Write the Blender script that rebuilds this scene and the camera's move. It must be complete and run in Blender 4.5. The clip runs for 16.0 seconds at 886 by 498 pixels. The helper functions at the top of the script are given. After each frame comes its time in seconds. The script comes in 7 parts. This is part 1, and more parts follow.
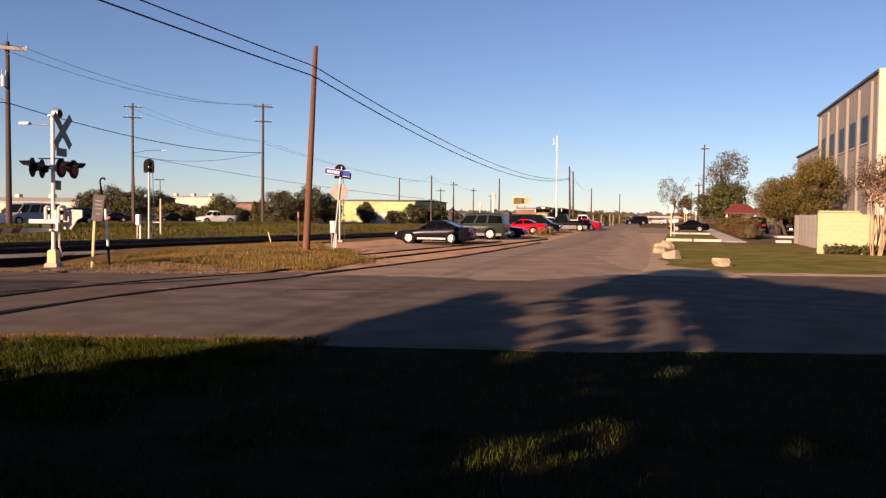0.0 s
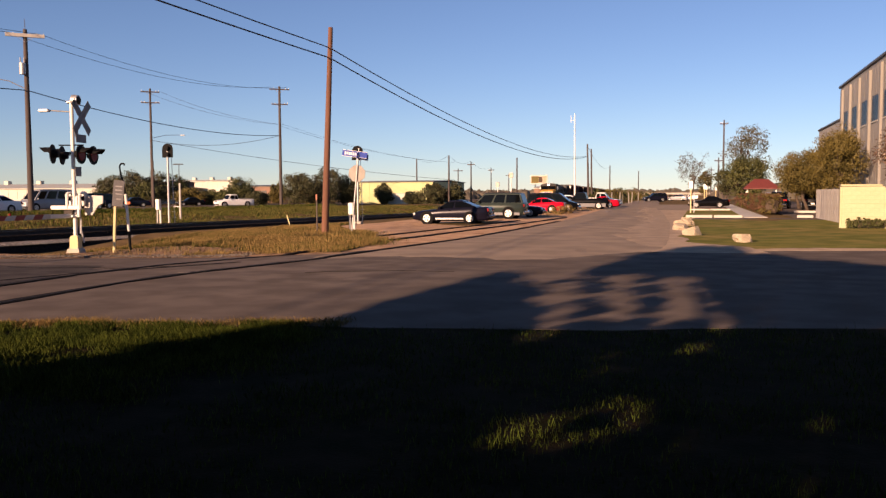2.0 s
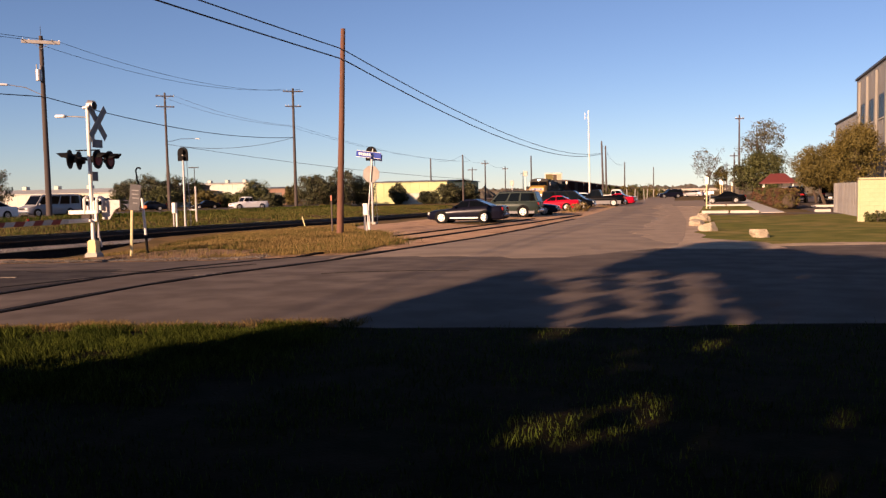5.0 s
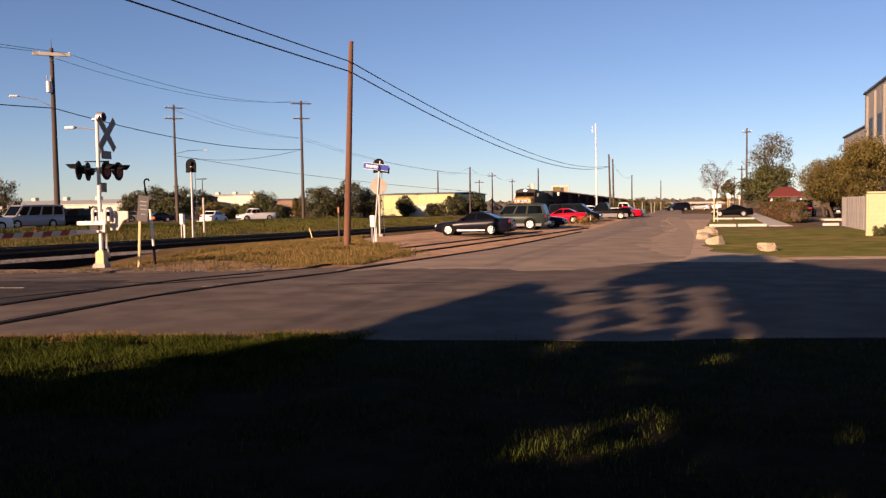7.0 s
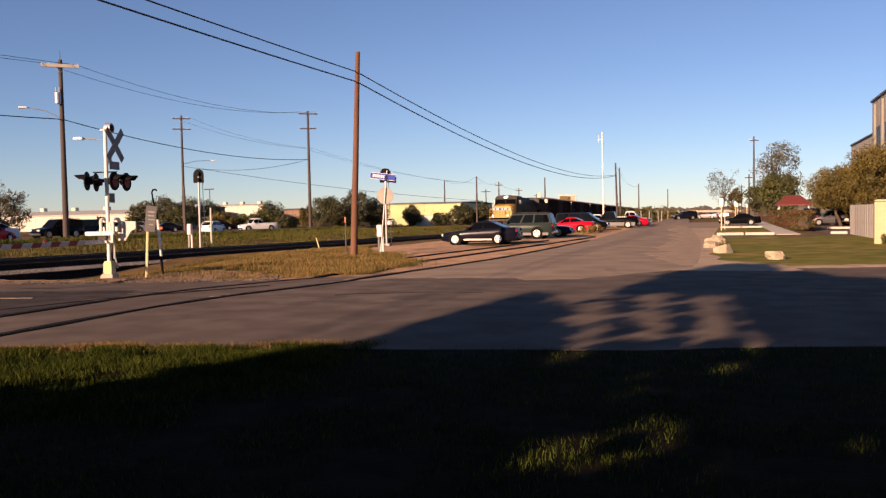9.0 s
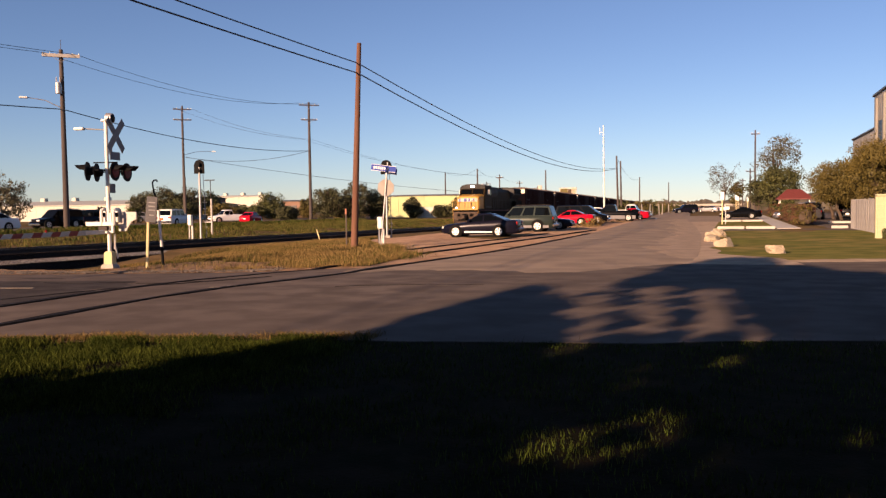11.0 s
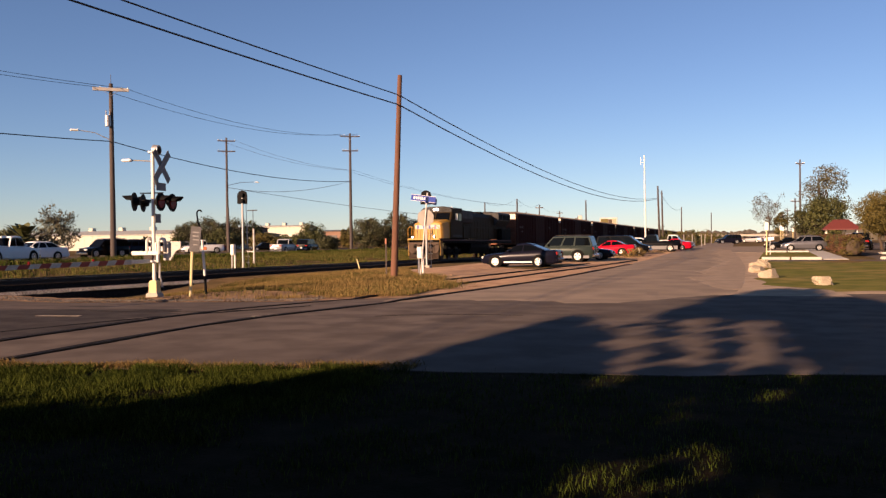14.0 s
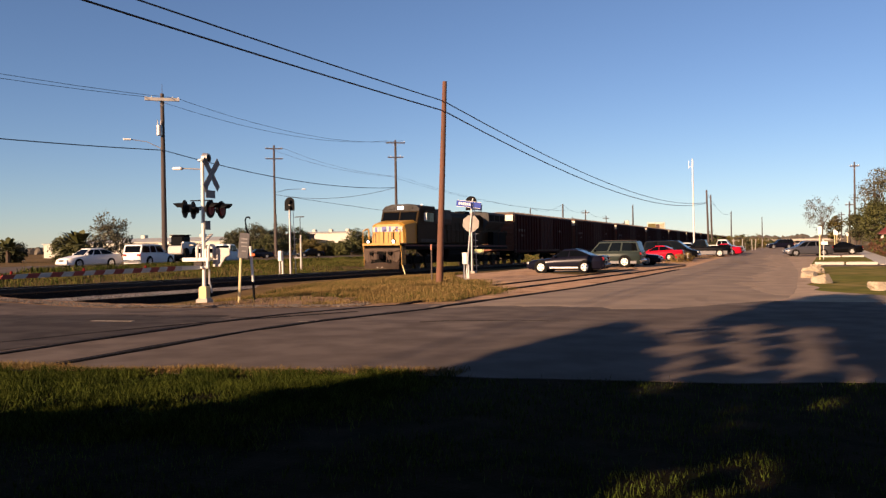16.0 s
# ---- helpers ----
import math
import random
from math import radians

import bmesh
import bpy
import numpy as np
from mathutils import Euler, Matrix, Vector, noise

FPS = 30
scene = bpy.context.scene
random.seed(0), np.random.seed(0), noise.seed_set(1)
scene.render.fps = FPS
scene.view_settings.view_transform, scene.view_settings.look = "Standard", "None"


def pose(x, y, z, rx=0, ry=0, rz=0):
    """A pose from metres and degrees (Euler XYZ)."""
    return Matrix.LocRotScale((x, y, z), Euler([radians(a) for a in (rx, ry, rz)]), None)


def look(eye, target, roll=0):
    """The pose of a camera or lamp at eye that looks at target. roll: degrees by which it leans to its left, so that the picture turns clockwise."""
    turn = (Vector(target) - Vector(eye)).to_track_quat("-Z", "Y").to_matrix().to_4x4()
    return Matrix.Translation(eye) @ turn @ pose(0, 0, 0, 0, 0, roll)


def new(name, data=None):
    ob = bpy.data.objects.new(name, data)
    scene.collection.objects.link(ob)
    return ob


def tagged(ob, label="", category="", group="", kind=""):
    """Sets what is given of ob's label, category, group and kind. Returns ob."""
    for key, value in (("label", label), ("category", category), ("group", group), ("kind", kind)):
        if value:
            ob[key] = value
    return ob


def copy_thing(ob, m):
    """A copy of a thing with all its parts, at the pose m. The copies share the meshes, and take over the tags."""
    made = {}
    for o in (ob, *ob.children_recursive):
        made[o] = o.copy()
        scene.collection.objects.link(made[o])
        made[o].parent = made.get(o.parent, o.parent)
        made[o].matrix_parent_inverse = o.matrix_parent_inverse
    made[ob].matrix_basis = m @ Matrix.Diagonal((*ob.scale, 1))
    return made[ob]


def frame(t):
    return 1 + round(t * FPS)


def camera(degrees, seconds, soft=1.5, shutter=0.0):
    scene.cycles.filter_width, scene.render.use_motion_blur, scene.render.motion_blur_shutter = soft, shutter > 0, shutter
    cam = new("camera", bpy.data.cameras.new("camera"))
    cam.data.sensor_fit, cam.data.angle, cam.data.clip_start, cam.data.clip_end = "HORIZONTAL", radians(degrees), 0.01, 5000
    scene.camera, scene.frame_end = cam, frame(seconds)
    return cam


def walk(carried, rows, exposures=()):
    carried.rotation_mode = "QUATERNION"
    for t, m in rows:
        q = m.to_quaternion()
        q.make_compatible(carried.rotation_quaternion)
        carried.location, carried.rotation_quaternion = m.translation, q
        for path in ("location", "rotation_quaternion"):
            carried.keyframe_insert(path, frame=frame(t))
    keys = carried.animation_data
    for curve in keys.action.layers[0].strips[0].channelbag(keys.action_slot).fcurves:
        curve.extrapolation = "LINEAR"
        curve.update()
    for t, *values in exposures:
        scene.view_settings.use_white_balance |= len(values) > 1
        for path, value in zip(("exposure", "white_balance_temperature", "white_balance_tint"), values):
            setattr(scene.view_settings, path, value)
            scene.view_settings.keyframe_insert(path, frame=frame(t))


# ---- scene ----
# ---- camera: stands in one place and pans slowly to the left ----
cam = camera(55.8, 16.0, soft=1.35)
PATH = [
    (0, pose(0, 0, 1.72, 87.620, -0.667, 15.809)),
    (0.5, pose(0, 0, 1.72, 87.096, -0.397, 15.496)),
    (1, pose(0, 0, 1.72, 87.572, 0.067, 15.600)),
    (1.5, pose(0, 0, 1.72, 86.234, -0.408, 16.133)),
    (2, pose(0, 0, 1.72, 86.257, 0.244, 17.026)),
    (2.5, pose(0, 0, 1.72, 86.206, 0.274, 16.527)),
    (3, pose(0, 0, 1.72, 86.974, 0.428, 17.184)),
    (3.5, pose(0, 0, 1.72, 86.461, 0.948, 17.827)),
    (4, pose(0, 0, 1.72, 86.668, 1.227, 17.889)),
    (4.2, pose(0, 0, 1.72, 86.200, 0.978, 17.960)),
    (6.5, pose(0, 0, 1.72, 86.533, 1.316, 18.137)),
    (7, pose(0, 0, 1.72, 87.076, 0.864, 18.487)),
    (7.5, pose(0, 0, 1.72, 87.501, 0.847, 18.711)),
    (8, pose(0, 0, 1.72, 87.691, 0.930, 18.988)),
    (8.2, pose(0, 0, 1.72, 87.622, 1.043, 18.997)),
    (10.3, pose(0, 0, 1.72, 87.891, 0.774, 18.694)),
    (10.5, pose(0, 0, 1.72, 87.566, 0.641, 18.538)),
    (11, pose(0, 0, 1.72, 87.191, 0.741, 18.990)),
    (11.5, pose(0, 0, 1.72, 87.502, 0.641, 19.235)),
    (12, pose(0, 0, 1.72, 87.251, 0.669, 19.593)),
    (12.5, pose(0, 0, 1.72, 87.493, 0.705, 20.399)),
    (13, pose(0, 0, 1.72, 88.160, 0.854, 21.269)),
    (13.5, pose(0, 0, 1.72, 88.884, 0.637, 21.507)),
    (14, pose(0, 0, 1.72, 89.278, 0.662, 21.698)),
    (14.5, pose(0, 0, 1.72, 89.597, 0.785, 22.714)),
    (15, pose(0, 0, 1.72, 89.823, 0.742, 23.514)),
    (15.5, pose(0, 0, 1.72, 89.907, 0.810, 24.306)),
    (16, pose(0, 0, 1.72, 89.712, 0.853, 24.799)),
]
walk(cam, PATH, [(0, 1.15, 6500, 27), (12.5, 1.15, 6500, 26), (16, 1.17, 6450, 21)])

# ---- light: low sun behind the camera and a little to its left, clear sky ----
KX, KY = 1.30, 3.4                      # shadow of one metre of height, along x and y
SUN_ELEV = math.atan(1 / math.hypot(KX, KY))
sun_data = bpy.data.lights.new("sun", "SUN")
sun_data.energy, sun_data.angle, sun_data.color = 5.0, radians(0.6), (1.0, 0.685, 0.40)
sun = new("sun", sun_data)
sun.matrix_world = look((-KX * 40, -KY * 40, 40), (0, 0, 0))
world = bpy.data.worlds.new("world")
scene.world = world
world.use_nodes = True
wn = world.node_tree.nodes
sky = wn.new("ShaderNodeTexSky")
sky.sky_type, sky.sun_disc = "NISHITA", False
sky.sun_elevation, sky.sun_rotation = SUN_ELEV, math.atan2(-KX, -KY)
sky.altitude, sky.air_density, sky.dust_density, sky.ozone_density = 1500, 1.0, 0.1, 3.2
wn["Background"].inputs["Strength"].default_value = 0.049
world.node_tree.links.new(sky.outputs["Color"], wn["Background"].inputs["Color"])


# ---- materials ----
def mat(name, base, dark=None, rough=0.8, metal=0.0, scale=4.0, fine=60.0, bump=0.15, spec=0.4, per_object=0.0, coat=0.0, island=0.0, stretch=(1, 1, 1), contrast=0.5):
    """A surface of two colours mixed by a coarse and a fine noise, with fine relief."""
    m = bpy.data.materials.new(name)
    m.use_nodes = True
    nt, n = m.node_tree, m.node_tree.nodes
    b = n["Principled BSDF"]
    dark = dark or tuple(c * 0.72 for c in base)
    tc = n.new("ShaderNodeTexCoord")
    mp = n.new("ShaderNodeMapping")
    mp.inputs["Scale"].default_value = stretch
    nt.links.new(tc.outputs["Object"], mp.inputs["Vector"])
    big, small = n.new("ShaderNodeTexNoise"), n.new("ShaderNodeTexNoise")
    for tex, s, d in ((big, scale, 5.0), (small, fine, 4.0)):
        tex.inputs["Scale"].default_value, tex.inputs["Detail"].default_value = s, d
        nt.links.new(mp.outputs["Vector"], tex.inputs["Vector"])
    add = n.new("ShaderNodeMath")
    add.operation = "ADD"
    nt.links.new(big.outputs["Fac"], add.inputs[0])
    nt.links.new(small.outputs["Fac"], add.inputs[1])
    ramp = n.new("ShaderNodeMapRange")
    ramp.inputs["From Min"].default_value, ramp.inputs["From Max"].default_value = 1.0 - 0.5 * contrast, 1.0 + 0.5 * contrast
    nt.links.new(add.outputs[0], ramp.inputs["Value"])
    mix = n.new("ShaderNodeMix")
    mix.data_type = "RGBA"
    mix.inputs[6].default_value, mix.inputs[7].default_value = (*dark, 1), (*base, 1)
    nt.links.new(ramp.outputs[0], mix.inputs[0])
    colour = mix.outputs[2]
    if per_object or island:
        if per_object:
            src = n.new("ShaderNodeObjectInfo").outputs["Random"]
        else:
            src = n.new("ShaderNodeNewGeometry").outputs["Random Per Island"]
        hsv = n.new("ShaderNodeHueSaturation")
        mr = n.new("ShaderNodeMapRange")
        amount = per_object or island
        mr.inputs["To Min"].default_value, mr.inputs["To Max"].default_value = 1 - amount, 1 + amount
        nt.links.new(src, mr.inputs["Value"])
        nt.links.new(mr.outputs[0], hsv.inputs["Value"])
        nt.links.new(colour, hsv.inputs["Color"])
        colour = hsv.outputs[0]
    nt.links.new(colour, b.inputs["Base Color"])
    b.inputs["Roughness"].default_value, b.inputs["Metallic"].default_value = rough, metal
    b.inputs["Specular IOR Level"].default_value = spec
    b.inputs["Coat Weight"].default_value = coat
    b.inputs["Coat Roughness"].default_value = 0.06
    if bump:
        bp = n.new("ShaderNodeBump")
        bp.inputs["Strength"].default_value, bp.inputs["Distance"].default_value = bump, 0.02
        nt.links.new(small.outputs["Fac"], bp.inputs["Height"])
        nt.links.new(bp.outputs[0], b.inputs["Normal"])
    return m


def ground_mat(name, colours, scales, rough=0.95, bump=0.4):
    """Ground of three colours: patches, then speckles."""
    m = bpy.data.materials.new(name)
    m.use_nodes = True
    nt, n = m.node_tree, m.node_tree.nodes
    b = n["Principled BSDF"]
    tc = n.new("ShaderNodeTexCoord")
    facs = []
    for s in scales:
        tex = n.new("ShaderNodeTexNoise")
        tex.inputs["Scale"].default_value, tex.inputs["Detail"].default_value = s, 6.0
        nt.links.new(tc.outputs["Object"], tex.inputs["Vector"])
        mr = n.new("ShaderNodeMapRange")
        mr.inputs["From Min"].default_value, mr.inputs["From Max"].default_value = 0.38, 0.62
        nt.links.new(tex.outputs["Fac"], mr.inputs["Value"])
        facs.append((tex, mr))
    last = None
    for i in range(2):
        mix = n.new("ShaderNodeMix")
        mix.data_type = "RGBA"
        if last is None:
            mix.inputs[6].default_value = (*colours[0], 1)
        else:
            nt.links.new(last, mix.inputs[6])
        mix.inputs[7].default_value = (*colours[i + 1], 1)
        nt.links.new(facs[i][1].outputs[0], mix.inputs[0])
        last = mix.outputs[2]
    nt.links.new(last, b.inputs["Base Color"])
    b.inputs["Roughness"].default_value = rough
    b.inputs["Specular IOR Level"].default_value = 0.02
    bp = n.new("ShaderNodeBump")
    bp.inputs["Strength"].default_value, bp.inputs["Distance"].default_value = bump, 0.05
    nt.links.new(facs[-1][0].outputs["Fac"], bp.inputs["Height"])
    nt.links.new(bp.outputs[0], b.inputs["Normal"])
    return m


def glow(name, colour, strength):
    m = bpy.data.materials.new(name)
    m.use_nodes = True
    b = m.node_tree.nodes["Principled BSDF"]
    b.inputs["Base Color"].default_value = (*colour, 1)
    b.inputs["Emission Color"].default_value = (*colour, 1)
    b.inputs["Emission Strength"].default_value = strength
    return m


M_ASPHALT = ground_mat("asphalt", [(0.131, 0.106, 0.090), (0.160, 0.130, 0.110), (0.102, 0.083, 0.071)], [0.16, 1.1, 25.0], 0.9, 0.06)
M_ASPHALT_SIDE = ground_mat("worn_asphalt", [(0.276, 0.217, 0.166), (0.309, 0.241, 0.182), (0.226, 0.180, 0.140)], [0.12, 0.7, 25.0], 0.9, 0.05)
M_ASPHALT_DARK = ground_mat("dark_asphalt", [(0.064, 0.056, 0.052), (0.082, 0.071, 0.066), (0.048, 0.042, 0.040)], [0.2, 1.3, 25.0], 0.9, 0.06)
M_CRACK = mat("crack", (0.012, 0.011, 0.010), rough=0.9, spec=0.05)
M_GROUND = ground_mat("dry_field", [(0.137, 0.090, 0.040), (0.072, 0.061, 0.023), (0.187, 0.122, 0.058)], [0.09, 0.8, 10.0])
M_LAWN = ground_mat("lawn", [(0.155, 0.155, 0.035), (0.26, 0.192, 0.068), (0.112, 0.116, 0.026)], [0.14, 0.8, 7.0], 0.95, 0.12)
M_DIRT = ground_mat("dirt", [(0.455, 0.285, 0.172), (0.315, 0.188, 0.108), (0.53, 0.345, 0.212)], [0.25, 1.5, 25.0])
# Verge soil near black: the tree shade's depth is in its colour.
M_SHADE_SOIL = ground_mat("soil", [(0.010, 0.009, 0.004), (0.007, 0.009, 0.003), (0.019, 0.014, 0.008)], [0.6, 3.0, 30.0])
# Ballast near black: the embankment's shaded east slope is in its colour.
M_SHADE_BALLAST = ground_mat("ballast", [(0.020, 0.015, 0.012), (0.010, 0.008, 0.007), (0.032, 0.024, 0.019)], [0.6, 14.0, 30.0], 0.95, 0.9)
M_STONES = mat("ballast_stones", (0.158, 0.133, 0.112), (0.079, 0.065, 0.056), island=0.35)
M_CONCRETE = mat("concrete", (0.396, 0.353, 0.295), (0.302, 0.266, 0.223), scale=1.5, fine=30)
M_PALE_CONCRETE = mat("pale_concrete", (0.50, 0.47, 0.41), (0.38, 0.355, 0.31), scale=1.0, fine=20)
M_POLE = mat("pole_wood", (0.165, 0.076, 0.046), (0.085, 0.042, 0.028), rough=0.9, scale=3, fine=40, stretch=(1, 1, 0.08), bump=0.5)
M_POLE_GREY = mat("grey_pole_wood", (0.082, 0.064, 0.056), (0.048, 0.038, 0.035), rough=0.9, scale=3, fine=40, stretch=(1, 1, 0.08), bump=0.4)
M_STEEL_WHITE = mat("white_painted_steel", (0.74, 0.71, 0.66), (0.58, 0.55, 0.50), rough=0.5, scale=3, fine=30, bump=0.05)
M_GALV = mat("galvanised_steel", (0.46, 0.45, 0.44), (0.34, 0.33, 0.33), rough=0.5, metal=0.6, scale=6, fine=60, bump=0.05)
M_BLACK = mat("black_paint", (0.006, 0.006, 0.0065), rough=0.7, bump=0.05, spec=0.1)
M_RUBBER = mat("rubber", (0.010, 0.010, 0.010), rough=0.85, bump=0.1, spec=0.1)
M_RAIL = mat("rail_steel", (0.035, 0.025, 0.02), (0.02, 0.015, 0.012), rough=0.65, metal=0.3, scale=3, fine=50)
M_RAIL_TOP = mat("rail_running_face", (0.30, 0.28, 0.27), rough=0.4, metal=0.9, bump=0.0)
M_TIE = mat("tie_wood", (0.040, 0.030, 0.024), (0.022, 0.017, 0.014), rough=0.95, bump=0.5, per_object=0.3)
M_RED_LENS = mat("red_lens", (0.16, 0.006, 0.008), rough=0.3, bump=0, spec=0.06)
M_WIRE = mat("wire", (0.02, 0.02, 0.022), rough=0.6, bump=0)
M_WHITE_SIGN = mat("white_sign", (0.78, 0.77, 0.74), (0.68, 0.67, 0.64), rough=0.5, bump=0.02)
M_SIGN_BACK = mat("sign_back", (0.30, 0.28, 0.25), (0.23, 0.21, 0.19), rough=0.55, metal=0.4, bump=0.03)
M_BLUE_SIGN = mat("blue_sign", (0.03, 0.06, 0.34), (0.025, 0.05, 0.28), rough=0.4, bump=0.0)
M_ORANGE = mat("orange_plastic", (0.62, 0.14, 0.03), rough=0.6)
M_YELLOW_POST = mat("cream_post", (0.62, 0.52, 0.28), (0.52, 0.43, 0.22), rough=0.7)
M_STONE = mat("limestone", (0.42, 0.355, 0.255), (0.25, 0.20, 0.135), scale=3, fine=18, bump=0.8, contrast=0.7)
M_WALL_YELLOW = mat("painted_block", (0.446, 0.432, 0.266), (0.360, 0.346, 0.209), scale=0.8, fine=18, bump=0.3, per_object=0.03)
M_SIDING = mat("tan_metal_siding", (0.215, 0.205, 0.19), (0.175, 0.166, 0.153), scale=0.4, fine=12, rough=0.6, bump=0.05, per_object=0.1)
M_SIDING_EDGE = mat("pale_trim", (0.62, 0.58, 0.50), rough=0.6, bump=0.05)
M_GLASS_DARK = mat("window_glass", (0.005, 0.0055, 0.007), rough=0.25, bump=0.0, spec=0.03)
M_FENCE = mat("weathered_fence", (0.360, 0.338, 0.310), (0.259, 0.238, 0.216), scale=2, fine=30, stretch=(1, 1, 0.1), per_object=0.2)
M_RED_ROOF = mat("red_metal_roof", (0.135, 0.030, 0.024), (0.10, 0.024, 0.020), rough=0.6, bump=0.03)
M_BARK = mat("bark", (0.086, 0.061, 0.043), (0.050, 0.036, 0.026), rough=0.95, bump=0.7, fine=25)
M_PALE_BARK = mat("pale_smooth_bark", (0.360, 0.259, 0.180), (0.259, 0.158, 0.108), rough=0.8, bump=0.3, fine=15)
M_LEAF_GREEN = mat("green_leaves", (0.070, 0.072, 0.015), (0.036, 0.041, 0.010), scale=0.4, island=0.28, bump=0, rough=0.7)
M_LEAF_DARK = mat("dark_leaves", (0.050, 0.050, 0.015), (0.028, 0.031, 0.010), scale=0.4, island=0.3, bump=0, rough=0.7)
M_LEAF_GOLD = mat("golden_leaves", (0.110, 0.081, 0.012), (0.064, 0.054, 0.010), scale=0.35, island=0.15, bump=0, rough=0.7)
M_LEAF_RED = mat("russet_leaves", (0.086, 0.043, 0.025), (0.054, 0.032, 0.018), island=0.45, bump=0, rough=0.7)
M_HEDGE = mat("hedge_leaves", (0.098, 0.036, 0.017), (0.056, 0.032, 0.014), island=0.45, bump=0, rough=0.7)
M_TWIG = mat("grey_twigs", (0.115, 0.086, 0.065), rough=0.95, bump=0)
M_GRASS = mat("grass_blades", (0.047, 0.067, 0.010), (0.018, 0.029, 0.005), island=0.5, bump=0, rough=0.8, scale=0.7, spec=0.04)
M_DRY_GRASS = mat("dry_grass_blades", (0.225, 0.146, 0.057), (0.098, 0.078, 0.028), island=0.4, bump=0, rough=0.8, scale=0.5, spec=0.05)
M_BANK = mat("bank_grass_blades", (0.145, 0.110, 0.035), (0.050, 0.053, 0.016), island=0.35, bump=0, rough=0.8, scale=0.25, spec=0.05)
# Lighter green for the sunlit strip; near-black patches paint the shade between tufts.
M_VERGE_GREEN = mat("sunny_verge_blades", (0.060, 0.074, 0.012), (0.012, 0.021, 0.004), island=0.6, bump=0, rough=0.8, scale=1.6, spec=0.04)
M_STRAW = mat("straw", (0.158, 0.115, 0.061), island=0.3, bump=0, rough=0.8)
# Woods paled: distance haze is put into the colour.
M_TREELINE = mat("far_woods", (0.108, 0.090, 0.065), (0.072, 0.063, 0.047), scale=0.05, fine=0.6, bump=0, island=0.25)
M_PAINT_WORN = mat("worn_road_paint", (0.26, 0.22, 0.175), (0.13, 0.105, 0.085), scale=3, fine=25, contrast=0.3)


# ---- mesh helpers ----
def thing(name, label, category, group="", m=None, kind=""):
    ob = new(name)
    ob.empty_display_size = 0.3
    if m is not None:
        ob.matrix_basis = m
    return tagged(ob, label, category, group, kind)


def mesh_of(name, bm, material, smooth=False):
    me = bpy.data.meshes.new(name)
    bmesh.ops.recalc_face_normals(bm, faces=bm.faces[:])
    bm.to_mesh(me)
    bm.free()
    me.materials.append(material)
    if smooth:
        me.polygons.foreach_set("use_smooth", [True] * len(me.polygons))
        me.set_sharp_from_angle(angle=radians(38))
    return me


def part(name, bm, material, parent, label="", smooth=False, m=None):
    """One mesh object under a thing or a part."""
    ob = new(name, mesh_of(name, bm, material, smooth))
    ob.parent = parent
    if m is not None:
        ob.matrix_basis = m
    return tagged(ob, label)


def shared(name, me, parent, m):
    ob = new(name, me)
    ob.parent = parent
    ob.matrix_basis = m
    return ob


def solid(name, bm, material, label, category, group="", kind="", smooth=False, m=None):
    """A top-level thing that is one mesh."""
    ob = new(name, mesh_of(name, bm, material, smooth))
    if m is not None:
        ob.matrix_basis = m
    return tagged(ob, label, category, group, kind)


def raw(name, verts, faces, material, smooth=False):
    me = bpy.data.meshes.new(name)
    me.from_pydata(verts, [], faces)
    me.materials.append(material)
    if smooth:
        me.polygons.foreach_set("use_smooth", [True] * len(me.polygons))
    return new(name, me)


def box(bm, c, s, bevel=0.0, turn=None):
    m = Matrix.Translation(c) @ (turn or Matrix()) @ Matrix.Diagonal((*s, 1))
    r = bmesh.ops.create_cube(bm, size=1.0, matrix=m)
    if bevel:
        es = list({e for v in r["verts"] for e in v.link_edges})
        bmesh.ops.bevel(bm, geom=es, offset=bevel, segments=1, affect="EDGES", profile=0.5)
    return bm


def rod(bm, a, b, r0, r1=None, n=10, caps=True):
    """A tapered round bar from a to b."""
    a, b = Vector(a), Vector(b)
    r1 = r0 if r1 is None else r1
    d = b - a
    m = Matrix.Translation((a + b) / 2) @ d.to_track_quat("Z", "Y").to_matrix().to_4x4()
    bmesh.ops.create_cone(bm, cap_ends=caps, segments=n, radius1=r0, radius2=r1, depth=d.length, matrix=m)
    return bm


def tube(bm, pts, r, n=6):
    for a, b in zip(pts, pts[1:]):
        rod(bm, a, b, r, r, n)
    return bm


def prism(bm, outline, lo, hi, axis="x", bevel=0.0):
    """An outline in the two other axes, drawn out along one axis."""
    def at(u, v, w):
        return {"x": (w, u, v), "y": (u, w, v), "z": (u, v, w)}[axis]
    rings = [[bm.verts.new(at(u, v, w)) for u, v in outline] for w in (lo, hi)]
    n = len(outline)
    fs = [bm.faces.new(rings[0]), bm.faces.new(rings[1][::-1])]
    for i in range(n):
        fs.append(bm.faces.new((rings[0][i], rings[0][(i + 1) % n], rings[1][(i + 1) % n], rings[1][i])))
    if bevel:
        bmesh.ops.bevel(bm, geom=list({e for f in fs for e in f.edges}), offset=bevel, segments=1, affect="EDGES", profile=0.5)
    return bm


def loft(bm, rings, caps=True, closed=True):
    """Skin rings of equal length."""
    vs = [[bm.verts.new(p) for p in ring] for ring in rings]
    n = len(vs[0])
    for a, b in zip(vs, vs[1:]):
        for i in range(n if closed else n - 1):
            j = (i + 1) % n
            bm.faces.new((a[i], a[j], b[j], b[i]))
    if caps:
        bm.faces.new(vs[0][::-1])
        bm.faces.new(vs[-1])
    return bm


B = bmesh.new


# ---- lie of the land ----
RAIL_X = -27.85


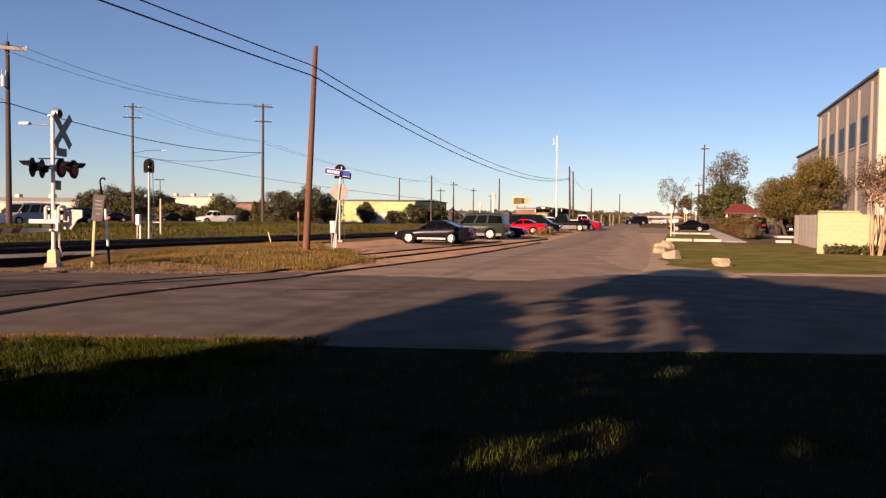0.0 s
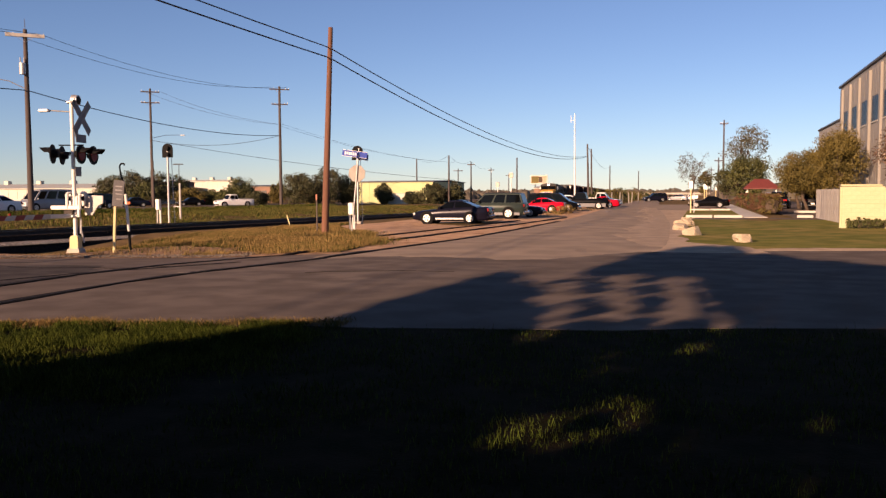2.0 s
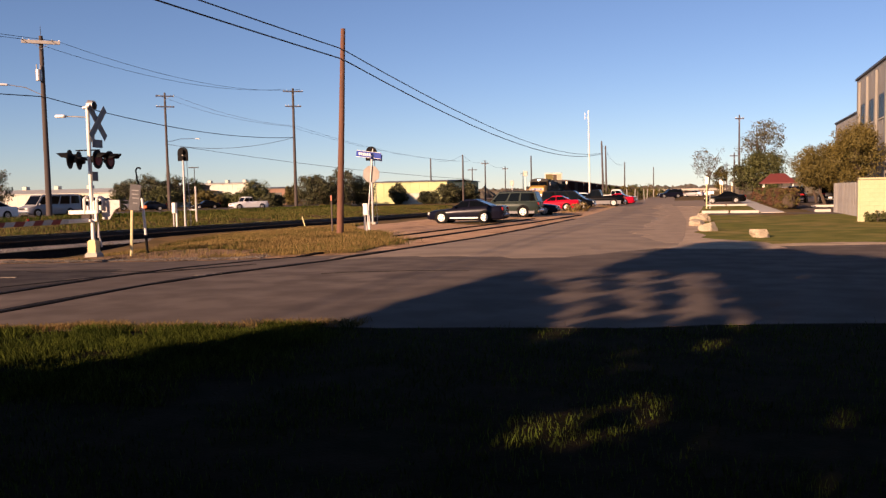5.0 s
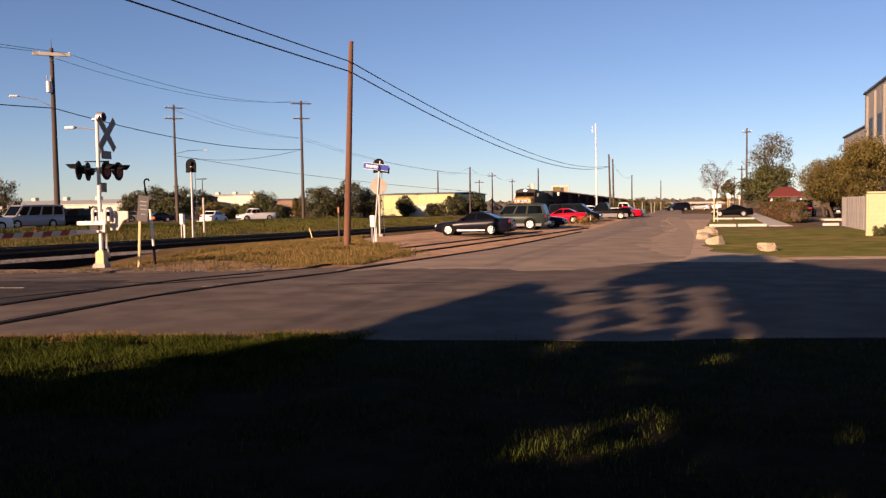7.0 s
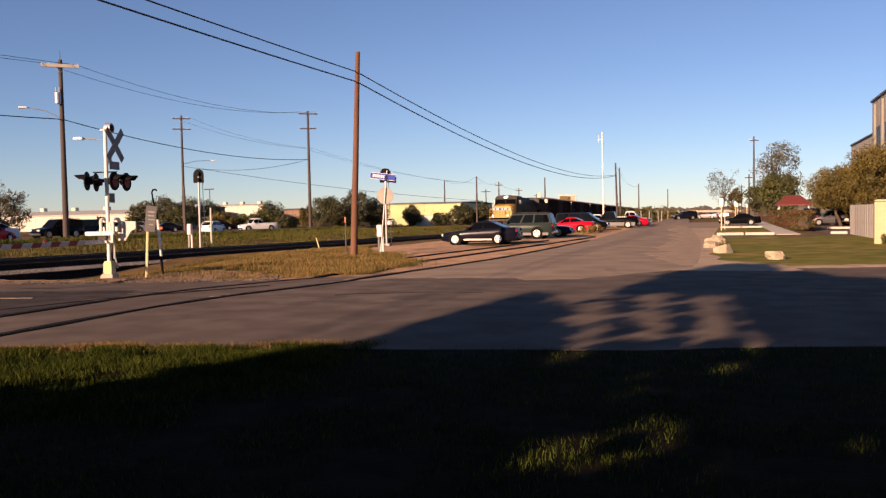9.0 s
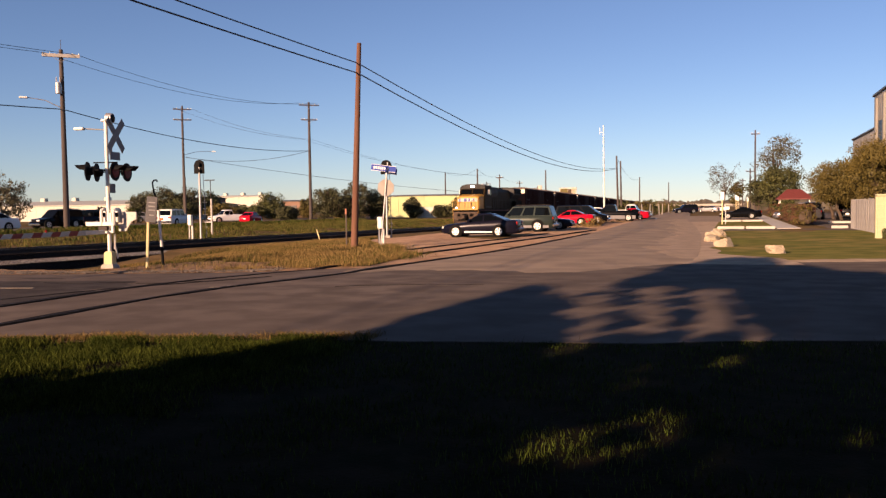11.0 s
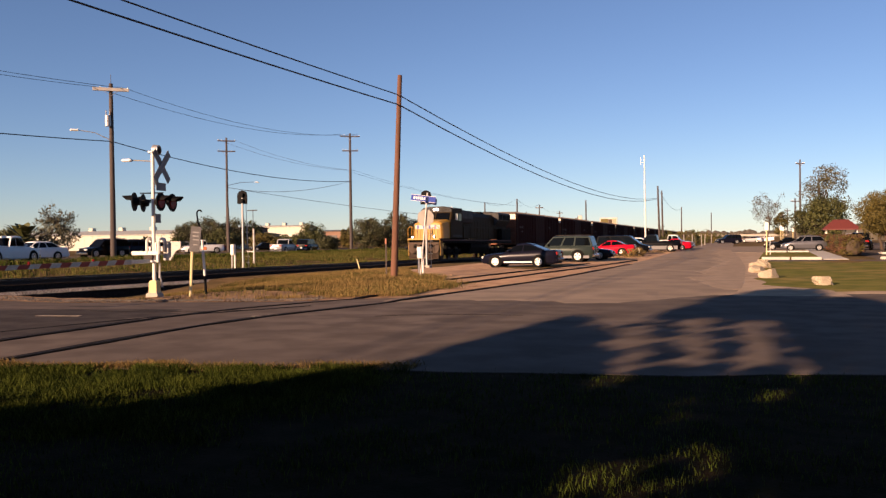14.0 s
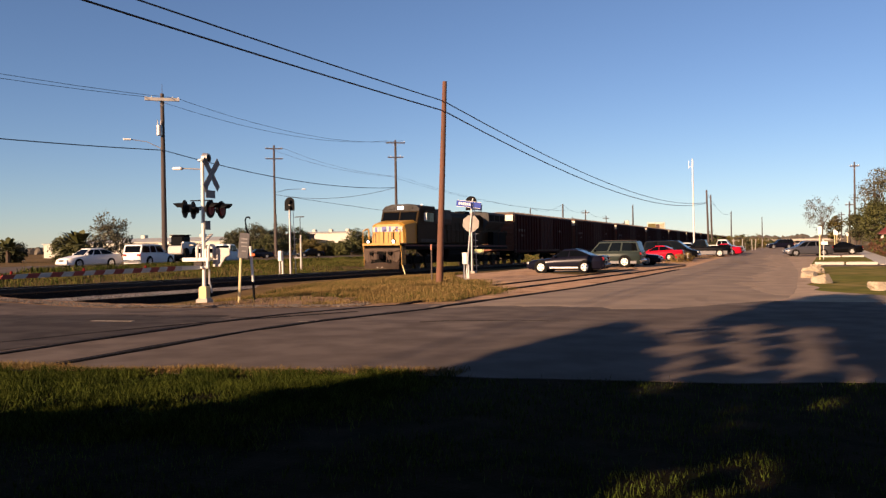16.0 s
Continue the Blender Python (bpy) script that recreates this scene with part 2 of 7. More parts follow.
def smooth_step(a, b, x):
    t = min(1.0, max(0.0, (x - a) / (b - a)))
    return t * t * (3 - 2 * t)


def rail_z(y):
    """Height of the rail heads: the line falls gently to the north."""
    return -0.03 - 0.01007 * (min(max(y, 5.0), 330.0) - 71.8) - 0.15 * (1 - smooth_step(45, 115, y))


def on_highway(x, y):
    """A place on the highway's plain first plan, moved to its true distance: the highway leaves the railway and falls to the north."""
    s = float(np.interp(y, [60, 123], [0.79, 1.12]))
    return s * x, s * y, 1.72 - 1.68 * s


HW = [(-300 + 5.0 * k, *on_highway(-57, -300 + 5.0 * k)) for k in range(281)]
HW_Y, HW_X, HW_Z = [p[2] for p in HW], [p[1] for p in HW], [p[3] for p in HW]


def highway_edge(y):
    return float(np.interp(y, HW_Y, HW_X))


def highway_z(y):
    """Height of the highway's surface at a world y."""
    plan = [float(v) for v in range(-100, 300, 5)]
    return float(np.interp(y, [on_highway(0, p)[1] for p in plan], [on_highway(0, p)[2] for p in plan]))


def land(x, y):
    d = abs(x - RAIL_X)
    w = 1 - smooth_step(3.0, 11.0, d)
    bank = rail_z(y) - 0.78 + 0.46 * smooth_step(26, 36, y)
    z = bank * w - 0.30 * math.exp(-((x + 22.3) / 0.9) ** 2) * smooth_step(19, 21, y) * (1 - smooth_step(28, 36, y))
    z += 0.10 * noise.noise((x * 0.12, y * 0.12, 3.0)) * smooth_step(4, 10, d) * smooth_step(14, 30, math.hypot(x + 6, y - 12)) * (1 - smooth_step(90, 200, y))
    if x < -33:
        rise = smooth_step(-33, highway_edge(y) + 1.5, x)
        z += (float(np.interp(y, HW_Y, HW_Z)) - 0.10 - z) * rise
    return z - 0.10 * smooth_step(-10, -14, x) * smooth_step(-27, -24, x) * (1 - smooth_step(32, 46, y))




def near_y(x):
    return 10.9 + 0.25 * x + 0.12 * math.sin(x * 0.9) + 0.07 * math.sin(x * 2.3 + 1)


def far_y(x):
    """Far edge of the cross street, with the mouth of the side road in it."""
    return 24.9 + 0.29 * x if x < -2 else 25.2 + 0.28 * (x + 2) * (1 if x < 6 else 0) + (0.28 * 8 + 0.2 * (x - 6) if x >= 6 else 0)


def street_z(x):
    """The cross street climbs to the level of the rails."""
    top = rail_z(22)
    return 0.02 + (top - 0.02) * smooth_step(-19.5, -26.3, x) if x > RAIL_X else 0.02 + (top - 0.02) * smooth_step(-38, -29.5, x)


def sheet(name, xs, ys, z_of, material, keep=None, lift=0.0):
    """A grid laid on a height function."""
    idx, verts, faces = {}, [], []
    for i, x in enumerate(xs):
        for j, y in enumerate(ys):
            idx[i, j] = len(verts)
            verts.append((x, y, z_of(x, y) + lift))
    for i in range(len(xs) - 1):
        for j in range(len(ys) - 1):
            if keep is None or keep((xs[i] + xs[i + 1]) / 2, (ys[j] + ys[j + 1]) / 2):
                faces.append((idx[i, j], idx[i + 1, j], idx[i + 1, j + 1], idx[i, j + 1]))
    return raw(name, verts, faces, material, True)


def spread(lo, hi, step, far, growth=1.5):
    """Even steps between lo and hi, then growing ones out to far."""
    mid = list(np.arange(lo, hi + 1e-6, step))
    up, s, v = [], step, hi
    while v < far:
        s *= growth
        v += s
        up.append(v)
    down, s, v = [], step, lo
    while v > -far:
        s *= growth
        v -= s
        down.append(v)
    return [float(v) for v in down[::-1] + mid + up]


def ground_z(x, y):
    z = land(x, y)
    if near_y(x) - 3 < y < far_y(x) + 2 and x < -16:
        z = min(z, street_z(x) - 0.15)
    return z - (0.06 if -12 < x < 0 and y > 20 else 0.0)


tagged(sheet("ground", spread(-100, 20, 2.0, 2600), spread(-10, 150, 2.0, 2600), ground_z, M_GROUND), "dry grassy ground, brown and olive, reaching the horizon", "ground", kind="structure")


def strip(name, rows, material, label, category, thick=0.25):
    """A road slab from rows of (left point, right point), each (x, y, z), with side faces."""
    bm = B()
    top = [[bm.verts.new(p) for p in row] for row in rows]
    bot = [[bm.verts.new((p[0], p[1], p[2] - thick)) for p in row] for row in rows]
    n = len(rows[0])
    for k in range(len(rows) - 1):
        for i in range(n - 1):
            bm.faces.new((top[k][i], top[k][i + 1], top[k + 1][i + 1], top[k + 1][i]))
        bm.faces.new((top[k][0], top[k + 1][0], bot[k + 1][0], bot[k][0]))
        bm.faces.new((top[k + 1][-1], top[k][-1], bot[k][-1], bot[k + 1][-1]))
    for k in (0, -1):
        for i in range(n - 1):
            bm.faces.new((top[k][i], bot[k][i], bot[k][i + 1], top[k][i + 1]))
    return solid(name, bm, material, label, category, kind="structure", smooth=False)


def edge_dip(x, f):
    """The street's far edge sags before the crossing."""
    return 0.10 * f * f * smooth_step(-10, -14, x) * smooth_step(-27, -24, x)


# cross street, laid in slices along x
street_rows = []
for x in np.arange(-90, 60.1, 1.0):
    x = float(x)
    a, b = near_y(x), far_y(x)
    street_rows.append([(x, a + (b - a) * f, street_z(x) + 0.05 * math.sin(math.pi * f) - edge_dip(x, f)) for f in (0, 0.25, 0.5, 0.75, 1)])
strip("road", street_rows, M_ASPHALT, "worn grey asphalt cross street with wire shadows over it", "road")

# newer, darker surfacing on the way up to the crossing
strip("road_patch", [[(x + 0.12 * f * (b - a), a + (b - a) * f, street_z(x + 0.12 * f * (b - a)) + 0.05 * math.sin(math.pi * f) - edge_dip(x, f) + 0.006) for f in (0.01, 0.13, 0.25, 0.37, 0.5, 0.63, 0.75, 0.87, 0.985)] for x, a, b in [(v, near_y(v), far_y(v)) for v in [float(q) for q in np.arange(-26, -12.9, 0.5)]]], M_ASPHALT_DARK, "newer dark grey asphalt beside the sunken rails", "road", 0.05)

# side road, from the street's far edge to the distance
side_rows = []


def street_top(x, y):
    f = min(1.0, max(0.0, (y - near_y(x)) / (far_y(x) - near_y(x))))
    return street_z(x) + 0.05 * math.sin(math.pi * f) - edge_dip(x, f)


def side_left(y):
    return float(np.interp(y, [22, 26, 30, 37, 50, 60, 86, 185, 700], [-9.4, -8.9, -8.35, -8.1, -8.0, -8.4, -9.6, -13.6, -36]))


def side_right(y):
    return float(np.interp(y, [31, 46, 63, 98, 185, 700], [-1.1, -1.5, -2.4, -4.5, -8.2, -30]))


for y in (20.4, 21.2, 22.5, 24, 25, 26, 27, 28, 29, 30, 31, 33, 35, 37, 41, 45, 52, 60, 70, 80, 98, 120, 180, 260, 400, 700):
    flare = 1.5 * (1 - smooth_step(21.0, 28.0, y)) ** 2
    xl = side_left(y) - 0.35 * flare + 0.15 * noise.noise((y * 0.3, 1.0, 0))
    xr = side_right(y) + flare + 0.15 * noise.noise((y * 0.3, 7.0, 0))
    side_rows.append([(xl + (xr - xl) * f, y + max(0.0, far_y(xl + (xr - xl) * f) - 0.35 + 0.05 * (y - 20) - y) * smooth_step(0.55, 0.8, f) + (1 - smooth_step(0.6, 0.85, f)) * (1.5 * noise.noise((f * 5.1, 0.3, 2.0)) + 0.8 * noise.noise((f * 17.0, 3.3, 2.0))) * (1 - smooth_step(20, 25, y)), 0.022 + 0.004 * (y - 20) if f > 0.68 and y < 25.5 else street_top(xl + (xr - xl) * f, y) - 0.03 if y < 21 else max(0.056, street_top(xl + (xr - xl) * f, y) + 0.006 if y < 24 else 0) + 0.04 * smooth_step(22, 28, y) * math.sin(math.pi * f)) for f in [0.04 * q for q in range(26)]])
strip("road_side", side_rows, M_ASPHALT_SIDE, "long straight side road of sun-bleached asphalt", "road")

# highway beyond the railway
strip("road_highway", [[on_highway(x, y) for x in (-80, -70, -57)] for y in [-300.0, -100, 0, 40] + [60 + 5.0 * k for k in range(14)] + [160, 220, 300, 600, 1000]], M_ASPHALT, "grey asphalt highway beyond the railway embankment", "road")

strip("ground_verge", [[(x, y0, ground_z(x, y0) + 0.012) for y0 in (-60.0, -20.0, -4.0)] + [(x, near_y(x) + f, ground_z(x, near_y(x) + f) + 0.012) for f in (-6.0, -3.0, -1.5, -0.5, 0.05)] for x in [float(v) for v in np.arange(-60, 40.1, 1.0)]], M_SHADE_SOIL, "rough verge soil under green grass, near black as in tree shade", "verge", 0.1)

# edges where dust lies on the asphalt, sunk spur rails, paint, litter
def ribbon(name, pts, width, material, label, category, z_of, thick=0.03, parent=None, jag=0.0):
    bm = B()
    rows = []
    for k, (x, y) in enumerate(pts):
        a, b = pts[max(0, k - 1)], pts[min(len(pts) - 1, k + 1)]
        d = Vector((b[0] - a[0], b[1] - a[1], 0)).normalized()
        nrm = Vector((-d.y, d.x, 0)) * (width / 2 * (1 + jag * noise.noise((x * 0.8, y * 0.8, 5.0))))
        z = z_of(x, y)
        rows.append([(x + nrm.x, y + nrm.y, z), (x - nrm.x, y - nrm.y, z), (x - nrm.x, y - nrm.y, z - thick), (x + nrm.x, y + nrm.y, z - thick)])
    loft(bm, rows)
    if parent:
        return part(name, bm, material, parent, label)
    return solid(name, bm, material, label, category, kind="structure")


def pave_z(x, y):
    """Top of the asphalt at a place of the street or of the side road."""
    if y > 20.0 and x > side_left(y) - 1.2:
        return max(0.064, street_top(x, y) + 0.012 if y < 24 else 0)
    if y < far_y(x) - 0.2:
        f = (y - near_y(x)) / (far_y(x) - near_y(x))
        return street_z(x) + 0.05 * math.sin(math.pi * min(1, max(0, f))) - edge_dip(x, min(1, max(0, f)))
    return 0.060


def fine_line(pts, step=1.0):
    out = []
    for (x0, y0), (x1, y1) in zip(pts, pts[1:]):
        n = max(1, int(math.hypot(x1 - x0, y1 - y0) / step))
        out += [(x0 + (x1 - x0) * i / n, y0 + (y1 - y0) * i / n) for i in range(n)]
    return out + [pts[-1]]


SPUR = thing("spur_track", "disused railway rails sunk in dark grooves across street and dirt", "railway track", kind="structure")
for pts, w in (([(-12.3, 3), (-12.4, 10), (-12.45, 13.0), (-12.55, 14.6), (-12.5, 17.4), (-11.9, 20.0), (-11.1, 22.1), (-10.7, 23.2)], 0.21), ([(-10.4, 3), (-10.47, 10.9), (-10.5, 13.4), (-10.3, 15.6), (-9.9, 17.5), (-9.6, 19.3), (-9.3, 22.35), (-8.9, 25.76), (-8.4, 30.58), (-8.2, 37.57), (-8.1, 50.4)], 0.23), ([(-12.34, 31.5), (-11.95, 36.58), (-11.42, 42.1), (-10.9, 52)], 0.2), ([(-10.9, 28.4), (-10.5, 32.7), (-10.2, 37.6), (-9.63, 45.0), (-9.0, 58.5)], 0.24)):
    line = fine_line(pts, 0.6)
    # Groove is a flat near-black strip that paints in its inner shade.
    ribbon("groove", line, w, M_CRACK, "dark flangeway groove, its inner shade in the colour", "", lambda x, y: pave_z(x, y) + 0.014, 0.06, SPUR, 0.7)
    ribbon("rail", [(x + 0.03, y) for x, y in line], 0.03, M_RAIL, "rusty sunken rail head", "", lambda x, y: pave_z(x, y) + 0.022, 0.06, SPUR)
ribbon("trim_crack", fine_line([(-14.2, 9), (-13.5, 12), (-12.8, 15), (-11.0, 18.5)]), 0.12, M_CRACK, "long dark seam across the asphalt beside the sunken rails", "crack", lambda x, y: pave_z(x, y) + 0.008, 0.03, None, 0.8)
for k, (x0, y0, x1, y1, w) in enumerate([(-8, 16.2, -5, 17.0, 0.025), (-7.8, 28, -4.2, 28.6, 0.04), (-5.6, 30, -5.3, 60, 0.04), (-12, 16.8, -16, 16.0, 0.04)]):
    pts = [(x, y + 0.6 * noise.noise((x * 0.9, y * 0.5, 9.0 + k))) for x, y in fine_line([(x0, y0), (x1, y1)], 0.4)]
    ribbon("trim_crack", pts, w, M_CRACK, "dark tar-filled crack in the worn asphalt", "crack", lambda x, y: pave_z(x, y) + 0.006, 0.03, None, 0.9)
for c, s, a in (((-15.3, 14.55), (1.1, 0.12), 12), ((-10.47, 15.35), (0.26, 0.10), 10), ((-10.3, 15.7), (0.2, 0.09), 30)):
    solid("trim_paint", box(B(), (0, 0, 0.004), (*s, 0.008)), M_PAINT_WORN, "worn flake of pale road paint on asphalt", "road paint", kind="structure", m=pose(c[0], c[1], pave_z(*c) + 0.008, 0, 0, a))

# dusty shoulders
M_DUST = ground_mat("brown_gravel_dust", [(0.238, 0.148, 0.086), (0.144, 0.090, 0.052), (0.324, 0.209, 0.126)], [0.5, 2.5, 22.0], 0.95, 0.6)


M_PALE_DUST = ground_mat("pale_road_dust", [(0.36, 0.272, 0.195), (0.29, 0.215, 0.152), (0.42, 0.320, 0.230)], [0.3, 1.5, 20.0], 0.95, 0.2)


def shoulder(name, xs, y_of, material, label, lift):
    """A low bank of dust whose street edge feathers out under the asphalt."""
    rows = []
    for x in xs:
        a, b = y_of(x)
        z = lift(x)
        rows.append([(x, a, z - 0.06), (x, a + 0.35 * (b - a), z - 0.012), (x, b, z)])
    return strip(name, rows, material, label, "shoulder", 0.2)


def dust_edge(x):
    return 0.55 * noise.noise((x * 0.45, 4, 0)) + 0.3 * noise.noise((x * 1.7, 2, 0))


shoulder("trim_dust_north", [float(v) for v in np.arange(-25, -9.4, 0.25)], lambda x: (far_y(x) - 0.25 + 0.6 * dust_edge(x), far_y(x) + 1.1 + 1.2 * dust_edge(x + 40) + 0.9 * math.exp(-((x + 18) / 1.8) ** 2)), M_DUST, "dusty brown gravel shoulder along the street", lambda x: max(street_z(x) - edge_dip(x, 1.0), land(x, far_y(x))) + 0.03)
lot_l = lambda y: -19.5 + 6 * (1 - smooth_step(33, 44, y)) + 2.7 * (1 - smooth_step(23, 31, y)) + 1.2 * noise.noise((y * 0.15, 2.2, 0))
rows = [[(lot_l(y), y, land(lot_l(y), y) + 0.02), (lot_l(y) * 0.6 - 4.6, y, 0.035), (-11.4, y, 0.035), (-10, y, 0.035), (-7.3 - 0.045 * max(0, y - 60), y, 0.02)] for y in [float(v) for v in np.arange(23, 140, 1.0)]]
strip("ground_lot", rows, M_DIRT, "bare tan dirt parking strip beside the side road", "dirt lot", 0.3)
shoulder("trim_dust_east", [float(v) for v in np.arange(-2.4, 20, 0.25)], lambda x: (far_y(x) - 0.3 + 0.5 * dust_edge(x), far_y(x) + 0.55 + 0.8 * dust_edge(x + 9)), M_PALE_DUST, "pale dusty strip between street and lawn", lambda x: 0.052 - 0.09 * (1 - smooth_step(-2.2, -0.2, x)))
M_WASH = ground_mat("dust_washed_asphalt", [(0.335, 0.258, 0.190), (0.370, 0.286, 0.211), (0.285, 0.220, 0.165)], [0.4, 1.6, 22.0], 0.95, 0.1)


def side_top(x, y):
    """Top of the side road's cambered asphalt."""
    f = (x - side_left(y)) / (side_right(y) - side_left(y))
    return 0.056 + 0.04 * smooth_step(22, 28, y) * math.sin(math.pi * min(1.0, max(0.0, f)))


rows = []
for y in [float(v) for v in np.arange(27.0, 100, 0.3)]:
    b = side_right(y) + 0.05
    a = b - 0.4 - smooth_step(26.5, 30, y) * (1.1 + 0.8 * noise.noise((y * 0.7, 1.5, 0)) + 0.5 * noise.noise((y * 2.3, 4.5, 0)))
    rows.append([(a + (b - a) * f, y, side_top(a + (b - a) * f, y) + 0.003) for f in (0, 0.25, 0.5, 0.75, 1)])
strip("trim_dust_wash", rows, M_WASH, "thin dust washed over the side road's asphalt", "shoulder", 0.05)
strip("trim_dust_corner", [[(side_right(y) - 0.3 + 0.22 * noise.noise((y * 0.5, 3, 0)), y, 0.040 - dip), (side_right(y) + 0.1, y, 0.056 - dip), (-0.5 + 0.6 * noise.noise((y * 0.4, 8, 0)) + 2.4 * (1 - smooth_step(26.5, 31, y)) ** 2, y, 0.06 - dip)] for y, dip in [(float(v), 0.10 * (1 - smooth_step(23.8, 25.4, float(v)))) for v in np.arange(23.6, 128, 0.4)]], M_PALE_DUST, "pale worn dirt edge beside the side road", "shoulder", 0.2)



def bare(x, y):
    return ((x + 17.4) / 3.9) ** 2 + ((y - 22.9) / 2.3) ** 2 + 0.7 * noise.noise((x * 0.9, y * 0.9, 8.0)) + 0.4 * noise.noise((x * 2.6, y * 2.6, 3.0))


tagged(sheet("ground_bare", [float(v) for v in np.arange(-22.0, -13.0, 0.2)], [float(v) for v in np.arange(19.6, 26.2, 0.2)], land, M_DUST, lambda x, y: bare(x, y) < 1 and y > far_y(x) + 0.2, 0.05), "bare brown dirt with litter round the crossing posts", "bare ground", kind="structure")

# lawn in front of the office building, drive, kerbs and walk
def lawn_front(x):
    return far_y(x) + 0.45 + 3.6 * max(0.0, (2.2 - x) / 3.4) ** 2 + 0.25 * noise.noise((x * 1.4, 6.0, 0))


strip("ground_lawn", [[(x, lawn_front(x) + (56 - lawn_front(x)) * f, 0.048 - 0.05 * (1 - smooth_step(0, 0.05, f))) for x in [-1.2 + 0.4 * k for k in range(31)] + [12.5, 15, 18, 22, 28, 36, 45]] for f in (0, 0.015, 0.03, 0.06, 0.12, 0.25, 0.5, 0.75, 1)], M_LAWN, "mown green lawn before the office building", "lawn", 0.25)
strip("road_drive", [[(-1.4, y, 0.04), (45, y, 0.04)] for y in (56, 58, 60.3)], M_ASPHALT, "narrow dark asphalt driveway across the lawn", "driveway", 0.2)
strip("ground_lawn", [[(-1.1, y, 0.07), (2.9, y, 0.07)] for y in (60.6, 70, 84)], M_LAWN, "narrow green lawn strip between the kerbs", "lawn", 0.25)
strip("pavement", [[(2.9, y, 0.075), (4.4, y, 0.075)] for y in (60.4, 75, 100, 150)], M_PALE_CONCRETE, "pale concrete footpath beside the clipped hedge", "pavement", 0.2)
strip("road_parking", [[(side_right(y) - 0.2, y, 0.066), (2.9, y, 0.066)] for y in (84.2, 92, 100, 114, 128)], M_ASPHALT_SIDE, "dark asphalt parking bay beside the road", "parking bay", 0.2)
strip("road_parking", [[(6.2, y, 0.045), (45, y, 0.045)] for y in (60.3, 100, 160)], M_ASPHALT, "dark asphalt car park behind the hedge", "car park", 0.2)
for x0, x1, y in ((-0.9, 0.85, 60.4), (0.95, 2.8, 60.4), (-0.9, 0.9, 84.1), (1.0, 2.8, 84.1), (6.3, 7.3, 61.0), (7.6, 16, 76.0)):
    solid("kerb", box(B(), ((x0 + x1) / 2, y, 0.11), (x1 - x0, 0.3, 0.22), 0.03), M_PALE_CONCRETE, "whitewashed concrete kerb at the lawn's end", "kerb", "kerbs")

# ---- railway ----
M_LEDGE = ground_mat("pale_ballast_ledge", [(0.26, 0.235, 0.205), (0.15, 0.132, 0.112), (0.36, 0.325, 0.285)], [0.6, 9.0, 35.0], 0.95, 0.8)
TRACK = thing("railway_track", "single railway track on dark ballast with rusty rails", "railway track", kind="structure")
ys = [float(v) for v in np.arange(-40, 330, 2.5)]
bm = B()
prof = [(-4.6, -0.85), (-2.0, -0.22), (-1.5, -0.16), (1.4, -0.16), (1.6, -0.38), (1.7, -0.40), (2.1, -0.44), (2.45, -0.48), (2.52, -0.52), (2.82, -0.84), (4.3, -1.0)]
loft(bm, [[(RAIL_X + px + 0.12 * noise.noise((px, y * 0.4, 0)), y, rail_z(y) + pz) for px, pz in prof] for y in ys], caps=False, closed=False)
part("ballast", bm, M_SHADE_BALLAST, TRACK, "crushed stone ballast bed, darkened for its shaded slope")
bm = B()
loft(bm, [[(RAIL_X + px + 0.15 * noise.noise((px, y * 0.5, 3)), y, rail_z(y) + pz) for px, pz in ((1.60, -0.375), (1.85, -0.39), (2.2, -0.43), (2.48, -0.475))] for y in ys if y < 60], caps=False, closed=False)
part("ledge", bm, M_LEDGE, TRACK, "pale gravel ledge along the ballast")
# Rail steel is near black as well, for the shaded rail sides.
for s in (-1, 1):
    bm = B()
    pf = [(-0.07, -0.17), (0.07, -0.17), (0.07, -0.155), (0.012, -0.12), (0.012, -0.045), (0.036, -0.03), (0.036, -0.003), (-0.036, -0.003), (-0.036, -0.03), (-0.012, -0.045), (-0.012, -0.12), (-0.07, -0.155)]
    loft(bm, [[(RAIL_X + s * 0.755 + u, y, rail_z(y) + v) for u, v in pf] for y in (-40, 5, 71.8, 200, 330)])
    part("rail", bm, M_RAIL, TRACK, "rusty steel rail")
    bm = B()
    loft(bm, [[(RAIL_X + s * 0.755 + u, y, rail_z(y) + v) for u, v in ((-0.033, -0.003), (0.033, -0.003), (0.033, 0.0), (-0.033, 0.0))] for y in (-40, 5, 71.8, 200, 330)])
    part("running_face", bm, M_RAIL_TOP, TRACK, "polished rail head")
tie_me = mesh_of("tie", box(B(), (0, 0, -0.25), (2.6, 0.22, 0.18), 0.015), M_TIE)
y = 27.0
while y < 150:
    shared("tie", tie_me, TRACK, pose(RAIL_X + random.uniform(-0.05, 0.05), y, rail_z(y) + random.uniform(-0.01, 0.01), 0, 0, random.uniform(-1.5, 1.5)))
    y += 0.53


# Stones carry the same painted shade as the bed.
M_SHADE_STONES = mat("shade_dark_ballast", (0.017, 0.013, 0.011), (0.008, 0.006, 0.006), island=0.4, spec=0.1)


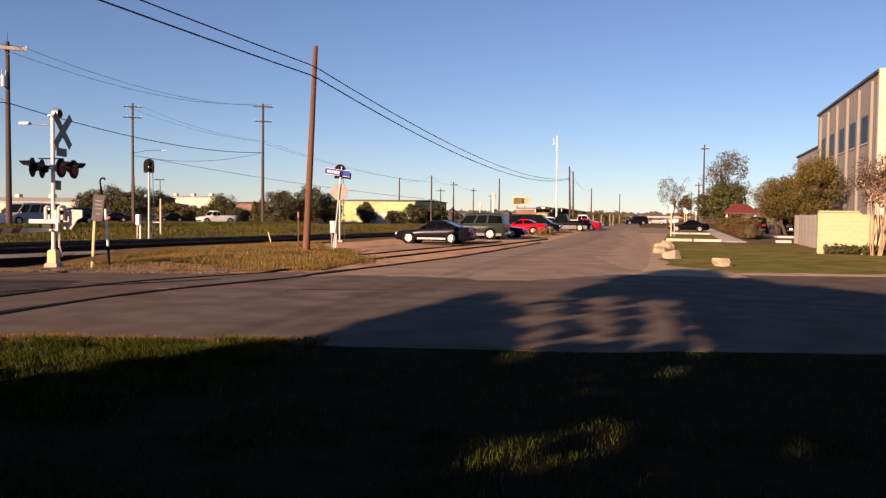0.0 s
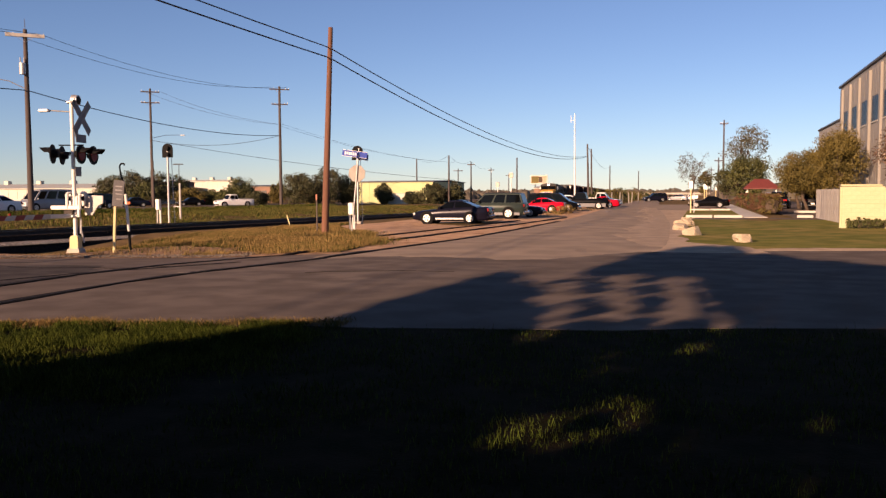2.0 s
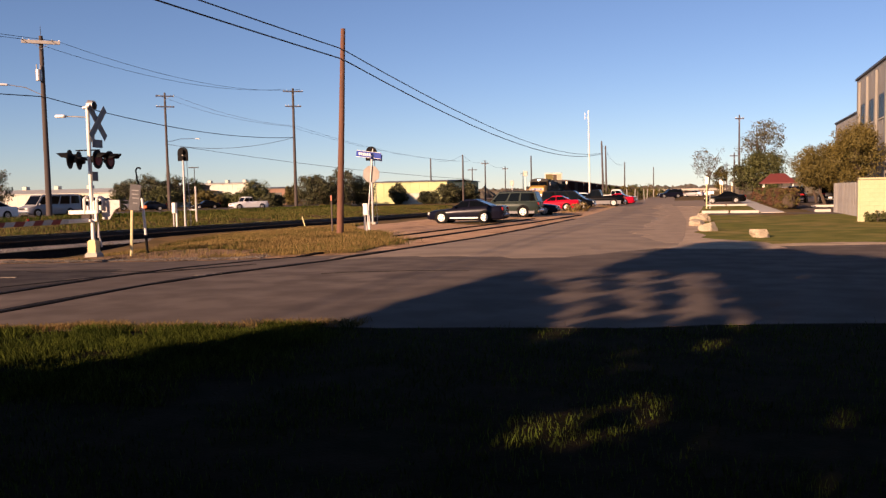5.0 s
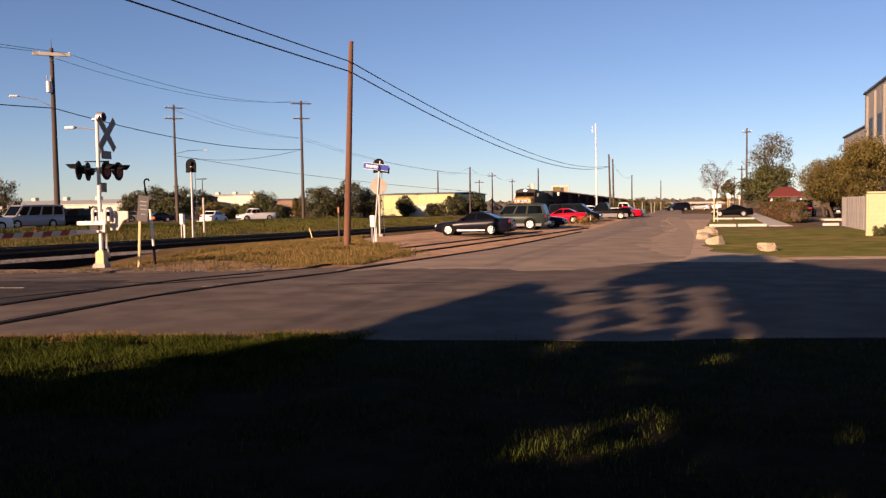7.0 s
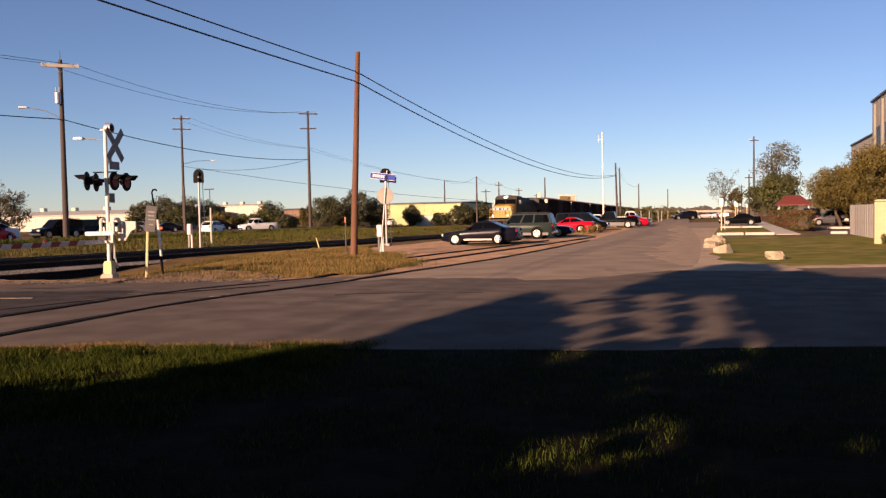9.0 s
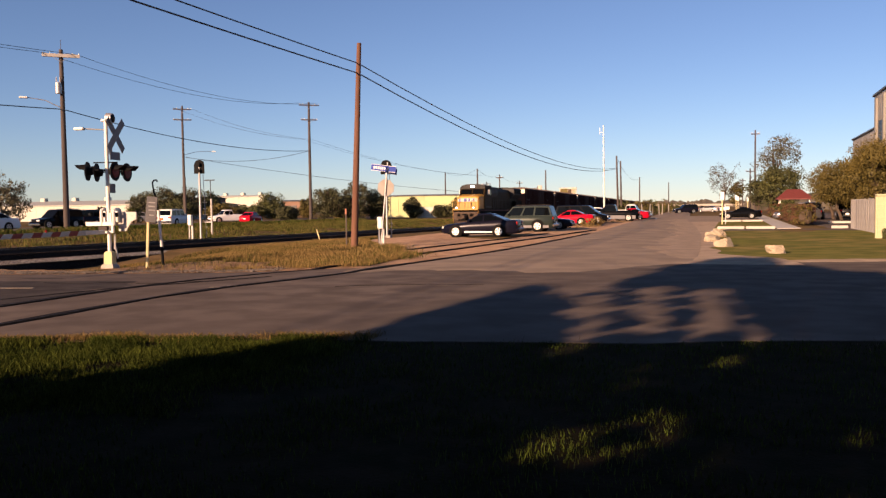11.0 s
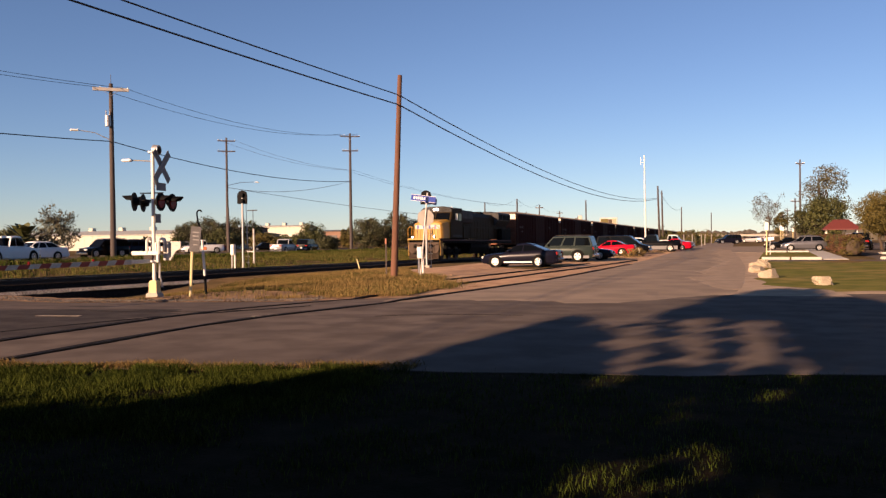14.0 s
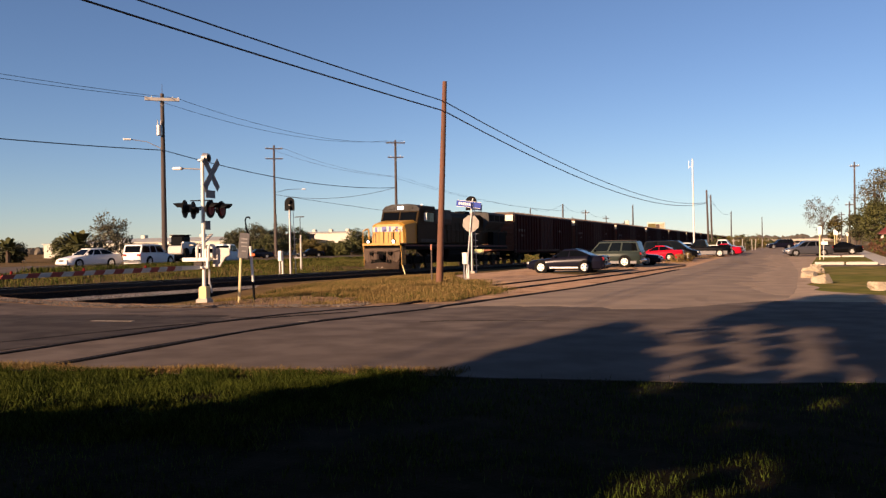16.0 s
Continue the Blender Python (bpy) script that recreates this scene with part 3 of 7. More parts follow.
def scatter_stones(name, n, place, size, material, label):
    verts, faces = [], []
    base = [Vector(v) for v in ((1, 0, 0), (-1, 0, 0), (0, 1, 0), (0, -1, 0), (0, 0, 1), (0, 0, -1))]
    tri = ((0, 2, 4), (2, 1, 4), (1, 3, 4), (3, 0, 4), (2, 0, 5), (1, 2, 5), (3, 1, 5), (0, 3, 5))
    for _ in range(n):
        x, y, z = place()
        r = size * random.uniform(0.5, 1.4)
        turn = Euler([random.uniform(0, 6.28) for _ in range(3)]).to_matrix()
        k = len(verts)
        for v in base:
            p = turn @ (v * r * random.uniform(0.6, 1.1))
            verts.append((x + p.x, y + p.y, z + p.z * 0.8))
        faces += [(k + a, k + b, k + c) for a, b, c in tri]
    return tagged(raw(name, verts, faces, material), label, "stones", kind="stuff")


def bed_place():
    y = random.uniform(20, 75)
    u = random.choice((random.uniform(1.0, 1.6), random.uniform(-3.5, 1.6), random.uniform(2.52, 2.8)))
    z = np.interp(u, [-4.6, -2.0, -1.5, 1.4, 1.6, 2.45, 2.52, 2.82], [-0.85, -0.22, -0.16, -0.16, -0.38, -0.48, -0.52, -0.84])
    return RAIL_X + u, y, rail_z(y) + float(z) + 0.01


scatter_stones("ballast_stones", 4000, bed_place, 0.035, M_SHADE_STONES, "loose crushed ballast stones, near black as if shaded")


def ledge_place():
    y, u = random.uniform(18, 40), random.uniform(1.62, 2.48)
    return RAIL_X + u, y, rail_z(y) - 0.37 - 0.115 * (u - 1.6)


scatter_stones("ledge_stones", 2500, ledge_place, 0.035, M_STONES, "loose pale ballast stones along the ledge")


def apron_place():
    x = random.uniform(-25.0, -12.5)
    y = far_y(x) + abs(random.gauss(0.4, 1.1))
    return x, y, max(land(x, y), street_z(x) - edge_dip(x, 1.0) if y < far_y(x) + 0.9 else -9) + 0.03


scatter_stones("shoulder_stones", 3500, apron_place, 0.035, M_STONES, "loose gravel scattered along the street's edge")

# ---- crossing signal, gate and signs ----
NX, NY = 0.98, 0.2                      # along the street, towards the traffic that the signal faces
FACE = math.degrees(math.atan2(NY, NX))


# White boards greyed: the shade on their fronts is in the colour.
M_CROSSBUCK = mat("shaded_crossbuck_white", (0.17, 0.17, 0.175), (0.12, 0.12, 0.125), rough=0.6, bump=0.03)
# Stripe red and white dulled to hold the shade on the arm's face.
M_GATE_RED = mat("shaded_gate_red", (0.26, 0.03, 0.022), (0.17, 0.022, 0.018), rough=0.6, scale=6, fine=40)
M_GATE_WHITE = mat("dulled_gate_white", (0.52, 0.49, 0.45), (0.36, 0.34, 0.31), rough=0.6, scale=6, fine=40)


def bolt_ring(parent, mat_, c, r, n=4):
    for i in range(n):
        a = 2 * math.pi * (i + 0.5) / n
        part("bolt", rod(B(), (c[0] + r * math.cos(a), c[1] + r * math.sin(a), c[2]), (c[0] + r * math.cos(a), c[1] + r * math.sin(a), c[2] + 0.06), 0.018, n=6), mat_, parent)


def crossing_signal(m):
    """Local +x looks along the street to the oncoming traffic, y across it, z up."""
    t = thing("crossing_signal", "white railway crossing mast with crossbuck, red flashing lamps and lowered gate", "railway signal", m=m)
    bm = B()
    loft(bm, [[(u * w, v * w, z) for u, v in ((-1, -1), (1, -1), (1, 1), (-1, 1))] for z, w in ((-0.15, 0.215), (0.07, 0.205), (0.13, 0.17))])
    part("base", bm, M_CONCRETE, t, "stained tan concrete footing")
    bm = B()
    loft(bm, [[(u * w, v * w, z) for u, v in ((-1, -1), (1, -1), (1, 1), (-1, 1))] for z, w in ((0.12, 0.14), (0.49, 0.13), (0.54, 0.09))])
    part("pedestal", bm, M_YELLOW_POST, t, "cream cast iron mast pedestal")
    bolt_ring(t, M_GALV, (0, 0, 0.12), 0.19)
    part("mast", rod(B(), (0, 0, 0.5), (0, 0, 4.72), 0.062, 0.058, 16), M_STEEL_WHITE, t, smooth=True)
    bell = part("bell", rod(B(), (0.06, 0, 4.68), (0.24, 0, 4.68), 0.18, 0.16, 18), M_GALV, t, "round bronze-grey crossing bell", smooth=True)
    part("bell_dome", rod(B(), (0.24, 0, 4.68), (0.30, 0, 4.68), 0.13, 0.05, 16), M_RAIL, bell)
    part("bell_bracket", rod(B(), (-0.14, 0, 4.62), (0.08, 0, 4.66), 0.05), M_GALV, t)
    # crossbuck
    for a in (45, -45):
        bm = box(B(), (0, 0, 0), (0.012, 1.36, 0.26), 0.003)
        blade = part("crossbuck_blade", bm, M_CROSSBUCK, t, "white crossbuck board, greyed as in shade", m=pose(0.19 + 0.014 * (a > 0), 0.24, 4.17, a))
        part("border", box(B(), (0.008, 0, 0.085), (0.004, 1.18, 0.02)), M_SIGN_BACK, blade)
        part("border", box(B(), (0.008, 0, -0.085), (0.004, 1.18, 0.02)), M_SIGN_BACK, blade)
    part("sign_bracket", box(B(), (0.08, 0.1, 3.72), (0.06, 0.12, 0.34)), M_SIGN_BACK, t)
    part("track_sign", box(B(), (0.13, 0.28, 3.5), (0.015, 0.62, 0.26), 0.004), M_CROSSBUCK, t, "small grey plate below the crossbuck")
    # lamp bar
    part("lamp_bar", rod(B(), (0.24, -0.2, 3.0), (0.24, 0.62, 3.0), 0.028), M_BLACK, t)
    part("lamp_bar", rod(B(), (-0.36, -0.32, 3.0), (-0.36, 0.48, 3.0), 0.028), M_BLACK, t)
    part("bar_brace", rod(B(), (-0.46, 0, 3.28), (0.36, 0, 3.28), 0.02), M_BLACK, t)
    part("bar_brace", rod(B(), (-0.40, 0, 3.04), (0.28, 0, 3.04), 0.03), M_BLACK, t)
    for x0, sgn, mid in ((0.34, 1, 0.22), (-0.46, -1, 0.08)):
        for y0 in (mid - 0.38, mid + 0.38) if sgn > 0 else (mid - 0.5, mid + 0.42):
            lamp = part("flashing_lamp", rod(B(), (x0, y0, 2.98), (x0 + sgn * 0.03, y0, 2.98), 0.30, 0.30, 24), M_BLACK, t, "round black lamp disc with visor", smooth=True, m=pose(0, 0, 0, 0, 0, 0 if sgn > 0 else 13))
            part("lens", rod(B(), (x0 + sgn * 0.03, y0, 2.98), (x0 + sgn * 0.05, y0, 2.98), 0.20, 0.19, 20), M_RED_LENS, lamp, "dark red glass lens", smooth=True)
            part("housing", rod(B(), (x0 - sgn * 0.16, y0, 2.98), (x0, y0, 2.98), 0.11, 0.14, 14), M_BLACK, lamp)
            bm = B()
            ring = []
            for depth, rr in ((0.03, 0.215), (0.40, 0.20), (0.40, 0.19), (0.03, 0.205)):
                ring.append([(x0 + sgn * (0.03 + (depth - 0.03) * (0.30 + 0.70 * max(0.0, math.sin(a)))), y0 + rr * math.cos(a), 2.98 + rr * math.sin(a)) for a in np.linspace(0.25, math.pi - 0.25, 14)])
            loft(bm, ring, caps=False, closed=False)
            part("visor", bm, M_BLACK, lamp)
    part("plate", box(B(), (0.1, 0.1, 2.45), (0.02, 0.36, 0.3), 0.004), M_CROSSBUCK, t, "small grey notice plate on the mast")
    # flood lamp on an arm
    part("arm", rod(B(), (0, 0, 4.32), (-0.65, -0.12, 4.36), 0.02), M_SIGN_BACK, t)
    part("flood_lamp", box(B(), (-0.82, -0.15, 4.36), (0.34, 0.18, 0.09), 0.03), M_WHITE_SIGN, t, "white flood lamp head")
    # gate mechanism: two looped counterweight arms over a pair of cross bars
    mech = part("gate_mechanism", box(B(), (0.0, 0.08, 1.62), (0.26, 0.24, 0.34), 0.03), M_STEEL_WHITE, t, "white steel gate motor box")
    part("cover_plate", box(B(), (0.14, 0.08, 1.62), (0.02, 0.17, 0.24), 0.006), M_STEEL_WHITE, mech)
    for sx in (-0.16, 0.26):
        arm_ = part("counterweight_arm", tube(B(), [(sx, -0.16, 1.40), (sx, -0.17, 1.84), (sx, -0.10, 1.89), (sx, 0.18, 1.90), (sx, 0.24, 1.86), (sx, 0.22, 1.44)], 0.045, 6), M_STEEL_WHITE, t, "looped white counterweight arm")
        part("weight", box(B(), (sx, 0.10, 1.68), (0.09, 0.16, 0.4), 0.02), M_STEEL_WHITE, arm_)
        part("pivot", rod(B(), (sx - 0.05, -0.02, 1.72), (sx + 0.05, -0.02, 1.72), 0.07), M_BLACK, arm_)
    part("cross_bar", box(B(), (-0.22, -0.12, 1.43), (0.98, 0.12, 0.13), 0.015), M_STEEL_WHITE, t)
    part("cross_bar", box(B(), (-0.26, -0.12, 1.16), (0.95, 0.10, 0.075), 0.012), M_STEEL_WHITE, t)
    part("upright", box(B(), (0.20, -0.12, 1.28), (0.08, 0.1, 0.3), 0.01), M_STEEL_WHITE, t)
    part("spring_box", box(B(), (-0.15, -0.05, 1.29), (0.34, 0.16, 0.16), 0.03), M_RAIL, t, "dark rusty spring housing")
    part("counterweight", prism(B(), [(0.20, 1.82), (0.86, 1.80), (0.86, 1.56), (0.68, 1.50), (0.50, 1.18), (0.24, 1.18)], 0.16, 0.22, "y", 0.012), M_GATE_WHITE, t, "pale steel counterweight plate")
    part("conduit", tube(B(), [(0.12, 0.1, 0.6), (0.12, 0.12, 1.1)], 0.035), M_STEEL_WHITE, t)
    part("conduit", tube(B(), [(0.2, 0.14, 0.3), (0.13, 0.12, 0.7)], 0.03), M_GALV, t)
    # arm across the street, red and white
    arm = part("gate_arm", box(B(), (0.02, -0.72, 1.17), (0.05, 0.95, 0.13), 0.01), M_STEEL_WHITE, t, "striped red and white gate arm", m=pose(0, 0, 0, 0, 0, -6.7))
    n, y0, ln = 18, -1.10, 6.95
    for i in range(n):
        a = y0 - ln * i / n
        h = 0.15 - 0.04 * i / n
        bm = B()
        w = ln / n
        prism(bm, [(a, 1.17 + h / 2), (a - w, 1.17 + h / 2), (a - w - 0.12, 1.17 - h / 2), (a - 0.12, 1.17 - h / 2)], -0.01, 0.03, "x")
        part("stripe", bm, M_GATE_RED if i % 2 else M_GATE_WHITE, arm, "red stripe" if i % 2 else "white stripe")
    for yy in (-7.8, -5.4, -2.9):
        part("gate_lamp", rod(B(), (0.01, yy, 1.23), (0.01, yy, 1.31), 0.035, 0.03), M_RED_LENS, arm, "small lamp on the gate arm")
    for ob in t.children:
        if ob.name.split(".")[0] in ("bell", "bell_bracket", "crossbuck_blade", "sign_bracket", "track_sign", "lamp_bar", "bar_brace", "flashing_lamp", "plate", "arm", "flood_lamp"):
            ob.location.z += 0.12
    return t


crossing_signal(pose(-18.98, 22.02, -0.08, 0, 0, FACE))


M_NOTICE = mat("dark_notice_panel", (0.105, 0.10, 0.105), (0.07, 0.068, 0.07), rough=0.6, scale=5, fine=40, bump=0.03)
M_NOTICE_TEXT = mat("faded_notice_text", (0.26, 0.25, 0.25), rough=0.7, bump=0)


def leaning_sign():
    """A notice seen from behind on a cream post."""
    t = thing("notice_sign", "grey notice sign on a leaning cream post beside the crossing", "sign", m=pose(-17.59, 22.07, -0.08, 0, 3.0, 26))
    part("post", box(B(), (0, 0, 0.78), (0.075, 0.075, 1.65), 0.008), M_YELLOW_POST, t, "cream painted square post")
    panel = part("panel", box(B(), (0.0, -0.05, 1.88), (0.33, 0.02, 0.82), 0.006), M_NOTICE, t, "dark grey sign panel", m=pose(0, 0, 0, 0, 3, 0))
    for z in (2.1, 1.98, 1.86, 1.7):
        part("text_bar", box(B(), (0.02 * (z < 1.9), -0.064, z), (0.2 - 0.06 * (z < 1.8), 0.004, 0.04)), M_NOTICE_TEXT, panel)


def hooked_post():
    t = thing("hooked_post", "leaning white marker post with a black hooked pipe top", "post", m=pose(-18.07, 23.5, -0.08, 0, -3.5, 15))
    part("post", rod(B(), (0, 0, 0.62), (0.0, 0, 1.85), 0.045, 0.045), M_STEEL_WHITE, t, "white painted section")
    part("stump", rod(B(), (0, 0, -0.1), (0, 0, 0.62), 0.047, 0.047), M_BLACK, t, "black foot")
    part("collar", box(B(), (0.04, 0, 1.55), (0.2, 0.05, 0.10), 0.02), M_ORANGE, t, "orange tag")
    part("pipe", tube(B(), [(0, 0, 1.85), (-0.03, 0, 2.25), (-0.10, 0, 2.45), (-0.12, 0, 2.78), (-0.07, 0, 2.86), (0.03, 0, 2.86), (0.05, 0, 2.80)], 0.027, 8), M_BLACK, t, "black hooked pipe")


leaning_sign()
hooked_post()


def rail_signal(m, h, label):
    t = thing("rail_signal", label, "railway signal", m=m)
    part("footing", box(B(), (0, 0, 0.08), (0.5, 0.5, 0.16), 0.02), M_CONCRETE, t)
    part("mast", rod(B(), (0, 0, 0.1), (0, 0, h - 0.55), 0.07, 0.065, 12), M_GALV, t, smooth=True)
    bm = B()
    pts = [(0.36 * math.cos(a), h - 0.42 + 0.36 * math.sin(a)) for a in np.linspace(0, math.pi, 13)]
    prism(bm, pts + [(-0.36, h - 0.95), (0.36, h - 0.95)], -0.03, 0.03, "y", 0.008)
    part("backboard", bm, M_BLACK, t, "black rounded backboard")
    for k in range(2):
        head = part("lamp", rod(B(), (0, -0.04, h - 0.35 - 0.4 * k), (0, -0.22, h - 0.35 - 0.4 * k), 0.13, 0.15, 14), M_BLACK, t, "hooded lamp")
        part("lens", rod(B(), (0, -0.03, h - 0.35 - 0.4 * k), (0, -0.06, h - 0.35 - 0.4 * k), 0.1), M_GLASS_DARK, head)
    part("box", box(B(), (0, 0.2, h - 0.5), (0.3, 0.3, 0.7), 0.02), M_BLACK, t)
    part("ladder", tube(B(), [(0.2, 0.35, 0.1), (0.12, 0.25, h - 0.9)], 0.02), M_GALV, t)
    for k in range(7):
        part("rung", rod(B(), (0.03, 0.3, 0.5 + 0.4 * k), (0.3, 0.33, 0.5 + 0.4 * k), 0.014), M_GALV, t)
    return t


SY = 1.10
rail_signal(pose(-29.55 * SY, 41.97 * SY, land(-29.55 * SY, 41.97 * SY), 0, 0, 6), 5.3, "black-headed railway signal on a grey steel mast")
rail_signal(pose(-20.5, 48.7, land(-20.5, 48.7), 0, 0, 6), 4.95, "railway signal mast with black rounded head behind signs")


def signal_box(x, y, s, label):
    t = thing("relay_box", label, "relay box", "relay boxes", m=pose(x, y, land(x, y)))
    part("post", rod(B(), (-0.08, 0, -0.1), (-0.08, 0, 0.9 * s), 0.05), M_GALV, t)
    part("post", rod(B(), (0.14, 0, -0.1), (0.14, 0, 0.9 * s), 0.06), M_STEEL_WHITE, t)
    part("cabinet", box(B(), (0, 0, 1.22 * s), (0.27, 0.25, 0.62 * s), 0.02), M_STEEL_WHITE, t, "white metal cabinet")
    part("door", box(B(), (0, -0.13, 1.22 * s), (0.22, 0.015, 0.52 * s), 0.004), M_STEEL_WHITE, t)


signal_box(-30.02 * SY, 41.63 * SY, 1.1, "small white relay box on two posts by the track")
signal_box(-16.17, 37.6, 0.92, "small white relay box beside the street sign")
t = thing("marker_post", "white steel post with a thin dark crosshead", "post", m=pose(-36.0, 52.5, land(-36, 52.5)))
part("post", rod(B(), (0, 0, -0.1), (0, 0, 2.65), 0.075, 0.07), M_GATE_WHITE, t, "dirty white lower post")
part("link", box(B(), (-0.3, 0, 0.95), (0.6, 0.05, 0.05)), M_GALV, t)
part("stem", rod(B(), (-0.04, 0, 2.6), (-0.04, 0, 4.0), 0.03, 0.025), M_RAIL, t, "thin dark upper stem")
part("crosshead", box(B(), (-0.1, 0, 4.02), (0.85, 0.05, 0.07), 0.01), M_RAIL, t)


def street_sign():
    t = thing("street_sign", "stop sign seen from behind with blue street name blades above", "sign", m=pose(-14.73, 34.23, -0.12, 0, 5.5, 14))
    part("post", rod(B(), (0, 0, -0.2), (0, 0, 3.9), 0.034, 0.034, 8), M_GALV, t, "leaning galvanised post")
    bm = B()
    prism(bm, [(0.39 * math.cos(a), 2.78 + 0.39 * math.sin(a)) for a in np.arange(8) * math.pi / 4 + math.pi / 8], 0.03, 0.045, "y", 0.004)
    part("stop_panel", bm, M_SIGN_BACK, t, "bare grey back of an octagonal panel")
    for z, a, w, off in ((3.62, 2, 1.1, -0.16), (3.56, 68, 1.0, 0.32)):
        blade = part("name_blade", box(B(), (off, -0.03, 0), (w, 0.012, 0.28), 0.004), M_BLUE_SIGN, t, "blue street name blade with white border", m=pose(0, 0, z, 0, 2, a))
        for dz in (0.132, -0.132):
            part("border", box(B(), (off, -0.038, dz), (w, 0.004, 0.016)), M_WHITE_SIGN, blade)
        x = off - w * 0.42
        for wd in (0.11, 0.08, 0.1, 0.07, 0.1, 0.08, 0.05, 0.1):
            part("letter_bar", box(B(), (x + wd / 2, -0.038, 0.0), (wd * 0.7, 0.004, 0.12)), M_WHITE_SIGN, blade)
            x += wd
            if x > off + w * 0.42:
                break
        part("bracket", box(B(), (0, 0, -0.13), (0.08, 0.06, 0.06)), M_GALV, blade)
    return t


street_sign()
M_FADED_ORANGE = mat("faded_orange", (0.34, 0.13, 0.075), (0.26, 0.11, 0.07), rough=0.7)
t = thing("delineator", "thin grey marker stake with a faded orange top", "post", m=pose(-17.04, 35.57, 0, 0, 0, -10))
part("stake", box(B(), (0, 0, 0.7), (0.07, 0.03, 1.6), 0.006), M_POLE_GREY, t)
part("plate", box(B(), (0, -0.02, 1.62), (0.09, 0.02, 0.26), 0.004), M_FADED_ORANGE, t, "faded orange plate")
t = thing("stake", "short tilted wooden survey stake in the dry grass", "stake", m=pose(-24.6, 47.5, land(-24.6, 47.5), 0, -18, 0))
part("peg", box(B(), (0, 0, 0.35), (0.06, 0.03, 0.8), 0.004), M_YELLOW_POST, t)

# ---- utility poles and wires ----
def utility_pole(x, y, h, label, arms=(), lean=(0.0, 0.0), r=0.17, material=None, transformer=False, lamp=None, turn=0.0, z=None):
    """arms: (height, length) of crossarms, which lie along local x."""
    t = thing("utility_pole", label, "utility pole", "utility poles", m=pose(x, y, land(x, y) if z is None else z, 0, 0, turn))
    material = material or M_POLE_GREY
    top = (lean[0], lean[1], h)
    bm = B()
    n = 7
    loft(bm, [[(lean[0] * k / n + (r * (1 - 0.38 * k / n)) * math.cos(a) + 0.012 * noise.noise((k, 0, x)), lean[1] * k / n + (r * (1 - 0.38 * k / n)) * math.sin(a), -0.3 + (h + 0.3) * k / n) for a in np.arange(12) * math.pi / 6] for k in range(n + 1)])
    part("pole", bm, material, t, smooth=True)
    for z, w in arms:
        cx, cy = lean[0] * z / h, lean[1] * z / h
        arm = part("crossarm", box(B(), (cx, cy - r, z), (w, 0.22 if transformer else 0.13, 0.30 if transformer else 0.19), 0.01), M_FENCE if transformer else material, t, "wooden crossarm")
        for u in (-0.47, -0.3, 0.3, 0.47):
            part("insulator", rod(B(), (cx + u * w, cy - r, z + 0.06), (cx + u * w, cy - r, z + 0.26), 0.05, 0.035, 8), M_GALV, arm)
        part("brace", rod(B(), (cx - w * 0.25, cy - r - 0.04, z - 0.05), (cx, cy - r, z - 0.6), 0.018, n=6), M_GALV, t)
        part("brace", rod(B(), (cx + w * 0.25, cy - r - 0.04, z - 0.05), (cx, cy - r, z - 0.6), 0.018, n=6), M_GALV, t)
    if transformer:
        can = part("transformer", rod(B(), (-0.3, -0.42, h - 4.1), (-0.3, -0.42, h - 3.1), 0.27, 0.27, 18), M_GALV, t, "grey transformer can", smooth=True)
        for u in (-0.15, 0.15):
            part("bushing", rod(B(), (-0.3 + u, -0.42, h - 3.1), (-0.3 + u, -0.42, h - 2.6), 0.05, 0.04, 8), M_SIGN_BACK, can)
        part("bracket", box(B(), (-0.12, -0.2, h - 3.6), (0.25, 0.2, 0.5)), M_GALV, t)
        part("fuse_arm", rod(B(), (0, 0, h - 0.1), (0, 0, h + 0.9), 0.03, 0.02, 6), M_RAIL, t, "thin dark spike")
    if lamp:
        z, ux, uy = lamp
        arm = part("lamp_arm", tube(B(), [(0, 0, z - 0.9), (ux * 0.5, uy * 0.5, z - 0.2), (ux, uy, z)], 0.04, 6), M_GALV, t, "curved steel lamp arm")
        part("lamp_head", box(B(), (ux * 1.12, uy * 1.12, z), (0.75, 0.34, 0.18), 0.06), M_WHITE_SIGN, arm, "pale street lamp head", m=pose(0, 0, 0))
    return t


utility_pole(-16.25, 34.68, 9.28, "tall reddish-brown bare wooden utility pole leaning slightly", lean=(0.36, 0.16), r=0.165, material=M_POLE)
utility_pole(-58.6, 62.4, 16.6, "dark wooden power pole with crossarm and transformer can", arms=((16.0, 3.2),), transformer=True, r=0.28, turn=42, lamp=(12.1, -2.9, 0.0))
utility_pole(-89.4, 122.5, 20.0, "dark wooden power pole with two crossarms and street lamp", arms=((19.4, 3.0), (17.6, 3.0)), r=0.26, turn=38, lamp=(12.5, 4.8, 3.4))
utility_pole(-65.6, 123.6, 19.5, "dark wooden power pole with two small crossarms", arms=((19.0, 3.2), (16.6, 2.6)), r=0.28, turn=33)
utility_pole(-86.7, 119.0, 7.6, "short dark pole stub standing beside a power pole", r=0.24)
utility_pole(-16.1, 128.0, 9.2, "dark wooden utility pole at the roadside, leaning", lean=(-0.25, 0), r=0.18)
utility_pole(-15.5, 127.0, 8.4, "dark wooden brace pole beside a utility pole", lean=(-0.15, 0), r=0.16)
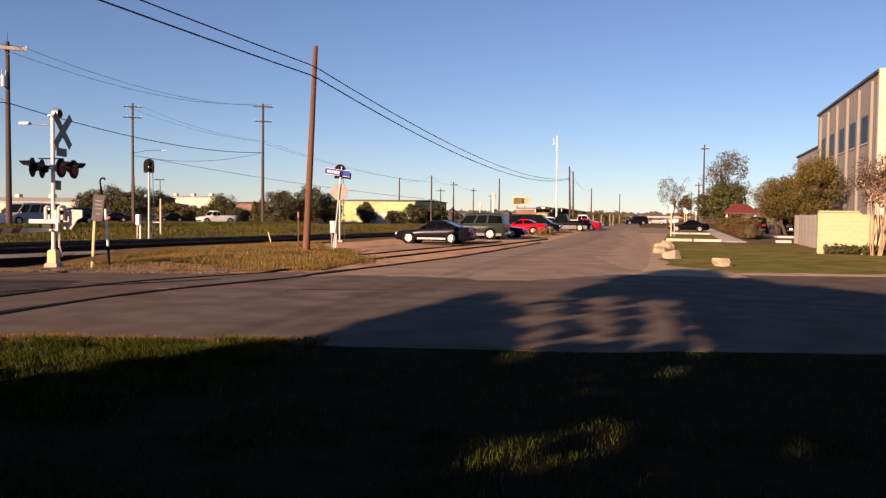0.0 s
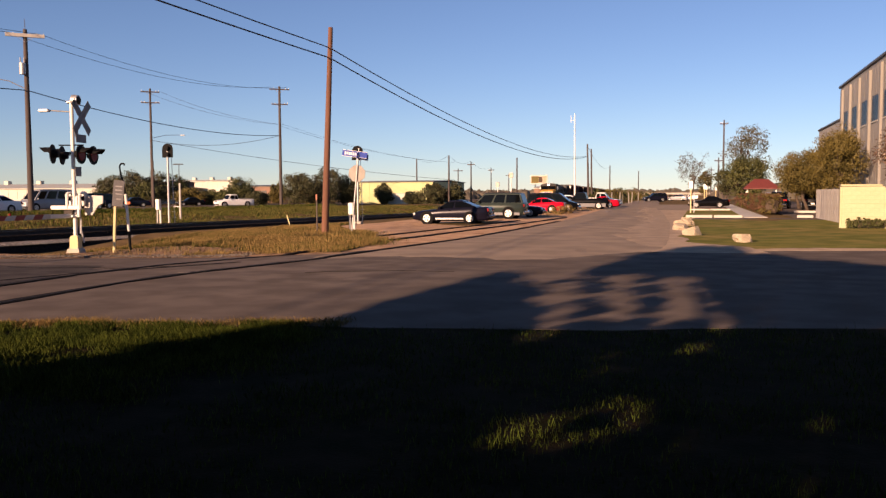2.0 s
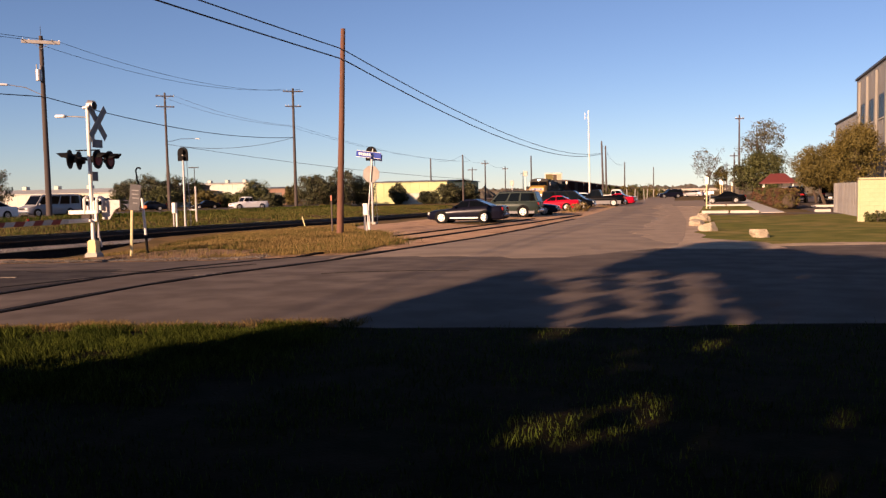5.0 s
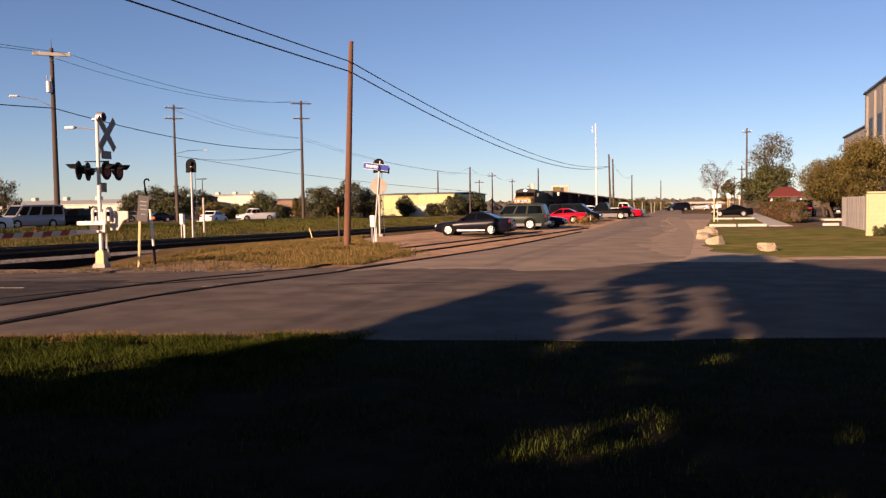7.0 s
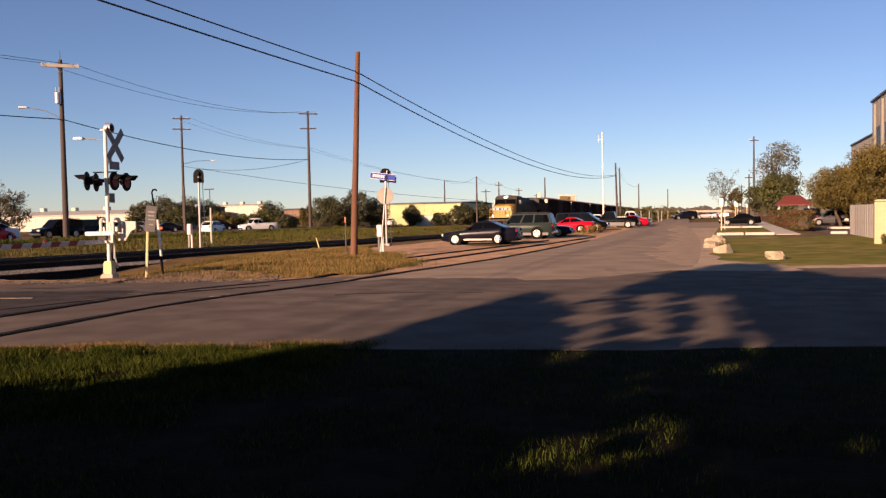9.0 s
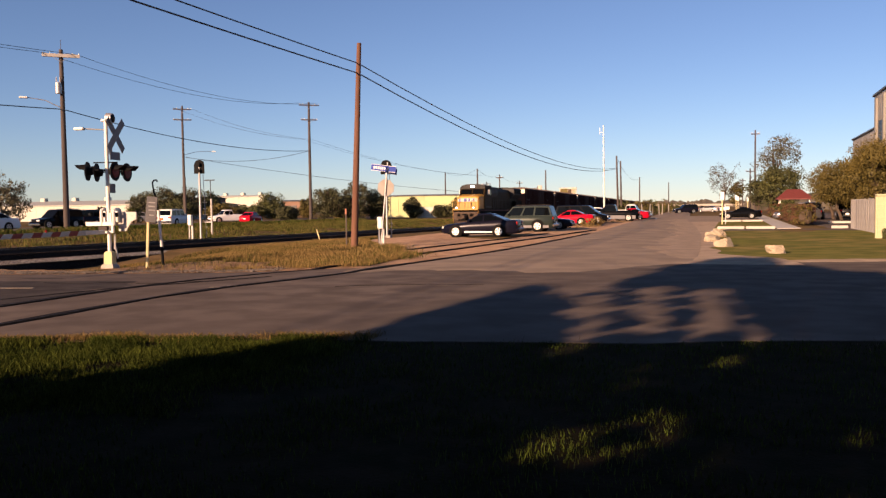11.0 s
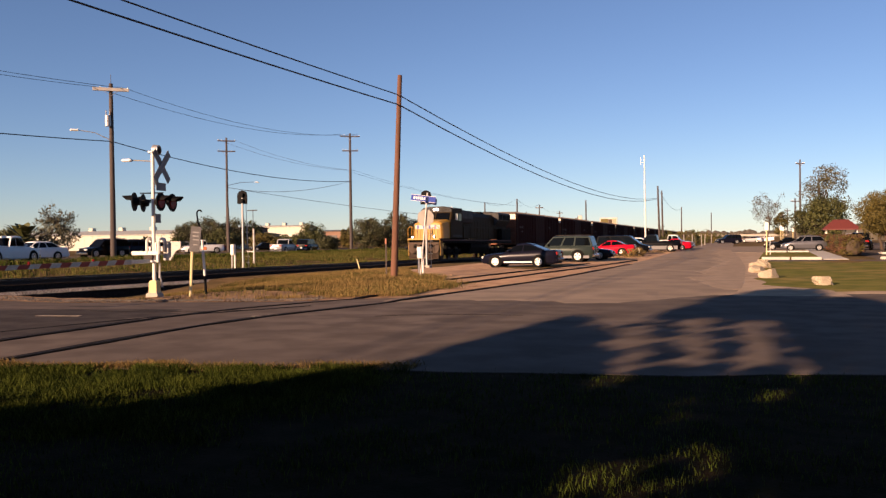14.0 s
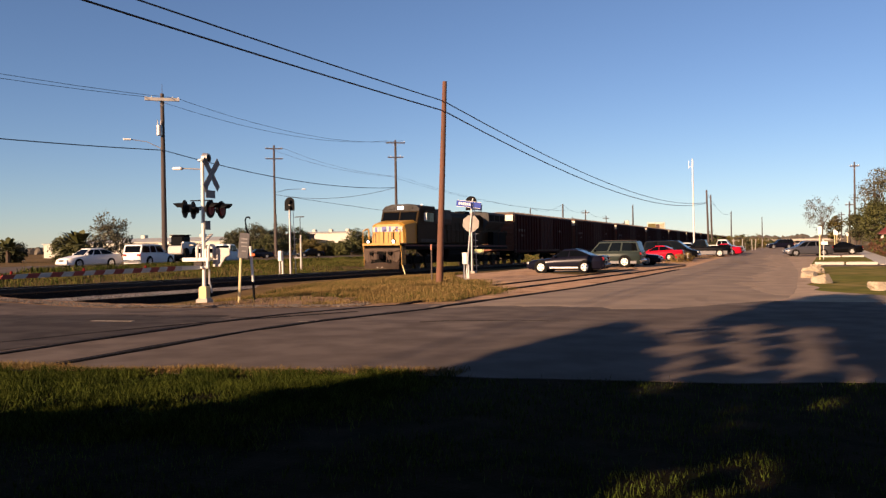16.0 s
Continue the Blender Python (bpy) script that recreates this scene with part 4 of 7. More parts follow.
for dx, top, y, h in ((-0.3406, 0.0465, 175, 0), (-0.2984, 0.05, 150, 0), (-0.2865, 0.0332, 230, 2.6), (-0.2699, 0.0416, 190, 1.8), (-0.2446, 0.0333, 240, 1.8), (-0.2225, 0.0258, 300, 2), (-0.2123, 0.0457, 180, 0), (-0.1012, 0.0343, 220, 0), (-0.0684, 0.0271, 280, 0), (0.0250, 0.084, 160, 1.5), (0.0198, 0.0417, 190, 1.8), (0.0120, 0.030, 260, 1.6), (-0.3300, 0.0150, 260, 0)):
    hh = 1.72 + top * y
    utility_pole(dx * y, y, hh, "distant dark wooden utility pole against the sky", arms=((hh - 0.7, h),) if h else (), r=0.2, turn=10, z=-0.3)


def wire(name, a, b, sag, r, label, group="overhead wires", n=18):
    bm = B()
    a, b = Vector(a), Vector(b)
    side = (b - a).cross(Vector((0, 0, 1))).normalized()
    rings = []
    for k in range(n + 1):
        f = k / n
        p = a.lerp(b, f) - Vector((0, 0, 4 * sag * f * (1 - f)))
        rings.append([p + side * r * math.cos(q) + Vector((0, 0, r * math.sin(q))) for q in np.arange(5) * 2 * math.pi / 5])
    loft(bm, rings)
    return solid(name, bm, M_WIRE, label, "wire", group)


utility_pole(-16.3, -30.0, 9.2, "wooden utility pole that carries the roadside wires on", r=0.2)
for z0, z1, zr, sg, r in ((8.3, 7.4, 8.7, 1.70, 0.026), (7.85, 7.3, 8.25, 1.86, 0.030)):
    wire("overhead_wire", (-15.98, 34.9, z0), (-16.3, 128, z1), sg, r, "thick black overhead cable sagging along the side road")
    wire("overhead_wire", (-16.25, -30, zr), (-15.98, 34.8, z0), 0.35, r, "thick black overhead cable running towards the viewer")
wire("overhead_wire", (-16.3, 128, 8.8), (-22.0, 220, 9.0), 1.8, 0.02, "thin black overhead wire far down the road")
P0, P1, P2 = (-58.6, 62.4), (-89.4, 122.5), (-65.6, 123.6)
for off, r in ((-1.4, 0.022), (1.3, 0.022)):
    wire("overhead_wire", (P0[0] + off * 0.74, P0[1] + off * 0.67, 16.4), (P2[0] + off * 0.8, P2[1] + off * 0.5, 19.2), 1.6, r, "thin dark power line between tall poles")
    wire("overhead_wire", (P1[0] + off * 0.78, P1[1] + off * 0.6, 19.5), (P2[0] + off * 0.4, P2[1] + off * 0.3, 13.2), 0.9, r * 0.9, "thin dark power line between tall poles")
    wire("overhead_wire", (P2[0] + off * 0.4, P2[1] + off * 0.3, 13.2), (-51, 175, 8.6), 1.2, 0.016, "thin dark power line between tall poles")
wire("overhead_wire", (-57.5, -14, 11.4), (P0[0], P0[1], 11.3), 1.2, 0.045, "thin dark power line beside the highway")
for off in (-1.2, 1.2):
    wire("overhead_wire", (-60 + off, -10, 17.4), (P0[0] + off * 0.74, P0[1] + off * 0.67, 16.4), 1.6, 0.022, "thin dark power line beside the highway")
wire("overhead_wire", (P0[0], P0[1], 11.3), (P2[0], P2[1], 11.4), 1.2, 0.045, "black telephone cable strung between the poles")
wire("overhead_wire", (P1[0], P1[1], 11.1), (P2[0], P2[1], 11.4), 1.2, 0.035, "black telephone cable sagging between the poles")
wire("overhead_wire", (P1[0], P1[1], 11.1), (-51, 175, 4.8), 0.7, 0.035, "black telephone cable sagging between the poles")
for a, b, z0, z1 in (((-59.6, 175), (-44.8, 150), 9.6, 8.9), ((-44.8, 150), (-51.3, 190), 8.9, 9.4), ((-51.3, 190), (-58.7, 240), 9.3, 9.5)):
    wire("overhead_wire", (*a, z0), (*b, z1), 1.0, 0.018, "thin distant power line between roadside poles")


# tall white mast and roadside signs
t = thing("white_mast", "tall slender white monopole with a small antenna", "mast", m=pose(-17.05, 120, -0.3))
part("pole", rod(B(), (0, 0, 0), (-0.1, 0, 13.4), 0.13, 0.085, 12), M_STEEL_WHITE, t, smooth=True)
part("antenna", box(B(), (-0.6, 0, 12.6), (0.06, 0.06, 1.0)), M_STEEL_WHITE, t)
part("bracket", rod(B(), (-0.6, 0, 12.4), (-0.1, 0, 12.4), 0.025), M_STEEL_WHITE, t)
t = thing("billboard", "small roadside billboard with a dark and pale poster", "billboard", m=pose(-46.3, 250, -1))
part("leg", rod(B(), (-1.2, 0, 0), (-1.2, 0, 6), 0.14), M_RAIL, t)
part("leg", rod(B(), (1.2, 0, 0), (1.2, 0, 6), 0.14), M_RAIL, t)
board = part("board", box(B(), (0, -0.1, 7.0), (5.2, 0.25, 2.7), 0.03), M_PALE_CONCRETE, t, "cream poster board")
for u, w, h, mt in ((-1.2, 2.2, 2.0, M_LEAF_GOLD), (0.5, 1.1, 1.7, M_BARK), (1.7, 1.2, 2.0, M_STONE)):
    part("poster_block", box(B(), (u, -0.24, 7.0), (w, 0.02, h)), mt, board)
for x, y, h, w in ((-39.5, 180, 6.3, 0.9), (-43, 182, 4.3, 0.8)):
    t = thing("pylon_sign", "white pylon sign on a post beside the highway", "sign", "pylon signs", m=pose(x, y, -0.5))
    part("post", rod(B(), (0, 0, 0), (0, 0, h), 0.12), M_STEEL_WHITE, t)
    part("panel", box(B(), (0, 0, h), (w, 0.25, 1.1), 0.05), M_PALE_CONCRETE, t)
for x, y, h in ((-0.72, 73.7, 2.75), (0.6, 118, 2.9), (1.0, 140, 2.9), (2.6, 150, 2.8)):
    t = thing("parking_sign", "white notice sign on a slim tan post", "sign", "parking signs", m=pose(x, y, 0, 0, 0, 4))
    part("post", box(B(), (0, 0, h / 2 - 0.1), (0.09, 0.09, h - 0.2), 0.01), M_YELLOW_POST, t)
    part("panel", box(B(), (0, -0.06, h - 0.32), (0.30, 0.02, 0.62), 0.005), M_WHITE_SIGN, t)
t = thing("arrow_sign", "small white board pointing along the road", "sign", m=pose(-0.45, 73.9, 0))
part("post", box(B(), (0, 0, 0.8), (0.05, 0.05, 1.6)), M_GALV, t)
part("panel", box(B(), (0.06, -0.05, 1.40), (0.5, 0.02, 0.26), 0.005), M_WHITE_SIGN, t)
for k, y in enumerate((118, 126, 134, 143, 153, 165)):
    t = thing("fence_post", "weathered wooden fence post in dry roadside brush", "post", "roadside fence posts", m=pose(-11.6 + 0.3 * (k % 2), y, 0, 0, random.uniform(-3, 3), 0))
    part("post", rod(B(), (0, 0, -0.1), (0, 0, 1.9), 0.08, 0.07, 8), M_FENCE, t)

# ---- vehicles ----
def paint(name, c, flake=0.25, rough=0.22):
    return mat(name, c, tuple(v * 0.9 for v in c), rough=rough, metal=flake * 0.3, scale=1.5, fine=8, bump=0.0, spec=0.07, coat=0.12)


P_NAVY = paint("navy_paint", (0.006, 0.006, 0.013))
P_GREEN = paint("grey_green_paint", (0.022, 0.031, 0.028))
P_RED = paint("red_paint", (0.42, 0.006, 0.02), 0.1)
P_BLACK = paint("black_car_paint", (0.003, 0.003, 0.0035))
P_BLUE = paint("dark_blue_paint", (0.006, 0.008, 0.016))
P_SILVER = paint("silver_paint", (0.30, 0.30, 0.31), 0.5)
P_WHITE = paint("white_car_paint", (0.74, 0.73, 0.71), 0.0)
P_GREY = paint("grey_paint", (0.19, 0.19, 0.20), 0.4)
P_TITAN = mat("metallic_grey_paint", (0.10, 0.10, 0.112), (0.085, 0.085, 0.095), rough=0.3, metal=0.6, scale=1.5, fine=8, bump=0.0, spec=0.2)
M_CHROME = mat("chrome", (0.72, 0.72, 0.72), rough=0.12, metal=1.0, bump=0.0)
M_ALLOY = mat("alloy", (0.70, 0.69, 0.67), rough=0.28, metal=0.75, bump=0.0)
M_CAR_GLASS = mat("car_glass", (0.003, 0.0035, 0.004), rough=0.04, bump=0.0, spec=0.14)
M_HEAD = mat("headlamp", (0.75, 0.75, 0.72), rough=0.1, bump=0.0, spec=0.9)
M_TAIL = mat("tail_lamp", (0.28, 0.012, 0.012), rough=0.15, bump=0.0)
M_STRIPE = mat("silver_trim", (0.55, 0.54, 0.52), rough=0.3, metal=0.6, bump=0.0)

# kind: length, width, height, wheelbase, front overhang, tyre radius, belt line (fraction of length from the nose, height), cabin (base front, roof front, roof back, base back), pillars
KINDS = {
    "coupe": (4.42, 1.84, 1.33, 2.52, 0.86, 0.335, ((0, 0.52), (0.02, 0.66), (0.08, 0.74), (0.28, 0.83), (0.36, 0.87), (0.60, 0.92), (0.76, 0.95), (0.96, 0.97), (0.985, 0.93), (1.0, 0.72)), (0.31, 0.475, 0.66, 0.85), (0.55,)),
    "sedan": (4.75, 1.82, 1.45, 2.72, 0.95, 0.32, ((0, 0.52), (0.03, 0.70), (0.26, 0.90), (0.33, 0.94), (0.8, 1.00), (0.97, 0.98), (1.0, 0.74)), (0.28, 0.43, 0.69, 0.87), (0.45, 0.62)),
    "hatch": (4.45, 1.80, 1.52, 2.62, 0.90, 0.32, ((0, 0.52), (0.03, 0.72), (0.22, 0.92), (0.28, 0.97), (0.8, 1.04), (0.98, 0.99), (1.0, 0.72)), (0.22, 0.42, 0.80, 0.98), (0.42, 0.64)),
    "suv": (4.80, 1.88, 1.75, 2.85, 0.88, 0.385, ((0, 0.62), (0.02, 0.86), (0.25, 1.02), (0.30, 1.06), (0.8, 1.08), (0.99, 1.06), (1.0, 0.80)), (0.29, 0.42, 0.94, 0.985), (0.53, 0.72)),
    "van": (5.10, 1.98, 1.98, 3.0, 0.90, 0.35, ((0, 0.60), (0.02, 0.86), (0.16, 1.04), (0.22, 1.10), (0.8, 1.12), (0.99, 1.10), (1.0, 0.78)), (0.18, 0.33, 0.97, 0.99), (0.40, 0.66)),
    "mpv": (5.10, 1.98, 1.76, 3.0, 0.90, 0.35, ((0, 0.56), (0.02, 0.78), (0.16, 0.96), (0.22, 1.02), (0.8, 1.04), (0.99, 1.02), (1.0, 0.76)), (0.17, 0.36, 0.95, 0.99), (0.42, 0.68)),
    "coach": (5.90, 2.02, 2.10, 3.5, 0.95, 0.37, ((0, 0.64), (0.02, 0.90), (0.13, 1.08), (0.18, 1.14), (0.8, 1.16), (0.99, 1.14), (1.0, 0.80)), (0.15, 0.27, 0.97, 0.99), (0.34, 0.56, 0.78)),
    "pickup": (5.55, 1.98, 1.82, 3.5, 0.95, 0.39, ((0, 0.68), (0.02, 0.92), (0.25, 1.08), (0.29, 1.10), (0.58, 1.10), (0.60, 1.10), (0.99, 1.10), (1.0, 0.84)), (0.27, 0.36, 0.53, 0.57), (0.45,)),
}


WHEELS = {}


def vehicle(kind, name, body, label, m, group="", lower=None, wheel=None, extras=(), stripe=None):
    """Local +x is ahead, y to its left, z up; the origin on the ground under the middle."""
    L, W, H, wb, fo, rt, belt, cab, pillars = KINDS[kind]
    t = thing(name, label, {"coupe": "car", "sedan": "car", "hatch": "car", "mpv": "van", "coach": "van"}.get(kind, kind), group, m)
    WHEELS[t] = []
    X = lambda f: L / 2 - f * L
    hw = W / 2

    def belt_z(f):
        return float(np.interp(f, [p[0] for p in belt], [p[1] for p in belt]))

    def half(f):
        return hw * float(np.interp(f, [0, 0.02, 0.08, 0.2, 0.8, 0.93, 0.985, 1], [0.72, 0.82, 0.93, 1, 1, 0.95, 0.86, 0.78]))

    sill = 0.62 * rt
    fs = sorted({0, 0.012, 0.03, 0.08, 0.15, 0.22, 0.3, 0.4, 0.5, 0.6, 0.7, 0.8, 0.88, 0.95, 0.985, 1.0, *[p[0] for p in belt]})
    rings = []
    for f in fs:
        w, zt = half(f), belt_z(f)
        zb = sill + 0.10 * (f < 0.02) + 0.12 * (f > 0.985)
        mid = zb + 0.52 * (zt - zb)
        rings.append([(X(f), u * w, z) for u, z in ((-0.90, zb), (-0.985, zb + 0.10 * (zt - zb)), (-1.0, mid), (-0.985, zb + 0.80 * (zt - zb)), (-0.93, zt - 0.03), (-0.80, zt), (0.80, zt), (0.93, zt - 0.03), (0.985, zb + 0.80 * (zt - zb)), (1.0, mid), (0.985, zb + 0.10 * (zt - zb)), (0.90, zb))])
    shell = part("body", loft(B(), rings), body, t, smooth=True)
    # cabin
    c0, c1, c2, c3 = cab
    zb0, zb1 = belt_z(c0) - 0.02, belt_z(c3) - 0.02
    wb_, wr = 0.86 * hw, (0.70 if kind in ("coupe", "sedan", "hatch") else 0.83) * hw
    zr = H - 0.035

    def shell_pt(f, u, v):
        """f along the cabin 0..1, u side -1..1, v height 0..1."""
        xb, xr = X(c0 + (c3 - c0) * f), X(c1 + (c2 - c1) * f)
        zb = zb0 + (zb1 - zb0) * f
        bow = 0.03 * math.sin(math.pi * f)
        return Vector((xb + (xr - xb) * v, u * (wb_ + (wr - wb_) * v), zb + (zr - 0.02 + bow - zb) * v))

    cabin = B()
    ring_f = [0, 0.06, 0.25, 0.5, 0.75, 0.94, 1]
    base = [shell_pt(f, -1, 0) for f in ring_f] + [shell_pt(f, 1, 0) for f in ring_f[::-1]]
    roof = [shell_pt(f, -1, 1) for f in ring_f] + [shell_pt(f, 1, 1) for f in ring_f[::-1]]
    top = [Vector((p.x * 1.0 + (X((c1 + c2) / 2) - p.x) * 0.06, p.y * 0.86, p.z + 0.05)) for p in roof]
    loft(cabin, [base, roof, top])
    part("cabin", cabin, body, t, smooth=True)

    def pane(pts, name_):
        """A pane from four corners of the cabin's skin, a little proud of it."""
        pts = [Vector(p) for p in pts]
        nrm = (pts[1] - pts[0]).cross(pts[3] - pts[0]).normalized()
        mid = sum(pts, Vector()) / 4
        if nrm.dot(mid - Vector((X((c1 + c2) / 2), 0, zb0))) < 0:
            nrm = -nrm
        bm = B()
        lo = [bm.verts.new(p - nrm * 0.02) for p in pts]
        hi = [bm.verts.new(p + nrm * 0.012) for p in pts]
        bm.faces.new(lo)
        bm.faces.new(hi)
        for i in range(4):
            bm.faces.new((lo[i], lo[(i + 1) % 4], hi[(i + 1) % 4], hi[i]))
        return part(name_, bm, M_CAR_GLASS, t)

    cuts = [0.02] + [(p - c0) / (c3 - c0) for p in pillars] + [0.98]
    for s in (-1, 1):
        for a, b in zip(cuts, cuts[1:]):
            pane([shell_pt(a + 0.02, s, 0.10), shell_pt(b - 0.02, s, 0.10), shell_pt(b - 0.02, s, 0.88), shell_pt(a + 0.02, s, 0.88)], "side_window")
    pane([shell_pt(0, -0.9, 0.08), shell_pt(0, 0.9, 0.08), shell_pt(0, 0.9, 0.93), shell_pt(0, -0.9, 0.93)], "windscreen")
    pane([shell_pt(1, -0.86, 0.12), shell_pt(1, 0.86, 0.12), shell_pt(1, 0.86, 0.9), shell_pt(1, -0.86, 0.9)], "rear_window")
    # lower trim, lamps, bumpers, handles, mirrors
    clad = 0.40 if kind == "pickup" else 0.20
    if lower:
        for s in (-1, 1):
            part("lower_trim", prism(B(), [(X(0.06), sill + 0.02), (X(0.94), sill + 0.02), (X(0.94), sill + clad), (X(0.06), sill + clad)], s * (hw * 0.992), s * (hw * 1.006), "y"), lower, t, "lighter lower body cladding")
    if stripe:
        for s in (-1, 1):
            part("sill_stripe", prism(B(), [(X(0.31), sill + 0.06), (X(0.68), sill + 0.06), (X(0.68), sill + 0.14), (X(0.31), sill + 0.14)], s * hw * 0.985, s * (hw * 1.008), "y"), M_STRIPE, t, "silver sill stripe")
    for s in (-1, 1):
        part("headlight", box(B(), (X(0.015), s * hw * 0.60, belt_z(0.02) - 0.10), (0.16, 0.36, 0.14), 0.03), M_HEAD, t, "clear headlight")
        part("tail_light", box(B(), (X(0.99), s * hw * 0.66, belt_z(0.97) - 0.16), (0.10, 0.34, 0.18), 0.02), M_TAIL, t, "red tail light")
        part("mirror", box(B(), (X(c0) - 0.28, s * (hw * 0.98 + 0.06), zb0 + 0.12), (0.12, 0.2, 0.13), 0.03), body, t)
        for f in (0.5, 0.68)[: 1 if len(pillars) == 1 else 2]:
            part("door_handle", box(B(), (X(f), s * hw * 1.0, belt_z(f) - 0.14), (0.16, 0.03, 0.035), 0.008), body, t)
    part("front_bumper", box(B(), (X(0.012), 0, sill + 0.17), (0.22, W * 0.84, 0.24), 0.06), body if kind in ("coupe", "sedan", "hatch") else M_CHROME, t)
    part("rear_bumper", box(B(), (X(0.99), 0, sill + 0.2), (0.22, W * 0.86, 0.22), 0.06), body if kind in ("coupe", "sedan", "hatch") else M_CHROME, t)
    part("grille", box(B(), (X(0.004), 0, belt_z(0.02) - 0.12), (0.06, W * 0.36, 0.14), 0.01), M_BLACK, t)
    part("number_plate", box(B(), (X(1.0) - 0.03, 0, sill + 0.36), (0.03, 0.32, 0.15), 0.005), M_WHITE_SIGN, t)
    part("underbody", box(B(), (0, 0, sill + 0.02), (L * 0.86, W * 0.84, 0.1)), M_RUBBER, t)
    # wheels
    xf, xr_ = L / 2 - fo, L / 2 - fo - wb
    for s in (-1, 1):
        for x in (xf, xr_):
            part("wheel_arch", rod(B(), (x, s * (hw - 0.10), rt * 1.02), (x, s * (hw * 1.003), rt * 1.02), rt * 1.17, rt * 1.15, 22), M_RUBBER, t)
            w = part("wheel", rod(B(), (0, -0.11, 0), (0, 0.11, 0), rt, rt, 22), M_RUBBER, t, m=pose(x, s * (hw - 0.075), rt))
            WHEELS[t].append((w, x, s * (hw - 0.075), rt))
            rim = part("rim", rod(B(), (0, s * 0.09, 0), (0, s * 0.125, 0), rt * 0.70, rt * 0.60, 20), wheel or M_ALLOY, w, "bright wheel rim")
            for k in range(5):
                a = k * 2 * math.pi / 5
                part("spoke_gap", box(B(), (0.40 * rt * math.sin(a), s * 0.127, 0.40 * rt * math.cos(a)), (0.2 * rt, 0.006, 0.24 * rt), 0.0, Euler((0, a, 0)).to_matrix().to_4x4()), M_BLACK, w)
    if kind == "pickup":
        bm = B()
        z = belt_z(0.8)
        box(bm, (X(0.785), 0, z + 0.003), (L * 0.38, W * 0.76, 0.012))
        part("bed_floor", bm, M_RUBBER, t, "dark open load bed")
        for s in (-1, 1):
            part("bed_rail", box(B(), (X(0.785), s * hw * 0.86, z + 0.03), (L * 0.39, 0.1, 0.08), 0.015), body, t)
        part("tailgate", box(B(), (X(0.985), 0, z - 0.18), (0.08, W * 0.8, 0.44), 0.02), body, t)
    if kind in ("suv", "van"):
        for s in (-1, 1):
            part("roof_rail", tube(B(), [(X(c1) - 0.2, s * wr * 0.9, H + 0.05), (X(c2) + 0.2, s * wr * 0.9, H + 0.05)], 0.02), M_RAIL, t)
    return t


# parked beside the road, noses to the railway
vehicle("coupe", "coupe", P_NAVY, "dark navy coupe parked on the dirt strip", pose(-13.5, 46.2, 0.035, 0, 0, 181), stripe=True)
vehicle("suv", "station_wagon", P_GREEN, "grey-green sport utility vehicle parked on dirt", pose(-13.68, 56.3, 0.035, 0, 0, 180), lower=P_GREY)
vehicle("coupe", "coupe", P_BLUE, "dark blue coupe parked between larger cars", pose(-13.15, 60.9, 0.035, 0, 0, 1))
vehicle("coupe", "coupe", P_RED, "bright red coupe parked on the dirt strip", pose(-13.5, 73.4, 0.035, 0, 0, 181))
vehicle("mpv", "minivan", P_BLACK, "black minivan parked behind a red coupe", pose(-13.5, 80.4, 0.03, 0, 0, 0))
vehicle("pickup", "pickup", P_BLACK, "black pickup truck with silver lower panels", pose(-12.1, 92.3, 0.03, 0, 0, 180), lower=P_GREY)
vehicle("pickup", "pickup", P_WHITE, "white pickup truck parked at the roadside", pose(-12.1, 106.5, 0.03, 0, 0, 0))
vehicle("coupe", "coupe", P_RED, "small red coupe parked beside a white pickup", pose(-11.3, 101.5, 0.03, 0, 0, 176))
vehicle("hatch", "hatchback", P_WHITE, "white hatchback parked behind a black pickup", pose(-17.2, 109, 0.0, 0, 0, 180))
vehicle("suv", "station_wagon", P_NAVY, "dark sport utility vehicle turning on the far road", pose(-8.7, 175, 0.03, 0, 0, 200))
vehicle("sedan", "car", P_SILVER, "pale saloon standing across the far road", pose(-4.9, 196, 0.03, 0, 0, 165))
vehicle("sedan", "car", P_WHITE, "white saloon far down the road", pose(-1.9, 212, 0.03, 0, 0, 90))
vehicle("coupe", "coupe", P_BLACK, "black coupe parked in the roadside bay", pose(1.0, 100.4, 0.05, 0, 0, 180))
for x, y, k, p, l in ((8.2, 96, "suv", P_BLACK, "black sport utility vehicle behind the hedge"), (11.0, 92, "pickup", P_BLACK, "black pickup truck parked under golden trees"), (6.6, 118, "sedan", P_BLUE, "dark blue saloon parked before the red roof"), (9.3, 120, "suv", P_GREY, "grey sport utility vehicle parked before the red roof"), (14.5, 90, "suv", P_BLACK, "black sport utility vehicle parked under golden trees"), (12.6, 106, "sedan", P_WHITE, "white saloon parked under golden trees")):
    vehicle(k, {"suv": "station_wagon", "pickup": "pickup", "sedan": "car"}[k], p, l, pose(x, y, 0.05, 0, 0, 82 if x < 12 else 95))
# standing beyond the railway
for x, y, k, p, l in ((-80, 105, "sedan", P_BLUE, "dark blue saloon waiting on the highway"), (-79, 118, "sedan", P_BLACK, "dark saloon waiting on the highway"), (-92, 112, "suv", P_GREY, "grey sport utility vehicle in a far car park"), (-95, 128, "sedan", P_BLACK, "black saloon in a far car park")):
    vehicle(k, {"suv": "station_wagon", "sedan": "car"}[k], p, l, pose(*on_highway(x, y), 0, 0, -132 + 0.4 * (x + 80)))

